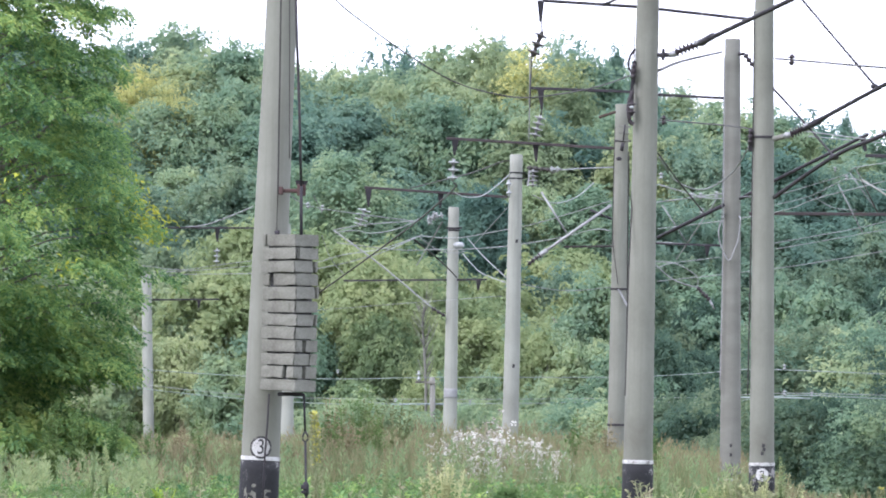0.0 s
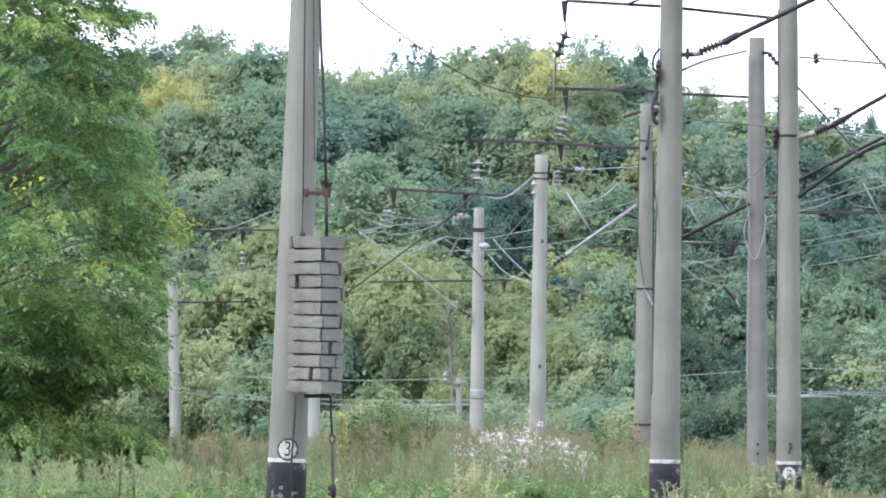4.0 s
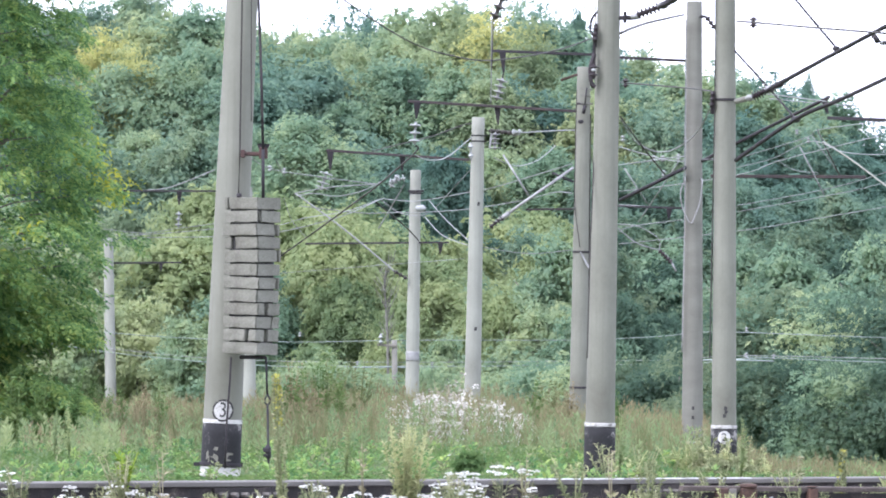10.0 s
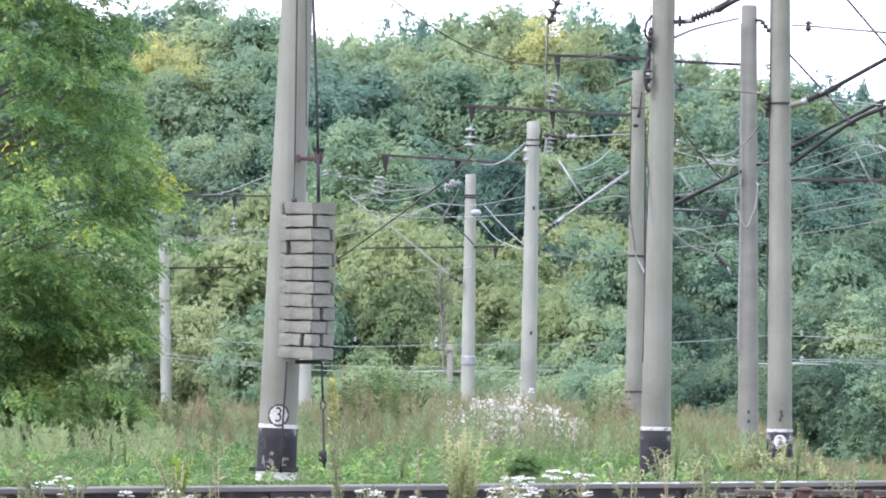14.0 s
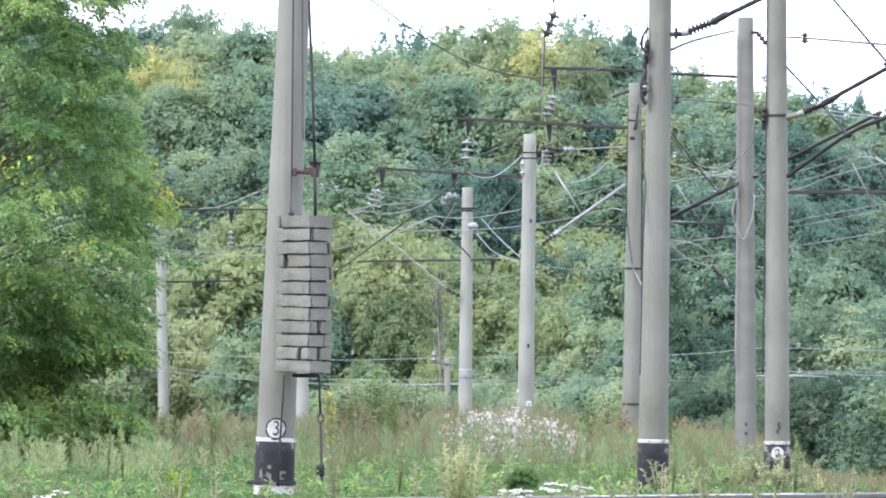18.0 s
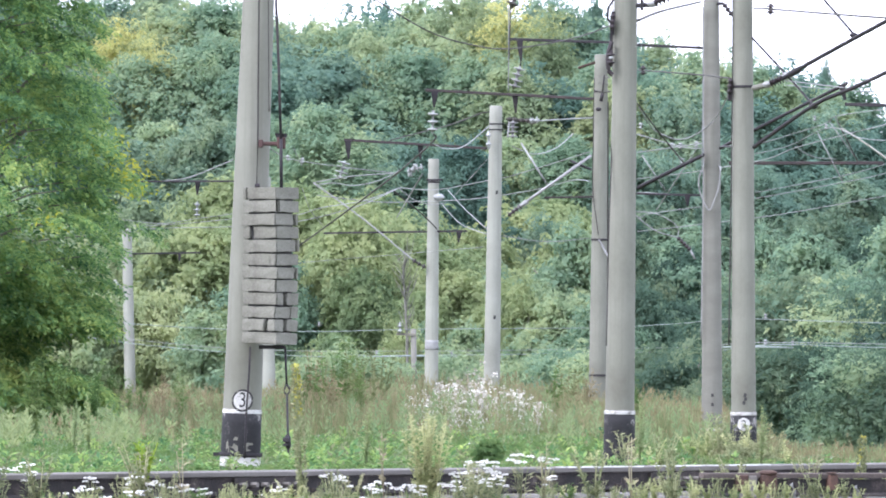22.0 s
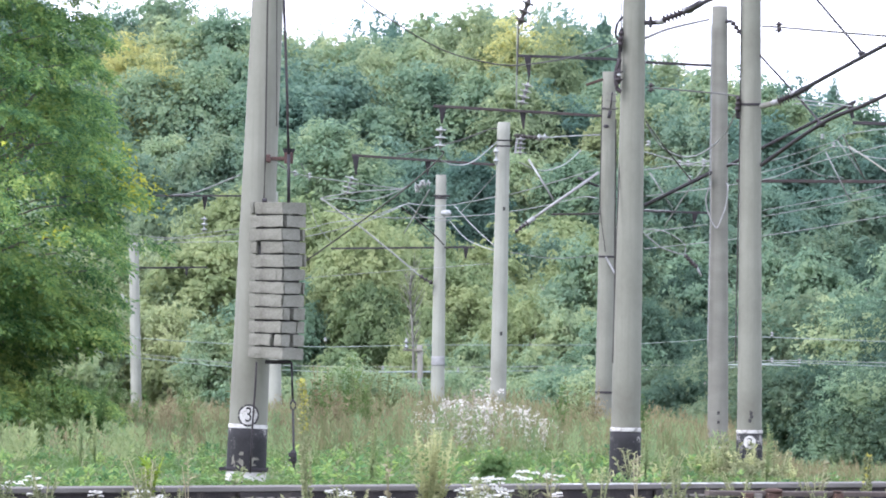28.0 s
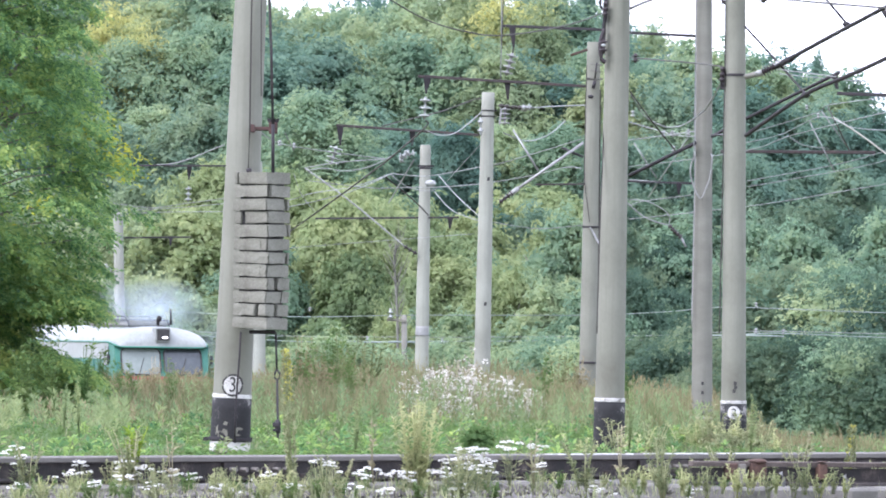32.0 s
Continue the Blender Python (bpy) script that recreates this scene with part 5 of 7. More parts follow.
    for y in (-1, 1):
        part("side_band", bevelled(Geo().box((-8.95, y * 1.55, 3.02), (16.0, 0.05, 0.56)), "side_band", M_ROOF, 0.015), loco, "white band along the upper side")
    # headlight box
    box = part("headlight_box", bevelled(Geo().box((-0.26, 0.0, 3.52), (0.6, 0.48, 0.46)), "headlight_box", M_ROOF, 0.03, 2), loco, "white headlight box on the roof")
    part("headlight_well", Geo().box((0.05, 0.0, 3.53), (0.03, 0.39, 0.36)).mesh("headlight_well", M_BLACK, False), box, "dark headlight recess")
    part("headlight_lens", Geo().ball((0.07, 0.06, 3.44), (0.03, 0.1, 0.04), 8, 14).mesh("headlight_lens", M_LAMP), box, "lit round lens")
    part("antenna", Geo().tube([(-0.6, 0.38, 3.85), (-0.6, 0.38, 4.1), (-0.6, 0.36, 4.38)], [0.05, 0.035, 0.02], 6).mesh("antenna", M_STEEL), loco)
    part("horn", Geo().tube([(-0.55, -0.05, 3.85), (-0.5, -0.05, 4.02), (-0.35, -0.05, 4.05)], [0.05, 0.06, 0.09], 8).mesh("horn", M_STEEL), loco)
    part("roof_hatch", bevelled(Geo().box((-4.6, -0.15, 3.87), (6.2, 1.3, 0.2)), "roof_hatch", M_CONC_OLD, 0.06, 3), loco, "grey raised roof hatch")
    for y in (-0.8, 0.5):
        part("hatch_edge", Geo().tube([(-1.4, y, 3.8), (-1.6, y, 3.99), (-7.6, y, 4.02)], 0.028, 6).mesh("hatch_edge", M_STEEL), loco)
    for k in range(2):
        part("roof_rail", Geo().tube([(-3.2, -0.5 + k * 0.8, 3.96), (-3.4, -0.5 + k * 0.8, 4.1), (-7.0, -0.5 + k * 0.8, 4.1)], 0.025, 6).mesh("roof_rail", M_STEEL), loco)
    for y in (-1, 1):
        part("mirror", bevelled(Geo().box((-0.4, y * 1.66, 2.75), (0.06, 0.1, 0.26)), "mirror", M_BLACK, 0.02), loco)
    part("frame", bevelled(Geo().box((-8.4, 0, 1.08), (16.9, 2.9, 0.3)), "frame", M_STEEL, 0.03), loco)
    for bx in (-3.4, -13.4):
        bg = part("bogie", bevelled(Geo().box((bx, 0, 0.68), (4.6, 2.5, 0.36)), "bogie", M_STEEL, 0.04), loco)
        for k in (-1.75, 0, 1.75):
            for y in (-0.79, 0.79):
                part("wheel", Geo().tube([(bx + k, y - 0.07, 0.525), (bx + k, y + 0.07, 0.525)], 0.525, 24).mesh("wheel", M_STEEL, False), bg)
    part("coupler", bevelled(Geo().box((0.35, 0, 1.06), (0.5, 0.3, 0.3)), "coupler", M_STEEL, 0.04), loco)
    return loco


LOCO = make_loco()


def make_smoke():
    """Thin exhaust haze: flat drifting puffs that fade out from the middle."""
    puffs = []
    for rx, rz, dense in ((1.6, 1.0, 0.6), (1.9, 0.8, 0.2), (1.3, 1.3, 0.2), (1.7, 0.7, 0.1)):
        m, n, l = nodes_of("blue_exhaust_haze")
        n.remove(n["Principled BSDF"])
        d, t, tr = n.new("ShaderNodeBsdfDiffuse"), n.new("ShaderNodeBsdfTranslucent"), n.new("ShaderNodeBsdfTransparent")
        for q in (d, t):
            q.inputs[0].default_value = (0.5, 0.58, 0.66, 1)
        a, b = n.new("ShaderNodeMixShader"), n.new("ShaderNodeMixShader")
        a.inputs[0].default_value = 0.5
        tc, mp, gr = n.new("ShaderNodeTexCoord"), n.new("ShaderNodeMapping"), n.new("ShaderNodeTexGradient")
        mp.inputs["Scale"].default_value = (1 / rx, 0, 1 / rz)
        gr.gradient_type = "SPHERICAL"
        no = n.new("ShaderNodeTexNoise")
        no.inputs["Scale"].default_value, no.inputs["Detail"].default_value = 0.8, 5
        l.new(tc.outputs["Object"], mp.inputs[0])
        l.new(tc.outputs["Object"], no.inputs[0])
        l.new(mp.outputs[0], gr.inputs[0])
        r = ramp(n, [(0.3, (0.15, 0.15, 0.15)), (0.7, (1, 1, 1))])
        l.new(no.outputs[0], r.inputs[0])
        mu, mv = n.new("ShaderNodeMath"), n.new("ShaderNodeMath")
        mu.operation = mv.operation = "MULTIPLY"
        mv.inputs[1].default_value = dense
        l.new(gr.outputs["Fac"], mu.inputs[0])
        l.new(r.outputs[0], mu.inputs[1])
        l.new(mu.outputs[0], mv.inputs[0])
        l.new(mv.outputs[0], b.inputs[0])
        l.new(d.outputs[0], a.inputs[1])
        l.new(t.outputs[0], a.inputs[2])
        l.new(tr.outputs[0], b.inputs[1])
        l.new(a.outputs[0], b.inputs[2])
        l.new(b.outputs[0], n["Material Output"].inputs[0])
        g = Geo().ball((0, 0, 0), (rx, 0.35, rz), 12, 20)
        g.v = [v * (1 + 0.12 * noise.noise(v * 1.3 + Vector((rx, 0, 0)))) for v in g.v]
        puffs.append(tagged(new("exhaust_puff", g.mesh("exhaust_puff", m)), "thin blue-white puff of diesel exhaust", "smoke", "exhaust puffs"))
    return puffs


PUFFS = make_smoke()


# ---- plants ----
def quick_mesh(name, verts, faces, material):
    """A mesh from arrays: verts (n, 3), faces (m, 3 or 4)."""
    verts, faces = np.asarray(verts, dtype=np.float32), np.asarray(faces, dtype=np.int32)
    me = bpy.data.meshes.new(name)
    m, k = faces.shape
    me.vertices.add(len(verts))
    me.vertices.foreach_set("co", verts.ravel())
    me.loops.add(m * k)
    me.loops.foreach_set("vertex_index", faces.ravel())
    me.polygons.add(m)
    me.polygons.foreach_set("loop_start", np.arange(0, m * k, k, dtype=np.int32))
    me.update(calc_edges=True)
    me.materials.append(material)
    return me


def unit(a):
    return a / np.maximum(np.linalg.norm(a, axis=-1, keepdims=True), 1e-9)


def leaves(pos, along, normal, length, width, fold=0.25):
    """Pointed leaves with a fold along the midrib: arrays of verts and faces."""
    along = unit(along)
    side = unit(np.cross(along, normal))
    up = np.cross(side, along)
    L, W = np.asarray(length).reshape(-1, 1), np.asarray(width).reshape(-1, 1)
    mid = pos + along * L * 0.45
    v = np.stack([pos, mid + side * W / 2 + up * W * fold, pos + along * L, mid - side * W / 2 + up * W * fold], 1).reshape(-1, 3)
    return v, np.arange(len(v), dtype=np.int32).reshape(-1, 4)


def small_leaves(pos, along, normal, length, width):
    """Leaves far off: one pointed blade each."""
    along = unit(along)
    side = unit(np.cross(along, normal))
    L, W = np.asarray(length).reshape(-1, 1), np.asarray(width).reshape(-1, 1)
    v = np.stack([pos - side * W / 2, pos + side * W / 2, pos + along * L], 1).reshape(-1, 3)
    return v, np.arange(len(v), dtype=np.int32).reshape(-1, 3)


def sphere_points(n, rng):
    return unit(rng.normal(size=(n, 3)))


def crown_mesh(name, material, rng, height, radius, low, lobes, clumps, per, leaf, lobe_r=(0.3, 0.5), clump_r=0.3):
    """A crown of leafy boughs: lobes set unevenly in an envelope, each roofed with clumps of leaves that face outward."""
    mid, half = height * (1 + low) / 2, height * (1 - low) / 2
    d = sphere_points(lobes * 4, rng)
    d = d[d[:, 2] > (-0.7 if low > 0.2 else -0.97)][:lobes]
    k = len(d)
    taper = 1 - 0.35 * np.clip(d[:, 2], 0, 1) ** 2
    reach = rng.uniform(0.42, 0.86, k)
    c = np.stack([d[:, 0] * radius * reach * taper, d[:, 1] * radius * reach * taper, mid + d[:, 2] * half * (reach + 0.08)], 1)
    lr = radius * rng.uniform(*lobe_r, k)
    # clumps on each lobe's upper and outer side
    q = np.repeat(np.arange(k), clumps * 2)
    s = sphere_points(len(q), rng)
    ok = np.sum(s * (d[q] * 0.8 + np.array([0, 0, 0.75])), axis=1) > rng.uniform(-0.75, 0.15, len(q))
    q, s = q[ok], s[ok]
    rise = np.stack([rng.uniform(0.8, 1.35, k), rng.uniform(0.8, 1.35, k), rng.uniform(0.6, 1.5, k)], 1)
    cc = c[q] + s * rise[q] * (lr[q] * rng.uniform(0.55, 1.3, len(q)))[:, None] + rng.normal(size=s.shape) * radius * np.array([0.09, 0.09, 0.05])
    cr = clump_r * rng.uniform(0.4, 1.5, len(q))
    tilt = unit(s * 0.6 + d[q] * 0.25 + np.array([0, 0, 0.55]) + rng.normal(size=s.shape) * 0.42)
    # leaves: a shallow dome in each clump
    w = np.repeat(np.arange(len(q)), per)
    o = rng.normal(size=(len(w), 3)) * 0.52
    o -= tilt[w] * (np.sum(o * tilt[w], axis=1) * 0.72)[:, None]
    pos = cc[w] + o * cr[w][:, None] - np.array([0, 0, 1.0]) * (np.sum(o * o, axis=1) * cr[w] * 0.32)[:, None]
    nrm = unit(tilt[w] + o * 0.35 + rng.normal(size=o.shape) * 0.2)
    along = np.cross(nrm, rng.normal(size=o.shape)) + o * 0.5 + np.array([0, 0, -0.35])
    # a loose fill inside, that closes the crown
    n = len(pos) // 5
    e = sphere_points(n, rng)
    b = rng.integers(0, k, n)
    fill = c[b] + e * rise[b] * (lr[b] * rng.uniform(0.35, 0.8, n))[:, None]
    deep = rng.uniform(size=n) < 0.4
    fill[deep] = (np.array([radius * 0.75, radius * 0.75, half * 0.85]) * e * (rng.uniform(0.1, 0.7, n) ** 0.5)[:, None] + np.array([0, 0, mid]))[deep]
    pos, nrm = np.concatenate([pos, fill]), np.concatenate([nrm, sphere_points(n, rng)])
    along = np.concatenate([along, rng.normal(size=fill.shape)])
    ln = leaf * rng.uniform(0.6, 1.3, len(pos))
    ln[-n:] *= 1.7
    v, f = small_leaves(pos, along, nrm, ln, ln * 0.82)
    return quick_mesh(name, v, f, material)


def trunk_mesh(rng, height, r, limbs=7, spread=2.0):
    g = Geo()
    pts = [Vector((0.12 * noise.noise((k, r, 3)), 0.12 * noise.noise((k, 7, r)), height * 0.8 * k / 6)) for k in range(7)]
    g.tube(pts, [r * (1 - 0.12 * k) for k in range(7)], 8)
    for k in range(limbs):
        z = height * rng.uniform(0.25, 0.65)
        a = rng.uniform(0, 6.28)
        e = Vector((math.cos(a) * spread, math.sin(a) * spread, z + height * 0.16))
        s = Vector((0, 0, z))
        g.tube([s, s.lerp(e, 0.5) + Vector((0, 0, -0.15)), e], [r * 0.4, r * 0.28, r * 0.1], 5)
    return g.mesh("trunk", M_BARK)


def make_tree(name, label, material, height, radius, low, lobes, clumps, per, leaf, lobe_r=(0.3, 0.5), clump_r=0.3, category="tree", group="trees of the wood"):
    rng = np.random.default_rng(int(height * 100 + radius * 1000 + lobes))
    t = thing(name, (0, 0, -50), label, category, group)
    part("trunk", trunk_mesh(rng, height, 0.012 * height + 0.04, 7, radius * 0.6), t)
    crown = part("crown", crown_mesh("crown", material, rng, height, radius, low, lobes, clumps, per, leaf, lobe_r, clump_r), t)
    co = np.empty(len(crown.data.vertices) * 3, dtype=np.float32)
    crown.data.vertices.foreach_get("co", co)
    t["height"] = float(np.percentile(co[2::3], 99.7))
    return t


def plant_at(proto, used, top, wide=1.0, label=""):
    """Puts a copy so that its top is at the given point; the first use moves the pattern itself."""
    x, y, z = top
    g = ground_z(x, y)
    s = (z - g) / proto["height"]
    m = pose(x, y, g - 0.15, 0, 0, random.uniform(0, 360)) @ Matrix.Diagonal((s * wide, s * wide, s, 1))
    if proto.name in used:
        ob = copy_thing(proto, m @ Matrix.Diagonal((*[1 / v for v in proto.scale], 1)))
    else:
        used.add(proto.name)
        proto.matrix_basis = m
        ob = proto
    if label:
        ob["label"] = label
    return ob


def make_wood():
    used = set()
    tall_shape = (92, 22, 18, 0.19, (0.13, 0.36), 0.5)
    low_shape = (74, 17, 15, 0.16, (0.11, 0.34), 0.32)
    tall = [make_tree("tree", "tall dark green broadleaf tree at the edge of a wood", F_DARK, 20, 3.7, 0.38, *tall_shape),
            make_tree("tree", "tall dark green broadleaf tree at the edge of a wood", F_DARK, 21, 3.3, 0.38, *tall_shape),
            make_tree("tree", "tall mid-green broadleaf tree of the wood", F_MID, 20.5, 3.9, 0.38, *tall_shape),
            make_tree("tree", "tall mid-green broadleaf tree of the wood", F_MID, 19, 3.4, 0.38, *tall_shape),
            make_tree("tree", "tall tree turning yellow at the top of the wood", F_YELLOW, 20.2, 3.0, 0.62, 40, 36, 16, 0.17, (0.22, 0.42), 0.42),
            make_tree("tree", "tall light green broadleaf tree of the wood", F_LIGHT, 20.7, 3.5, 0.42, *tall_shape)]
    low = [make_tree("small_tree", "light olive-green small tree in front of the wood", F_OLIVE, 8, 2.6, 0.05, *low_shape),
           make_tree("small_tree", "light olive-green small tree in front of the wood", F_OLIVE, 7.4, 3.0, 0.05, *low_shape),
           make_tree("small_tree", "mid-green small tree in front of the wood", F_MID, 7.8, 2.7, 0.05, *low_shape),
           make_tree("small_tree", "small tree in front of the wood, in shade-darkened green", F_LOW_SHADE, 7.6, 2.8, 0.05, *low_shape),
           make_tree("small_tree", "light green small tree in front of the wood", F_LIGHT, 7.5, 2.9, 0.05, *low_shape)]
    D, E, M, N, Y, H = tall
    # back row along the skyline
    back = [(D, -70, 40, 430), (E, 20, 20, 432), (D, 110, 60, 428), (N, 180, 90, 425), (E, 238, 82, 436), (M, 308, 52, 440), (N, 355, 95, 432), (M, 408, 84, 430), (N, 470, 96, 434), (H, 540, 133, 430), (H, 600, 141, 436), (M, 655, 127, 430), (D, 722, 100, 434), (N, 790, 92, 432), (H, 872, 78, 428), (D, 990, 84, 440), (N, 1040, 118, 436), (E, 1088, 150, 438)]
    back += [(N, 1140, 172, 432), (H, 1200, 164, 430), (H, 1262, 192, 428), (D, 1330, 190, 432), (M, 1395, 204, 426), (D, 1470, 212, 424), (M, 650, 129, 432), (N, 682, 135, 436), (M, 808, 96, 434), (D, 1010, 94, 436), (M, 930, 84, 438), (N, 575, 131, 436), (M, 505, 119, 434), (N, 1170, 172, 436), (N, 1545, 236, 422), (D, 1605, 290, 420), (E, 1648, 362, 418), (D, 1690, 450, 416)]
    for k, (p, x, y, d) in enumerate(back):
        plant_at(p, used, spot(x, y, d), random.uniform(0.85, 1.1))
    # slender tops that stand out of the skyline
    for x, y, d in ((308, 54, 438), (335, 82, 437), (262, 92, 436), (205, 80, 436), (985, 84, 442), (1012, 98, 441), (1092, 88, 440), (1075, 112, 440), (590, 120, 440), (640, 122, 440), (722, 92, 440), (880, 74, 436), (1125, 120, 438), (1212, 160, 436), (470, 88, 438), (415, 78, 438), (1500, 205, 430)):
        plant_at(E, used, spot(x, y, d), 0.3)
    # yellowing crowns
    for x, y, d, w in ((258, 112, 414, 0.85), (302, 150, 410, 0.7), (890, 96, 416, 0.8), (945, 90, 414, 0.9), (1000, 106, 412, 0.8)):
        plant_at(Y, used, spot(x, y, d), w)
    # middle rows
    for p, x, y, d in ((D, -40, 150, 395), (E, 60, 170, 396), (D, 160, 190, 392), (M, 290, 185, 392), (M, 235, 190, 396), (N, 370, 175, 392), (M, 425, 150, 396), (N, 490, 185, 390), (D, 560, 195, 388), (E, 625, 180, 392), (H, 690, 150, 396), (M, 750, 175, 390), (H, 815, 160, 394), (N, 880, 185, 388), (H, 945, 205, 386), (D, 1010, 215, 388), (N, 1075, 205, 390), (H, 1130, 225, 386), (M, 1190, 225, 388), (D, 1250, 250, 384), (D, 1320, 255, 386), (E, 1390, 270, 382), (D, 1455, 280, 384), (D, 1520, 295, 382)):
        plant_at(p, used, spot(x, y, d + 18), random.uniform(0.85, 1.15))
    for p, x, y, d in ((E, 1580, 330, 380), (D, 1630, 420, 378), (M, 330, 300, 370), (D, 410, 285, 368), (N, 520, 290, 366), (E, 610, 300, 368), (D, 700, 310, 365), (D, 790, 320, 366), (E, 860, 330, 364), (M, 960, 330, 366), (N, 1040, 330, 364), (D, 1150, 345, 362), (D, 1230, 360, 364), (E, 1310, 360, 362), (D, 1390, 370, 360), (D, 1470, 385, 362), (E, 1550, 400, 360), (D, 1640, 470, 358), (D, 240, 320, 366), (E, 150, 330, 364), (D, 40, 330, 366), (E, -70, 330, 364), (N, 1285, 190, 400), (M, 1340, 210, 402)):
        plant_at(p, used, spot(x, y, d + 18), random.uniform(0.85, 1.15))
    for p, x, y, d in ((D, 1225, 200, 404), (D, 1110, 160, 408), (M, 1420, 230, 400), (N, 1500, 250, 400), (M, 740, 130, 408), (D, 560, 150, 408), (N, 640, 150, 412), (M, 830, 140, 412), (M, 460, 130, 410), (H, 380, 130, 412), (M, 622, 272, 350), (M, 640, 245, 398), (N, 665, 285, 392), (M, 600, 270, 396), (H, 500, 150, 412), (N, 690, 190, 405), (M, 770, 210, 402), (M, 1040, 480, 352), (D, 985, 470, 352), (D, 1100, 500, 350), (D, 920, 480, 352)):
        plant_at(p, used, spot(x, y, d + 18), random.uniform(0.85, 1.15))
    # thicket in front
    A, B, C, K, Q = low
    back_off = 30
    mixed = random.Random(9)
    for p, x, y, d in ((Q, 300, 430, 345), (Q, 355, 460, 342), (A, 425, 398, 340), (C, 480, 450, 338), (A, 560, 412, 336), (B, 625, 418, 338), (A, 690, 440, 334), (C, 745, 470, 332), (B, 800, 485, 336), (A, 870, 500, 338), (B, 960, 460, 336), (A, 1015, 440, 334), (B, 1065, 470, 336), (K, 1130, 480, 340), (K, 1200, 470, 342), (C, 1270, 500, 340), (K, 1330, 510, 338), (Q, 330, 560, 325), (C, 400, 580, 322), (A, 460, 560, 320), (C, 540, 600, 324), (A, 665, 560, 318), (B, 720, 590, 316), (A, 775, 600, 318)):
        plant_at(p, used, spot(x, y - 10 * mixed.random(), d + back_off + mixed.uniform(-6, 14)), mixed.uniform(0.7, 1.05))
        plant_at(mixed.choice((K, C, K)) if x > 1100 else mixed.choice((p, C, p)), used, spot(x + mixed.uniform(-45, 45), y + mixed.uniform(15, 110), d + back_off - mixed.uniform(4, 22)), mixed.uniform(0.7, 1.1))
    for p, x, y, d in ((C, 860, 600, 320), (B, 935, 580, 318), (C, 1000, 600, 316), (C, 1060, 610, 318), (K, 1170, 620, 320), (K, 1240, 620, 318), (C, 260, 520, 330), (Q, 200, 560, 332), (C, 120, 560, 335), (C, 40, 540, 338), (B, -40, 540, 338), (C, 80, 440, 345), (C, -20, 440, 345), (K, 1400, 490, 338), (K, 1470, 480, 336), (C, 1540, 480, 338), (K, 1600, 500, 336), (K, 1660, 520, 338), (K, 1430, 560, 325), (K, 1520, 570, 325), (K, 1340, 600, 322), (K, 1610, 580, 325)):
        plant_at(p, used, spot(x, y - 20 * mixed.random(), d + back_off + mixed.uniform(-6, 14)), mixed.uniform(0.7, 1.05))
        plant_at(mixed.choice((K, C, K)) if x > 1100 else mixed.choice((p, C)), used, spot(x + mixed.uniform(-45, 45), y + mixed.uniform(-50, 60), d + back_off - mixed.uniform(4, 22)), mixed.uniform(0.7, 1.0))
    # bushes on the right
    bush = make_tree("bush", "mid-green dense bush beside the line", F_MID, 5.5, 2.5, 0.0, 40, 30, 17, 0.085, (0.18, 0.36), 0.17, "bush", "bushes by the line")
    bush2 = make_tree("bush", "dense bush beside the line, in shade-darkened green", F_LOW_SHADE, 5.2, 2.4, 0.0, 40, 30, 17, 0.085, (0.18, 0.36), 0.17, "bush", "bushes by the line")
    for p, x, y, d in ((bush2, 1400, 610, 285), (bush2, 1455, 575, 284), (bush, 1520, 560, 283), (bush, 1575, 590, 280), (bush2, 1640, 585, 278), (bush2, 1700, 590, 276), (bush2, 1430, 690, 270), (bush2, 1500, 680, 268), (bush, 1570, 690, 266), (bush2, 1650, 690, 264), (bush2, 1340, 690, 275), (bush2, 1270, 700, 280), (bush2, 1200, 690, 285), (bush, 1120, 690, 290), (bush, 1040, 690, 296), (bush, 975, 700, 298), (bush, 690, 690, 300), (bush, 600, 690, 300), (bush, 860, 700, 300)):
        plant_at(p, used, spot(x, y, d), random.uniform(0.9, 1.2))
    # a bare young tree
    g = Geo()
    b = Vector((-1.537, 310.00, 0.804))
    gz = ground_z(b.x, b.y) - b.z
    g.tube([(0, 0, gz), (-0.1, 0, 1.5), (-0.25, 0.05, 3.5), (-0.2, 0, 4.4)], [0.06, 0.05, 0.03, 0.012], 6)
    rng = np.random.default_rng(3)
    for k in range(34):
        z = rng.uniform(0.8, 3.9)
        s = Vector((-0.06 * z, 0, z))
        e = s + Vector((rng.uniform(-0.55, 0.55), rng.uniform(-0.4, 0.4), rng.uniform(0.5, 1.2)))
        g.tube([s, s.lerp(e, 0.5) + Vector((0.05, 0, 0)), e], [0.02, 0.014, 0.006], 4)
    t = thing("bare_sapling", b, "thin bare grey-brown sapling", "tree")
    part("trunk", g.mesh("trunk", M_CONC_OLD), t)


def spot(x, y, d):
    """A place in the wood from its bearing and height on a survey grid: x and y in units of 1/14960 from the level axis."""
    return ((x - 835.6 + 0.0148 * (y - 441)) / 14960 * d, d, EYE + ((709.1 - y) + 0.0148 * (x - 784)) / 14960 * d)


make_wood()


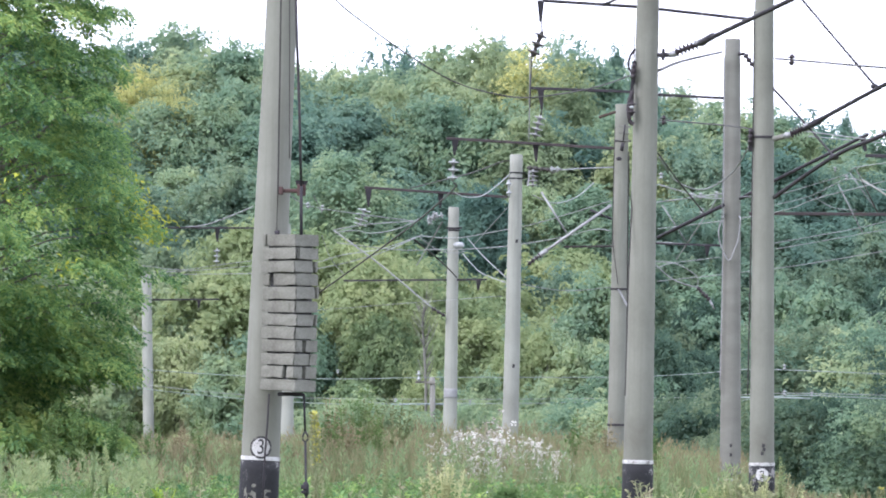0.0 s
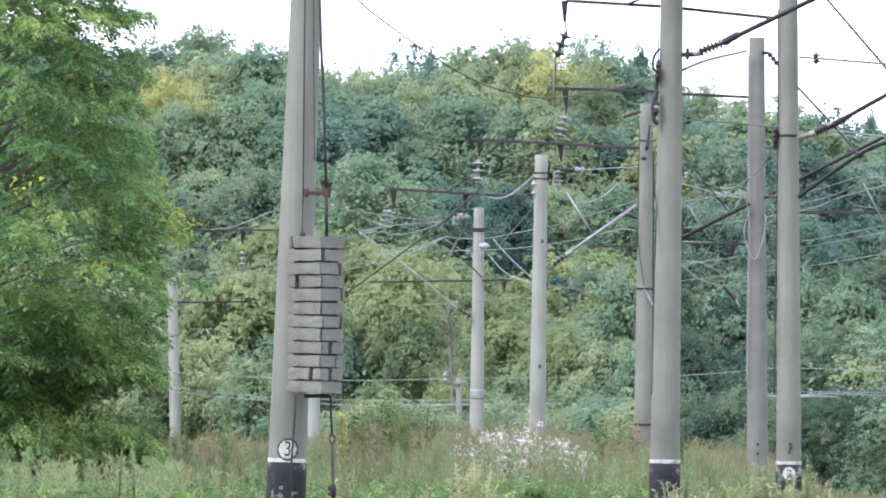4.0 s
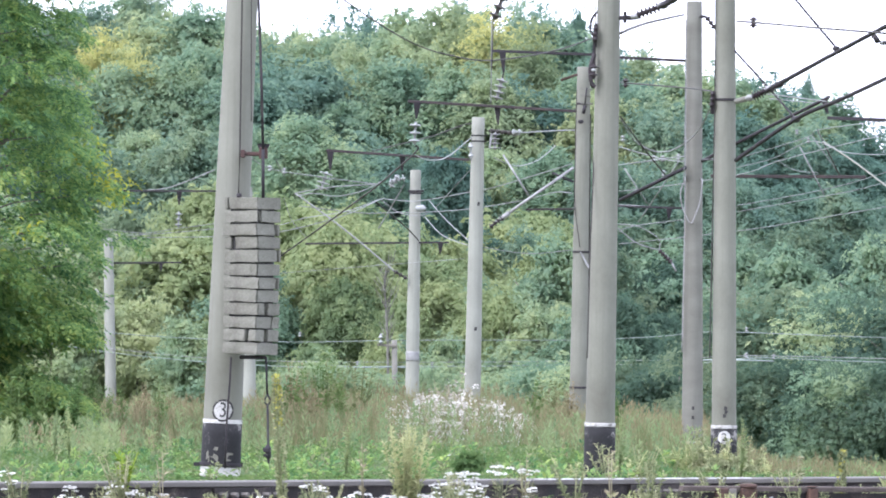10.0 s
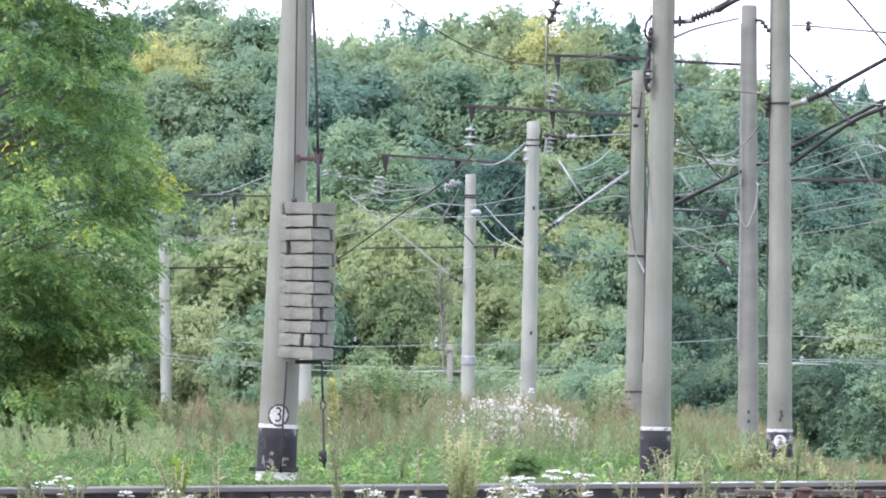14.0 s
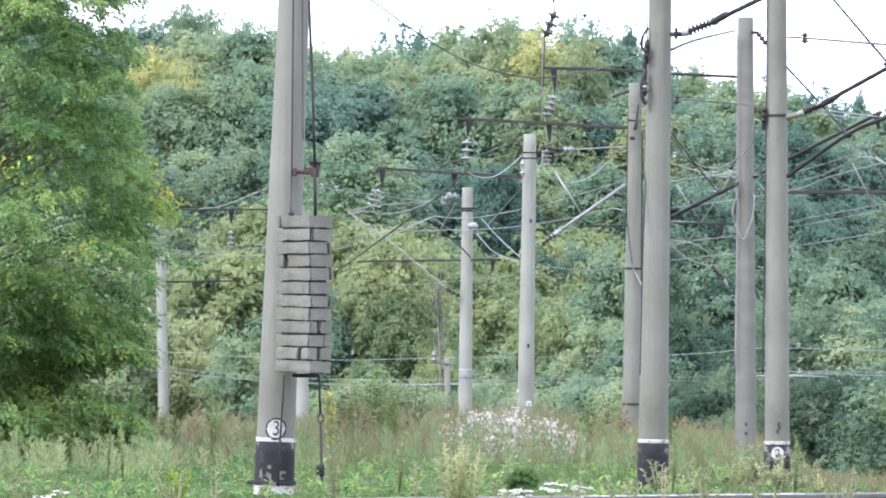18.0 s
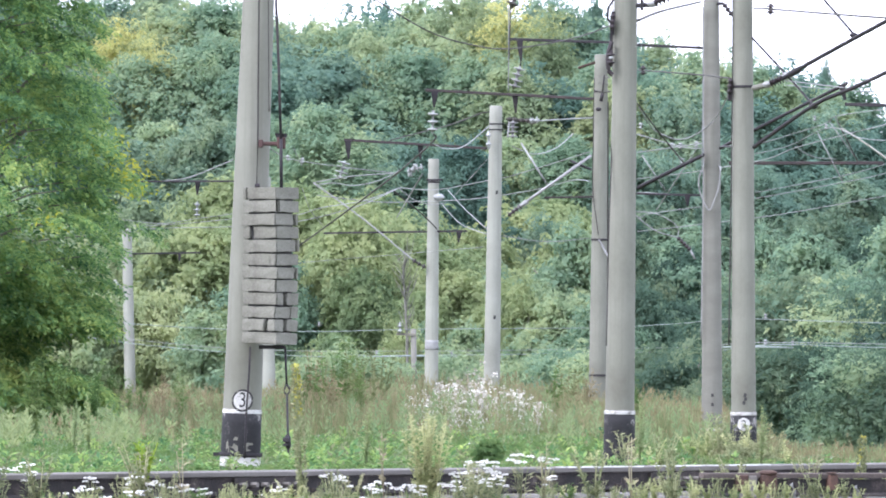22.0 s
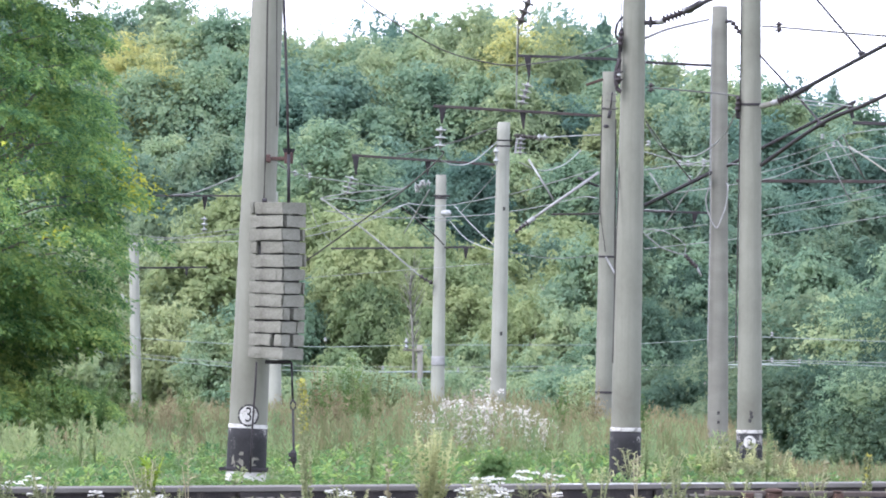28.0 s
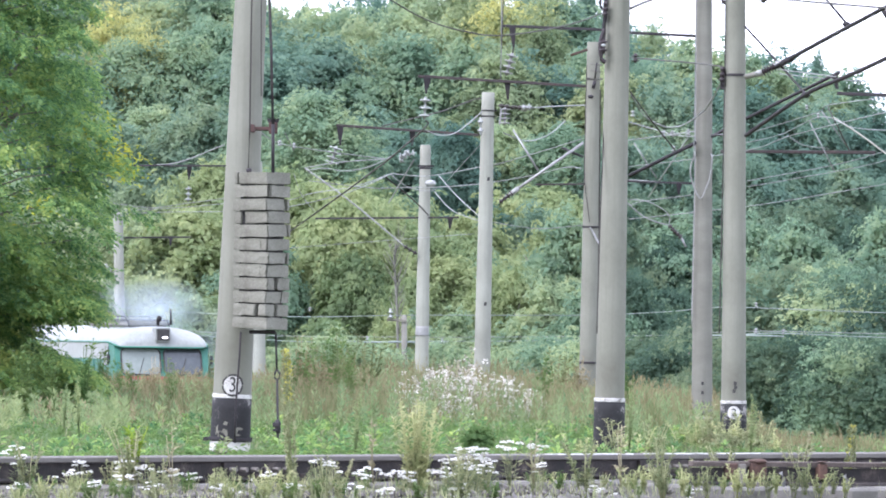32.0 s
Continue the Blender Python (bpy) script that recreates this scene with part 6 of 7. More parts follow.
# ---- the near roadside tree ----
def make_near_tree():
    """Flat leafy sprays in tiers round a trunk, over a darker core of hanging leaves."""
    rng = np.random.default_rng(21)
    cx, cy = -11.0, 180.0
    base = Vector((cx, cy, ground_z(cx, cy) - 0.2))
    t = thing("roadside_tree", base, "large leafy roadside tree with tiers of drooping green leaves", "tree")
    part("trunk", trunk_mesh(rng, 12.5, 0.26, 16, 2.4), t)
    reach_at = lambda z: np.interp(z, [1.0, 1.4, 1.65, 2.45, 2.7, 3.0, 3.3, 3.8, 4.6, 5.3, 6.5, 7.7, 9.0, 11.0, 12.6, 13.8], [3.35, 3.35, 2.7, 2.7, 3.2, 3.65, 3.85, 4.0, 4.65, 4.85, 4.4, 4.05, 3.95, 3.5, 2.6, 0.6])
    # inner leaves
    n, k = 2300, 9
    z = rng.uniform(0.9, 13.3, n)
    a = rng.uniform(0, 6.283, n)
    r = (reach_at(z) - 0.25) * rng.uniform(0.3, 0.86, n)
    q = np.repeat(np.arange(n), k)
    pos = np.stack([np.cos(a) * r, np.sin(a) * r, z], 1)[q] + rng.normal(size=(n * k, 3)) * np.array([0.2, 0.2, 0.1])
    along = np.stack([np.cos(a), np.sin(a), np.full(n, -0.5)], 1)[q] + rng.normal(size=(n * k, 3)) * 0.6
    ln = 0.17 * rng.uniform(0.7, 1.2, n * k)
    v1, f1 = leaves(pos, along, np.array([0, 0, 1.0]) + rng.normal(size=(n * k, 3)) * 0.4, ln, ln * 0.45)
    # boughs: each an arching plate of feathered leaves, heavier at its rim
    n, fronds, pairs = 330, 46, 9
    z = 1.0 + 12.4 * (np.arange(n) + rng.uniform(0, 1, n)) / n
    z[::5] = rng.uniform(1.2, 4.2, len(z[::5]))
    a = rng.uniform(0, 6.283, n)
    a[::3] = rng.normal(-0.75, 0.75, len(a[::3]))
    a[1:70:4], z[1:70:4] = rng.normal(-0.4, 0.25, 18), np.where(np.arange(18) % 3 == 0, rng.uniform(1.1, 1.4, 18), rng.uniform(2.6, 3.6, 18))
    a[2::9], z[2::9] = rng.normal(-0.65, 0.7, len(a[2::9])), rng.uniform(0.85, 1.4, len(a[2::9]))
    tip_r = reach_at(z) * rng.uniform(0.74, 1.03, n)
    tip_r[1:70:4] = rng.uniform(3.5, 4.25, 18)
    L = rng.uniform(1.1, 2.2, n)
    turn = a + rng.normal(0, 0.3, n)
    dirn = np.stack([np.cos(turn), np.sin(turn), np.zeros(n)], 1)
    side = np.stack([-dirn[:, 1], dirn[:, 0], np.zeros(n)], 1)
    tip = np.stack([np.cos(a) * tip_r, np.sin(a) * tip_r, z], 1)
    sag = rng.uniform(0.25, 0.75, n)
    q = np.repeat(np.arange(n), fronds)
    m = len(q)
    f = rng.uniform(0, 1, m) ** 0.7
    lat = rng.uniform(-1, 1, m) * 0.62 * np.sqrt(np.clip(1.03 - f ** 3, 0, 1)) * L[q] / 1.6
    root = tip[q] - dirn[q] * ((1 - f) * L[q])[:, None] + side[q] * lat[:, None]
    root[:, 2] += sag[q] * (1 - f ** 2) * L[q] * 0.5 - np.abs(lat) ** 1.5 * 0.5 + rng.normal(0, 0.06, m)
    head = unit(dirn[q] * rng.uniform(0.3, 1.0, m)[:, None] + side[q] * (np.sign(lat) * rng.uniform(0.1, 0.9, m))[:, None] + np.stack([np.zeros(m), np.zeros(m), rng.uniform(-0.75, 0.05, m)], 1))
    wing = unit(np.cross(head, np.array([0, 0, 1.0]) + rng.normal(size=(m, 3)) * 0.3))
    face = np.cross(wing, head)
    face *= np.sign(face[:, 2:3] + 1e-6)
    long = rng.uniform(0.22, 0.42, m)
    w = np.repeat(np.arange(m), pairs)
    g = np.tile(np.linspace(0.12, 1.0, pairs), m)
    pair_side = np.tile(np.where(np.arange(pairs) % 2 == 0, 1.0, -1.0), m)
    pair_side[np.tile(np.arange(pairs), m) == pairs - 1] = 0.0
    pos = root[w] + head[w] * (long[w] * g)[:, None] - np.array([0, 0, 1.0]) * (g ** 2 * long[w] * 0.22)[:, None]
    along = head[w] * 0.62 + wing[w] * pair_side[:, None] + np.array([0, 0, -0.22]) + rng.normal(size=pos.shape) * 0.18
    ln = 0.13 * rng.uniform(0.75, 1.25, len(w))
    v2, f2 = leaves(pos, along, face[w] + rng.normal(size=pos.shape) * 0.2, ln, ln * 0.42)
    part("crown", quick_mesh("crown", np.concatenate([v1, v2]), np.concatenate([f1, f2 + len(v1)]), F_NEAR), t, "tiers of drooping green leaves")
    # a few leaves already yellow
    m = 240
    centres = np.array([[3.7, -0.9, 6.6], [3.9, -0.8, 6.2], [4.3, -0.6, 5.8], [2.4, -3.4, 4.8], [1.2, -3.6, 6.5], [4.2, -0.8, 5.5], [4.1, -1.4, 6.0]])
    w = rng.integers(0, len(centres), m)
    pos = centres[w] + rng.normal(size=(m, 3)) * np.array([0.28, 0.35, 0.2])
    v, fc = leaves(pos, rng.normal(size=(m, 3)) * np.array([1, 1, 0.4]) + np.array([0.3, 0, -0.4]), rng.normal(size=(m, 3)) * 0.5 + np.array([0, -0.3, 1.0]), np.full(m, 0.14), np.full(m, 0.06))
    tagged(part("yellow_leaves", quick_mesh("yellow_leaves", v, fc, F_YLEAF), t, "first yellow leaves"), kind="stuff")
    # twigs that carry the sprays
    g = Geo()
    for i in range(0, n, 2):
        e = Vector(tip[i]) - Vector(dirn[i]) * (0.25 * L[i])
        s = Vector((0, 0, max(1.0, e.z - 0.9)))
        g.tube([s, s.lerp(e, 0.6) + Vector((0, 0, 0.2)), e], [0.03, 0.018, 0.006], 4)
    tagged(part("twig_mass", g.mesh("twig_mass", M_BARK), t), kind="stuff")


make_near_tree()


# ---- grass ----
def tall_share(u):
    """How far the tall growth reaches, by bearing."""
    return np.interp(u, [-0.06, -0.035, -0.02, 0.0, 0.012, 0.024, 0.034, 0.06], [0.9, 0.76, 0.95, 1.1, 0.95, 0.8, 0.62, 0.55])


GZ = np.vectorize(ground_z)


def blades(name, label, material, n, y0, y1, h0, h1, width, bend, power=1.0, sub=None, rough=0.5):
    rng = np.random.default_rng(n)
    y = y0 + (y1 - y0) * rng.uniform(0, 1, n) ** power
    u = rng.uniform(-0.063, 0.063, n)
    if sub is not None:
        keep = rng.uniform(0, 1, n) < sub(u, y)
        y, u = y[keep], u[keep]
        n = len(y)
    x = u * y
    clump = np.array([noise.noise((a * 0.9, b * 0.35, 4.0)) for a, b in zip(x, y)])
    h = rng.uniform(h0, h1, n) * tall_share(u) * (1 + rough * clump)
    z = GZ(x, y)
    a = rng.uniform(0, 6.283, n)
    dx, dy = np.cos(a), np.sin(a)
    w = width * rng.uniform(0.6, 1.3, n)
    b = bend * rng.uniform(0.3, 1.2, n) * h
    lean = rng.normal(0, 0.1, n) * h
    p0 = np.stack([x - w / 2, y, z - 0.03], 1)
    p1 = np.stack([x + w / 2, y + w * 0.3, z - 0.03], 1)
    m0 = np.stack([x - w * 0.4 + dx * b * 0.35 + lean * 0.5, y + dy * b * 0.35, z + h * 0.6], 1)
    m1 = np.stack([x + w * 0.4 + dx * b * 0.35 + lean * 0.5, y + dy * b * 0.35, z + h * 0.6], 1)
    tip = np.stack([x + dx * b + lean, y + dy * b, z + h * (1 - 0.25 * bend)], 1)
    v = np.stack([p0, p1, m1, m0, tip], 1).reshape(-1, 3)
    k = np.arange(n)[:, None] * 5
    f = np.concatenate([k + np.array([[0, 1, 2]]), k + np.array([[0, 2, 3]]), k + np.array([[3, 2, 4]])], 0)
    tagged(new(name, quick_mesh(name, v, f, material)), label, "grass", kind="stuff")
    return np.stack([x, y, z, h], 1), tip


blades("meadow_grass", "short fresh green meadow grass", F_GRASS, 115000, 74, 215, 0.13, 0.32, 0.018, 0.6, 0.95)
base, tips = blades("tall_grass", "tall ripening meadow grass", F_TALL, 60000, 178, 240, 0.5, 1.05, 0.02, 0.35, 1.0, None, 0.85)


def seed_heads():
    rng = np.random.default_rng(8)
    pick = rng.uniform(size=len(tips)) < 0.13
    t, k = tips[pick], 7
    q = np.repeat(np.arange(len(t)), k)
    off = rng.normal(size=(len(q), 3)) * np.array([0.022, 0.022, 0.0]) + np.stack([np.zeros(len(q)), np.zeros(len(q)), rng.uniform(-0.26, 0.02, len(q))], 1)
    v, f = leaves(t[q] + off, rng.normal(size=(len(q), 3)) * 0.22 + np.array([0, 0, 1.0]), rng.normal(size=(len(q), 3)), np.full(len(q), 0.13), np.full(len(q), 0.02))
    tagged(new("grass_seed_heads", quick_mesh("grass_seed_heads", v, f, F_SEED)), "reddish-brown seed heads over the tall grass", "grass", kind="stuff")


seed_heads()


def leafy_stuff(name, label, material, n, y0, y1, size, h0, h1, per, seed, keep=None, rise=(-0.2, 0.5), slim=0.5):
    """Low broad-leaved weeds between the blades."""
    rng = np.random.default_rng(seed)
    y, u = rng.uniform(y0, y1, n), rng.uniform(-0.063, 0.063, n)
    if keep is not None:
        ok = rng.uniform(0, 1, n) < keep(u, y)
        y, u = y[ok], u[ok]
        n = len(y)
    x = u * y
    z = GZ(x, y)
    h = rng.uniform(h0, h1, n) * tall_share(u)
    q = np.repeat(np.arange(n), per)
    m = len(q)
    f = rng.uniform(0.15, 1.0, m)
    r = 0.16 * (1.1 - f)
    a = rng.uniform(0, 6.283, m)
    pos = np.stack([x[q] + np.cos(a) * r * 0.5, y[q] + np.sin(a) * r * 0.5, z[q] + h[q] * f], 1)
    along = np.stack([np.cos(a), np.sin(a), rng.uniform(*rise, m)], 1)
    nrm = np.array([0, 0, 1.0]) + rng.normal(size=(m, 3)) * 0.35
    ln = size * rng.uniform(0.6, 1.3, m)
    v, fc = leaves(pos, along, nrm, ln, ln * slim)
    tagged(new(name, quick_mesh(name, v, fc, material)), label, "weeds", kind="stuff")


leafy_stuff("green_weeds", "low broad-leaved green weeds in the meadow", F_GRASS, 5200, 76, 190, 0.075, 0.12, 0.36, 20, 31)
leafy_stuff("tall_weeds", "taller leafy olive weeds in the meadow", F_OLIVE, 1500, 165, 236, 0.13, 0.5, 1.1, 34, 32, None, (0.5, 2.2), 0.22)
leafy_stuff("russet_weeds", "russet flowering weeds at the meadow's far edge", F_SEED, 640, 184, 238, 0.1, 0.75, 1.3, 40, 33, lambda u, y: np.where(u < 0.02, 0.9, 0.25), (0.8, 3.0), 0.2)
leafy_stuff("meadow_herbs", "pale yellow-green herbs standing in the short grass", F_WEED, 420, 96, 190, 0.08, 0.25, 0.55, 22, 36, None, (0.4, 2.0), 0.25)
leafy_stuff("meadow_dock", "darker olive herbs standing in the short grass", F_OLIVE, 380, 96, 190, 0.09, 0.22, 0.5, 20, 37, None, (0.2, 1.5), 0.3)
leafy_stuff("nettles", "tall olive weeds before the roadside tree", F_OLIVE, 520, 156, 176, 0.13, 0.5, 0.95, 46, 38, lambda u, y: np.where(u < -0.036, 0.8, 0.03), (0.3, 2.0), 0.28)
leafy_stuff("dry_weed_tops", "tan seeding tops of tall weeds before the tree", F_SEED, 170, 160, 178, 0.1, 0.6, 0.95, 30, 45, lambda u, y: np.where(u < -0.03, 0.8, 0.1), (1.0, 3.5), 0.18)
leafy_stuff("meadow_clumps", "darker green leafy clumps in the short grass", F_NEAR, 420, 86, 172, 0.1, 0.22, 0.5, 46, 51, None, (0.0, 1.2), 0.45)
leafy_stuff("pale_clumps", "pale yellow-green leafy clumps in the short grass", F_WEED, 170, 86, 178, 0.09, 0.2, 0.48, 40, 52, None, (0.0, 1.3), 0.4)
leafy_stuff("meadow_daisies", "scattered small white flowers in the grass", F_PETAL, 70, 90, 190, 0.035, 0.3, 0.5, 4, 39)



# ---- single plants ----
def stems(rng, n, h, spread, r):
    g = Geo()
    tops = []
    for k in range(n):
        a, s = rng.uniform(0, 6.28), rng.uniform(0.2, 1) * spread
        hh = h * rng.uniform(0.7, 1.0)
        e = Vector((math.cos(a) * s, math.sin(a) * s, hh))
        g.tube([Vector((e.x * 0.15, e.y * 0.15, -0.05)), Vector((e.x * 0.55, e.y * 0.55, hh * 0.55)), e], [r, r * 0.8, r * 0.5], 4)
        tops.append(e)
    return g, tops


def make_umbel_flower(seed):
    """A branching stem with many small domed white heads."""
    rng = np.random.default_rng(seed)
    t = thing("white_wildflower", (0, 0, -50), "white small-headed wildflower in bloom by the rail", "flower", "white wildflowers")
    g, tops = stems(rng, 7, 0.36, 0.13, 0.004)
    tagged(part("stem", g.mesh("stem", F_WEED), t), kind="stuff")
    for e in tops:
        n, r0 = 34, rng.uniform(0.014, 0.028)
        a, r = rng.uniform(0, 6.28, n), r0 * np.sqrt(rng.uniform(size=n))
        pos = np.stack([e.x + np.cos(a) * r, e.y + np.sin(a) * r, e.z + 0.014 - r * r * 14 + rng.uniform(-0.004, 0.006, n)], 1)
        v, f = leaves(pos, np.stack([np.cos(a), np.sin(a), rng.uniform(-0.2, 0.8, n)], 1), rng.normal(size=(n, 3)) * 0.5 + np.array([0, -0.5, 1]), np.full(n, 0.018), np.full(n, 0.013))
        part("flower_head", quick_mesh("flower_head", v, f, F_PETAL), t, "small domed white flower head")
    n = 40
    a = rng.uniform(0, 6.28, n)
    pos = np.stack([np.cos(a) * 0.04, np.sin(a) * 0.04, rng.uniform(0.02, 0.26, n)], 1)
    v, f = leaves(pos, np.stack([np.cos(a), np.sin(a), rng.uniform(0, 0.8, n)], 1), rng.normal(size=(n, 3)) * 0.3 + np.array([0, 0, 1.0]), np.full(n, 0.075), np.full(n, 0.016))
    tagged(part("leaves", quick_mesh("leaves", v, f, F_WEED), t), kind="stuff")
    return t


def make_weed(seed, h, n_leaf, spread, material, name, label, group, leaf=0.05, stem_n=6, flowers=None):
    rng = np.random.default_rng(seed)
    t = thing(name, (0, 0, -50), label, "plant", group)
    g, tops = stems(rng, stem_n, h, spread, 0.006)
    tagged(part("stem", g.mesh("stem", F_STALK if flowers == "dry" else material), t), kind="stuff")
    i = rng.integers(0, len(tops), n_leaf)
    f = rng.uniform(0.12, 1.02, n_leaf)
    T = np.array([tuple(e) for e in tops])[i]
    pos = np.stack([T[:, 0] * f, T[:, 1] * f, T[:, 2] * f], 1)
    a = rng.uniform(0, 6.28, n_leaf)
    along = np.stack([np.cos(a), np.sin(a), rng.uniform(0.0, 0.9, n_leaf)], 1)
    ln = leaf * rng.uniform(0.5, 1.3, n_leaf) * (1.25 - 0.6 * f)
    v, fc = leaves(pos, along, rng.normal(size=(n_leaf, 3)) * 0.4 + np.array([0, 0, 1.0]), ln, ln * 0.36)
    tagged(part("leaves", quick_mesh("leaves", v, fc, material), t), kind="stuff")
    return t


def make_mullein(h, seed):
    """A tall spike set all round with buds, yellow at the tip."""
    rng = np.random.default_rng(seed)
    t = thing("mullein", (0, 0, -50), "tall yellow-tipped mullein spike beside the rail", "plant", "mullein spikes")
    tagged(part("stem", Geo().tube([(0, 0, -0.05), (0.01, 0, h * 0.5), (0.0, 0, h)], [0.014, 0.012, 0.006], 7).mesh("stem", F_WEED), t), kind="stuff")
    n = int(900 * h)
    z = rng.uniform(0.05, 1.0, n) * h
    a = rng.uniform(0, 6.28, n)
    r = 0.012 + 0.013 * np.sin(np.clip(z / h, 0, 1) * 3.0)
    pos = np.stack([np.cos(a) * r, np.sin(a) * r, z], 1)
    v, f = leaves(pos, np.stack([np.cos(a), np.sin(a), rng.uniform(0.2, 1.2, n)], 1), rng.normal(size=(n, 3)), 0.026 * rng.uniform(0.6, 1.5, n), np.full(n, 0.016))
    tagged(part("spike", quick_mesh("spike", v, f, F_WEED), t), kind="stuff")
    n = int(120 * h)
    a = rng.uniform(0, 6.28, n)
    pos = np.stack([np.cos(a) * 0.022, np.sin(a) * 0.022, h - rng.uniform(0, 1, n) ** 1.4 * (0.8 if h < 0.8 else 0.35) * h], 1)
    v, f = leaves(pos, rng.normal(size=(n, 3)), rng.normal(size=(n, 3)), np.full(n, 0.026), np.full(n, 0.02))
    tagged(part("bloom", quick_mesh("bloom", v, f, F_BLOOM), t, "yellow flowers at the tip"), kind="stuff")
    return t


def make_thistle(seed, h):
    rng = np.random.default_rng(seed)
    t = thing("thistle", (0, 0, -50), "tall thistle gone to white fluffy seed", "plant", "seeding thistles")
    g, tops = stems(rng, 15, h, 0.34, 0.007)
    tagged(part("stem", g.mesh("stem", F_STALK), t), kind="stuff")
    n = 110
    T = np.array([tuple(e) for e in tops])[rng.integers(0, len(tops), n)]
    f = rng.uniform(0.15, 0.9, n)
    a = rng.uniform(0, 6.28, n)
    v, fc = leaves(T * f[:, None], np.stack([np.cos(a), np.sin(a), rng.uniform(-0.2, 0.8, n)], 1), rng.normal(size=(n, 3)) * 0.4 + np.array([0, 0, 1.0]), 0.13 * rng.uniform(0.6, 1.2, n), np.full(n, 0.03))
    tagged(part("leaves", quick_mesh("leaves", v, fc, F_OLIVE), t), kind="stuff")
    pos = []
    for e in tops:
        for k in range(int(rng.integers(2, 7))):
            c = np.array(e) + rng.normal(size=3) * np.array([0.07, 0.07, 0.06]) - np.array([0, 0, rng.uniform(0, 0.55) * h])
            pos += [c + rng.normal(size=3) * 0.02 for _ in range(7)]
    pos = np.array(pos)
    v, f = leaves(pos, rng.normal(size=pos.shape) + np.array([0, 0, 0.4]), rng.normal(size=pos.shape), np.full(len(pos), 0.06), np.full(len(pos), 0.036))
    tagged(part("seed_fluff", quick_mesh("seed_fluff", v, f, F_FLUFF), t, "white fluffy seed heads"), kind="stuff")
    t["height"] = h
    return t


def put(proto, used, at, scale=1.0, turn=None):
    m = Matrix.Translation(at) @ pose(0, 0, 0, random.uniform(-4, 4), random.uniform(-4, 4), random.uniform(0, 360)) @ Matrix.Diagonal((scale, scale, scale, 1))
    if proto.name in used:
        return copy_thing(proto, m @ Matrix.Diagonal((*[1 / v for v in proto.scale], 1)))
    used.add(proto.name)
    proto.matrix_basis = m
    return proto


def foreground():
    used = set()
    rng = np.random.default_rng(77)
    flowers = [make_umbel_flower(k) for k in (1, 2, 3)]
    weeds = [make_weed(4, 0.36, 300, 0.15, F_WEED, "weed", "yellow-green leafy weed beside the rail", "weeds by the rail"),
             make_weed(5, 0.3, 320, 0.17, F_PALE, "weed", "yellow-green leafy weed beside the rail", "weeds by the rail"),
             make_weed(6, 0.26, 220, 0.15, F_GRASS, "weed", "fresh green weed beside the rail", "weeds by the rail", 0.06)]
    # flowers: the head's place; the stem goes down from it
    heads = [(-3.03, 60.4, 0.62), (-2.98, 59.9, 0.56), (-2.91, 58.6, 0.38), (-3.17, 60.4, 0.57), (-2.55, 60.4, 0.51), (-2.63, 59.9, 0.46), (-2.29, 60.7, 0.51), (-2.20, 60.4, 0.47), (-2.23, 59.5, 0.43), (-2.10, 60.8, 0.49), (-1.94, 60.8, 0.46), (-1.78, 60.4, 0.44), (-1.49, 59.5, 0.38), (-2.41, 59.0, 0.39), (-1.24, 60.8, 0.45), (-0.88, 61.8, 0.54), (-0.77, 61.3, 0.52), (-0.52, 61.3, 0.47), (-0.32, 61.3, 0.46), (-0.25, 61.3, 0.46)]
    heads += [(0.05, 62.2, 0.54), (0.19, 63.1, 0.61), (0.29, 63.1, 0.61), (0.19, 62.7, 0.54), (0.13, 61.8, 0.44), (0.26, 62.2, 0.50), (0.35, 62.2, 0.52), (0.54, 64.0, 0.65), (0.71, 64.0, 0.63), (0.76, 63.1, 0.51), (0.08, 60.4, 0.36), (-0.38, 60.4, 0.34), (-0.62, 60.4, 0.38), (-1.03, 60.4, 0.37), (0.00, 61.8, 0.48), (0.32, 63.1, 0.57), (1.20, 62.7, 0.35), (1.88, 63.1, 0.33), (-3.23, 59.0, 0.44), (-2.01, 59.5, 0.39)]
    for p in heads:
        s = random.uniform(0.7, 1.05)
        put(flowers[int(rng.integers(0, 3))], used, (p[0], p[1], p[2] - 0.32 * s), s)
    # weeds along the near side of the track and between the rails
    for k in range(110):
        s = rng.uniform(-3.0, 9.0)
        p = on_track(s, -rng.uniform(0.25, 2.6), -0.27)
        put(weeds[int(rng.integers(0, 3))], used, p, rng.uniform(0.35, 0.75))
    for k in range(54):
        s = rng.uniform(7.2, 14.0)
        p = on_track(s, -rng.uniform(0.15, 2.3), -0.29)
        put(weeds[int(rng.integers(0, 2))], used, p, rng.uniform(0.4, 0.85))
    for p, s in zip([(-3.22, 59.5, 0.36), (-2.20, 60.4, 0.38), (-2.89, 59.5, 0.36), (0.15, 61.3, 0.36), (1.07, 62.7, 0.33), (1.67, 64.0, 0.33), (2.16, 64.0, 0.32), (2.78, 65.4, 0.35), (-0.83, 60.8, 0.34)], (1.1, 1.1, 0.9, 0.8, 1.0, 1.1, 1.0, 0.9, 0.7)):
        put(weeds[0], used, p, s)
    tall = make_weed(14, 0.74, 900, 0.2, F_PALE, "tall_weed", "tall yellow-green flowering weed beside the rail", "tall weeds", 0.05, 9)
    put(tall, used, (-0.21, 61.80, 0.345), 1.0)
    put(tall, used, (-0.13, 61.9, 0.335), 0.93)
    bushy = make_tree("dark_weed", "dark green bushy weed in the meadow", F_GRASS, 0.5, 0.3, 0.0, 16, 12, 14, 0.05, (0.3, 0.5), 0.05, "plant", "dark weeds")
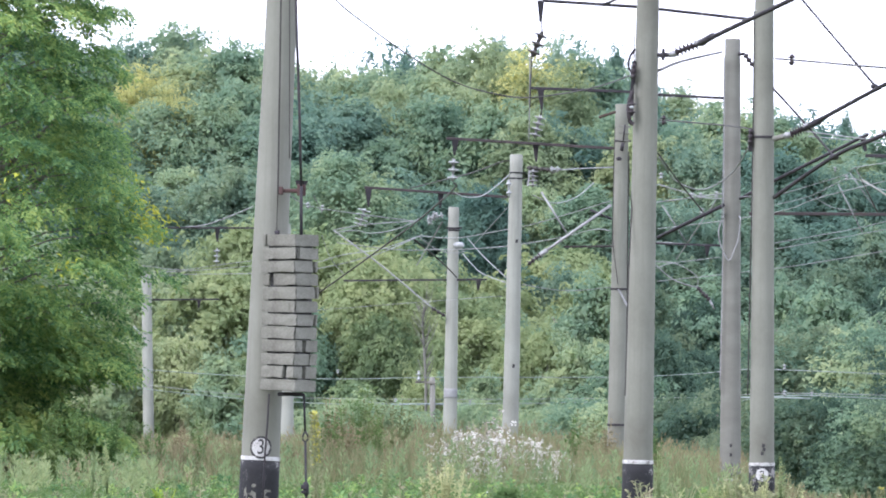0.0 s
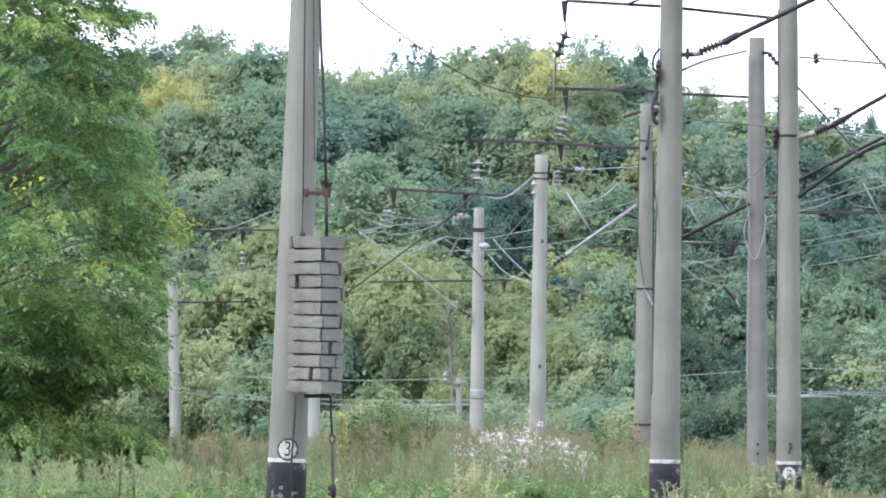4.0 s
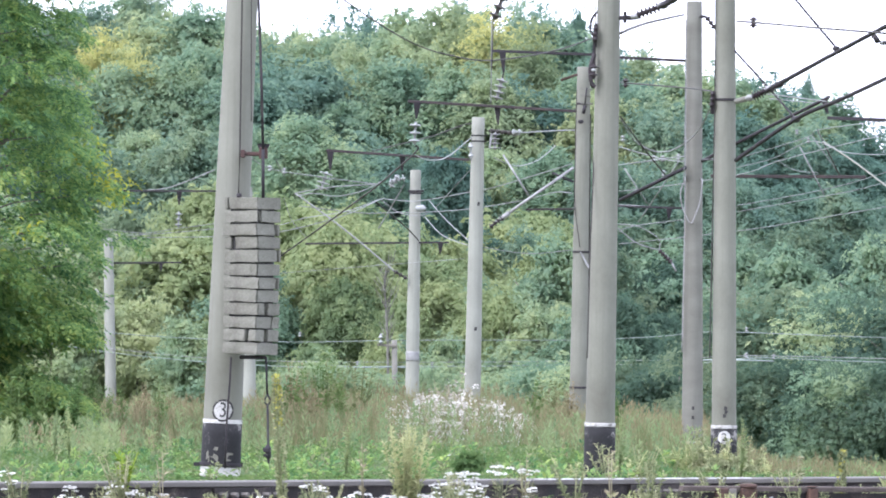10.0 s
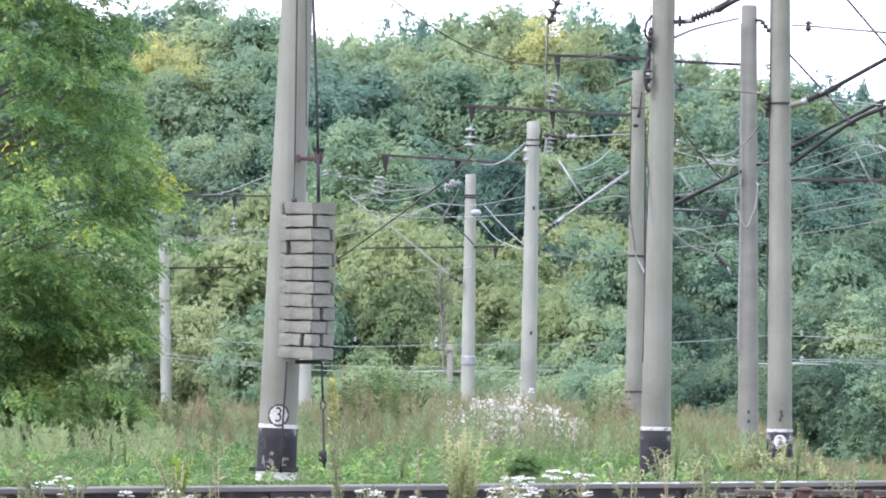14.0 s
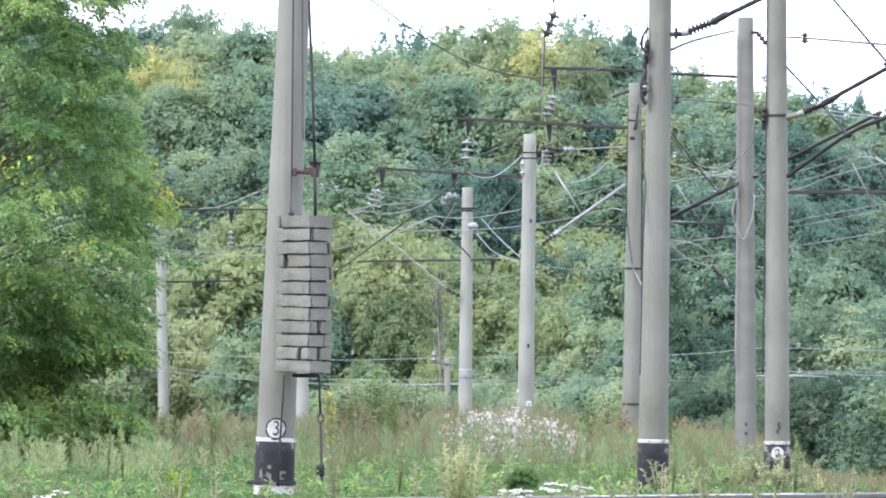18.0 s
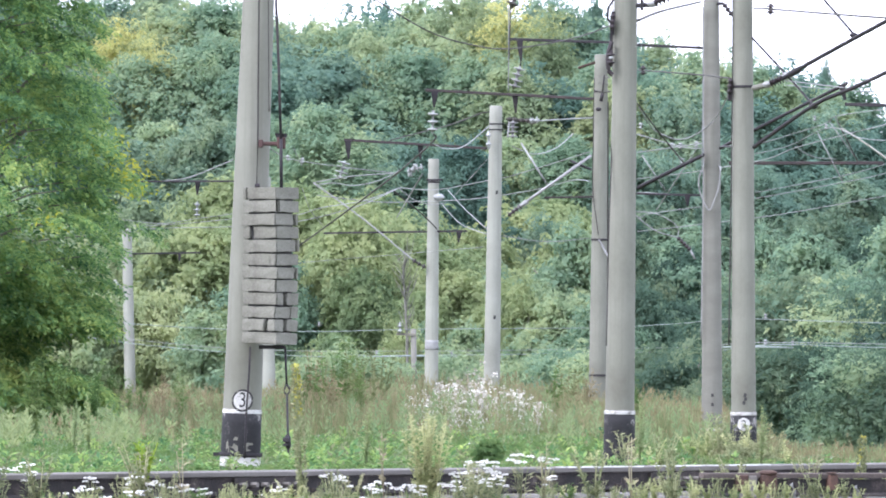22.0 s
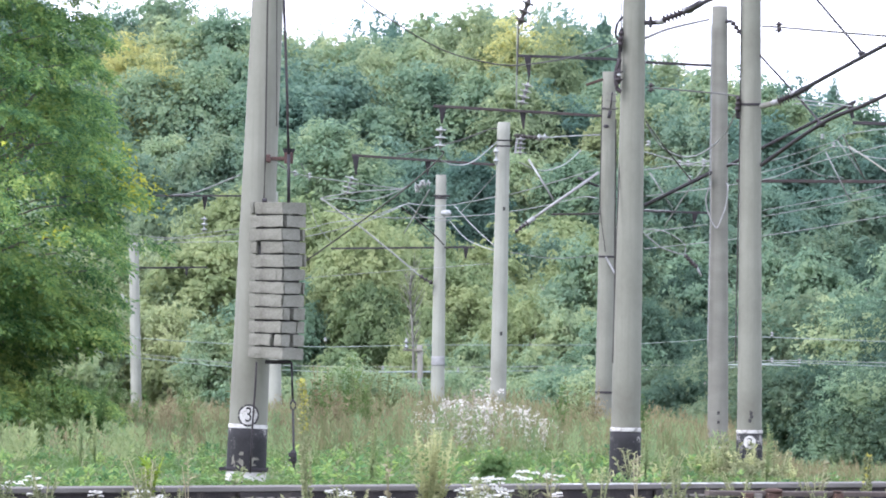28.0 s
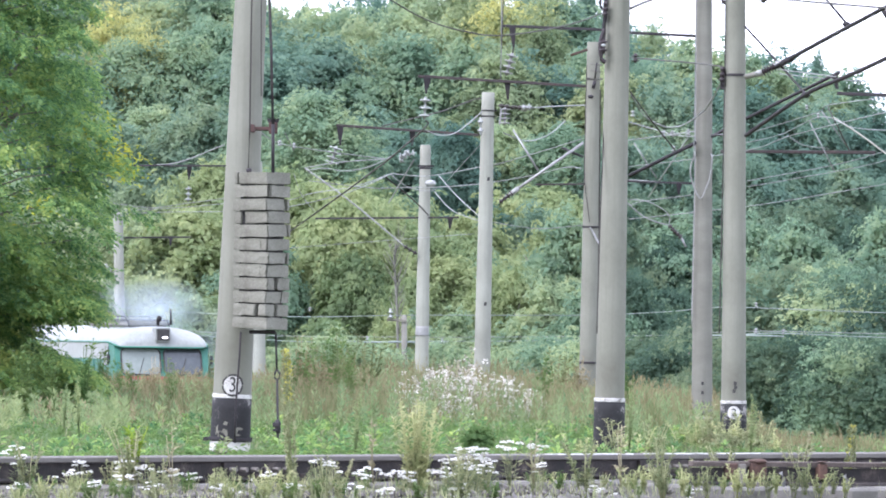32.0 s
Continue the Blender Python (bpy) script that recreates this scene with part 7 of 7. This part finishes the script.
    put(bushy, used, (0.39, 88.00, 0.25), 0.62)
    lime = make_weed(17, 0.3, 120, 0.12, F_LIME, "lime_weed", "bright yellow-green leafy shoot", "lime shoots", 0.08, 5)
    put(lime, used, (-2.216, 61.00, 0.496), 1.0)
    m1 = make_mullein(1.05, 3)
    put(m1, used, (-1.05, 60.60, 0.30), 1.0)
    m2 = make_mullein(0.55, 4)
    put(m2, used, (3.145, 65.00, 0.275), 1.0)
    thin = make_weed(19, 0.6, 26, 0.06, F_STALK, "dry_stalk", "dry bleached grass stalk", "dry stalks", 0.08, 2, "dry")
    for p in [(-0.48, 61.3, 0.43), (1.36, 63.6, 0.39), (-1.91, 60.4, 0.38), (2.84, 65.9, 0.39), (0.70, 63.1, 0.41)]:
        put(thin, used, p, random.uniform(0.7, 1.1))
    dark = make_weed(23, 0.7, 160, 0.05, F_OLIVE, "dock_plant", "slender dark green dock plant", "dock plants", 0.06, 4)
    for p in [(-0.95, 95.0, 0.18), (-0.78, 95.0, 0.17), (-4.70, 110.0, 0.16), (3.49, 95.0, 0.23), (2.24, 100.0, 0.22), (-5.34, 120.0, 0.12)]:
        put(dark, used, p, random.uniform(0.8, 1.1))
    # broad-leaved dock with a brown stalk, near the switch rail
    for x, y, sc in ((3.70, 66.0, 1.0), (3.98, 66.2, 1.12), (4.3, 66.6, 1.0)):
        t = thing("broad_dock", (x, y, 0.36), "broad-leaved pale green dock with a brown seed stalk", "plant", "broad docks")
        n = 34
        a = rng.uniform(0, 6.28, n)
        pos = np.stack([np.cos(a) * 0.08, np.sin(a) * 0.08, rng.uniform(0, 0.22, n)], 1) * sc
        ln = rng.uniform(0.16, 0.3, n) * sc
        v, f = leaves(pos, np.stack([np.cos(a) * 0.5, np.sin(a) * 0.5, rng.uniform(0.5, 1.4, n)], 1), np.stack([-np.cos(a), -np.sin(a), np.full(n, 0.5)], 1), ln, ln * 0.42)
        tagged(part("leaves", quick_mesh("leaves", v, f, F_PALE), t, "broad pale green leaves"), kind="stuff")
        h = 0.62 * sc
        part("stalk", Geo().tube([(0.02, 0, 0), (0.03, 0, h * 0.6), (0.035, 0, h)], [0.012, 0.012, 0.006], 6).tube([(0.03, 0, h * 0.55), (0.1, 0, h * 0.85)], 0.007, 5).tube([(0.03, 0, h * 0.5), (-0.06, 0, h * 0.75)], 0.007, 5).mesh("stalk", M_BARK), t, "brown seed stalk")
    # tall herbs at the far edge of the meadow
    herb = [make_weed(51, 1.3, 260, 0.22, F_TALL, "tall_herb", "tall olive-tan herb at the far edge of the meadow", "tall herbs", 0.12, 9),
            make_weed(52, 1.2, 300, 0.26, F_SEED, "tall_herb", "tall russet-brown herb at the far edge of the meadow", "tall herbs", 0.1, 11),
            make_weed(53, 1.25, 200, 0.2, F_GRASS, "tall_herb", "tall green herb at the far edge of the meadow", "tall herbs", 0.13, 8)]
    for x, y, d in ((440, 700, 190), (590, 690, 195), (612, 704, 190), (640, 668, 195), (655, 690, 192), (676, 700, 190), (700, 692, 194), (622, 720, 186), (575, 716, 186), (1010, 726, 190), (1040, 716, 196), (1075, 730, 192), (1130, 736, 190), (1165, 744, 188), (95, 700, 172), (140, 694, 172), (196, 700, 172), (450, 716, 186), (262, 738, 190), (290, 742, 188), (322, 734, 193), (352, 738, 192), (240, 728, 186), (222, 716, 184)):
        X, Y, Z = spot(x, y, d)
        g = ground_z(X, Y)
        put(herb[2 if x < 300 else int(rng.integers(0, 3))], used, (X, Y, g), max(0.45, (Z - g) / 1.3))
    # weeds round the marked poles
    for x, d in ((1290, 150), (1312, 149), (1335, 150), (1352, 148.5), (1378, 149.5), (1402, 150), (1428, 151), (1268, 151), (1150, 125), (1180, 128), (1085, 124), (1210, 135)):
        X = (x - 835.6) / 14960 * d
        put(weeds[int(rng.integers(0, 2))], used, (X, d, ground_z(X, d)), rng.uniform(1.5, 2.4))
    bush = make_tree("weed_bush", "bushy yellow-green weed at the foot of a pole", F_WEED, 0.75, 0.4, 0.0, 18, 12, 12, 0.06, (0.25, 0.5), 0.06, "plant", "weed bushes")
    for x, d, s in ((1318, 149, 0.5), (1345, 148, 0.6), (1368, 149.5, 0.7), (1392, 148, 0.5), (1425, 150.5, 0.4), (1175, 112, 0.35)):
        X = (x - 835.6) / 14960 * d
        put(bush, used, (X, d, ground_z(X, d)), s)
    for p in [(1.80, 62.6, 0.34), (1.90, 62.4, 0.37), (1.97, 62.3, 0.33), (2.10, 62.6, 0.36), (2.20, 62.4, 0.33), (2.30, 62.6, 0.36), (2.43, 62.5, 0.33), (2.50, 62.8, 0.36), (2.63, 62.8, 0.33), (2.72, 62.8, 0.36), (2.82, 62.9, 0.32), (2.93, 62.9, 0.36), (3.02, 63.0, 0.33), (1.65, 62.4, 0.33), (1.51, 62.4, 0.36)]:
        put(weeds[int(rng.integers(0, 2))], used, p, rng.uniform(0.4, 0.75))
    # thistles in seed
    th = [make_thistle(41, 1.2), make_thistle(42, 1.3), make_thistle(43, 1.1)]
    for x, y, d in ((752, 790, 185), (770, 778, 186), (790, 772, 184), (812, 764, 185), (832, 752, 184), (852, 742, 186), (866, 734, 185), (880, 752, 184), (898, 770, 185), (915, 768, 184), (932, 772, 186), (948, 770, 184), (962, 780, 185), (978, 790, 184), (996, 802, 185), (1010, 815, 184), (800, 790, 182), (830, 790, 182), (860, 785, 182), (890, 795, 182), (925, 800, 182), (960, 810, 182), (762, 800, 181), (780, 792, 180), (815, 778, 181), (845, 766, 183), (874, 764, 182), (842, 800, 179), (875, 806, 179), (905, 786, 181), (940, 786, 181), (975, 802, 180), (988, 796, 182), (800, 806, 179)):
        X, Y, Z = spot(x, y, d)
        g = ground_z(X, Y)
        p = th[int(rng.integers(0, 3))]
        put(p, used, (X, Y, g), (Z - g) / p["height"])
    # loose foreground grass at the trackside
    n = 10000
    s, a = rng.uniform(-5, 17, n), rng.uniform(-3.2, -0.1, n)
    keep = rng.uniform(0, 1, n) < 0.35 + 0.65 * (s > 7.5)
    s, a = s[keep], a[keep]
    P = np.array([tuple(on_track(i, j, -0.26)) for i, j in zip(s, a)])
    m = len(P)
    v, f = leaves(P, rng.normal(size=(m, 3)) * 0.35 + np.array([0, 0, 1.0]), rng.normal(size=(m, 3)), rng.uniform(0.05, 0.15, m), np.full(m, 0.006))
    tagged(new("trackside_grass", quick_mesh("trackside_grass", v, f, F_WEED)), "thin yellow-green grass growing along the rails", "grass", kind="stuff")


foreground()


# ---- the locomotive's track ----
LOCO_DIR = radians(-90 + 14)
LOCO_NOSE = Vector((-8.805, 267.00, 1.016)) - Vector((0, 0, 3.1))


def loco_place(t, speed=8.6):
    s = -(32.0 - t) * speed
    return (LOCO_NOSE.x + s * math.cos(LOCO_DIR), LOCO_NOSE.y + s * math.sin(LOCO_DIR), LOCO_NOSE.z - 0.012 * (32.0 - t) ** 1.0)


def make_far_track():
    tr = thing("far_railway_track", (0, 0, 0), "second railway track beyond the meadow, hidden by tall grass", "track")
    tagged(tr, kind="structure")
    d = Vector((math.cos(LOCO_DIR), math.sin(LOCO_DIR), 0))
    n = Vector((-d.y, d.x, 0))
    pts = [Vector(loco_place(32 - s / 8.6)) + Vector((0, 0, 0.0)) for s in range(260, -61, -10)]
    for o in (-0.76, 0.76):
        make_rail(tr, [p + n * o for p in pts], "")
    part("bed", Geo().sweep([(-3.2, -0.9), (3.2, -0.9), (1.9, -0.2), (-1.9, -0.2)], pts).mesh("bed", M_GRAVEL, False), tr)


make_far_track()


def motions():
    """The locomotive rolls in from behind the roadside tree and its exhaust drifts along with it."""
    times = [0, 4, 8, 12, 16, 20, 24, 26, 28, 29, 30, 31, 32]
    walk(LOCO, [(t, pose(*loco_place(t), 0, 0, math.degrees(LOCO_DIR))) for t in times])
    for k, p in enumerate(PUFFS):
        back, side, up, roll = ((1.4, 0.2, 4.4, 6), (4.6, -0.6, 4.6, -5), (0.6, 2.1, 3.2, 9), (8.0, 1.0, 5.0, -4))[k]
        rows = []
        for t in times:
            x, y, z = loco_place(t)
            d = Vector((math.cos(LOCO_DIR), math.sin(LOCO_DIR), 0))
            n = Vector((-d.y, d.x, 0))
            q = Vector((x, y, z)) - d * back + n * (side + 0.12 * math.sin(t * 1.7 + k)) + Vector((0, 0, up + 0.1 * math.sin(t * 1.3 + 2 * k)))
            rows.append((t, pose(*q, 0, roll * math.sin(t * 0.9 + k), 3)))
        walk(p, rows)


motions()
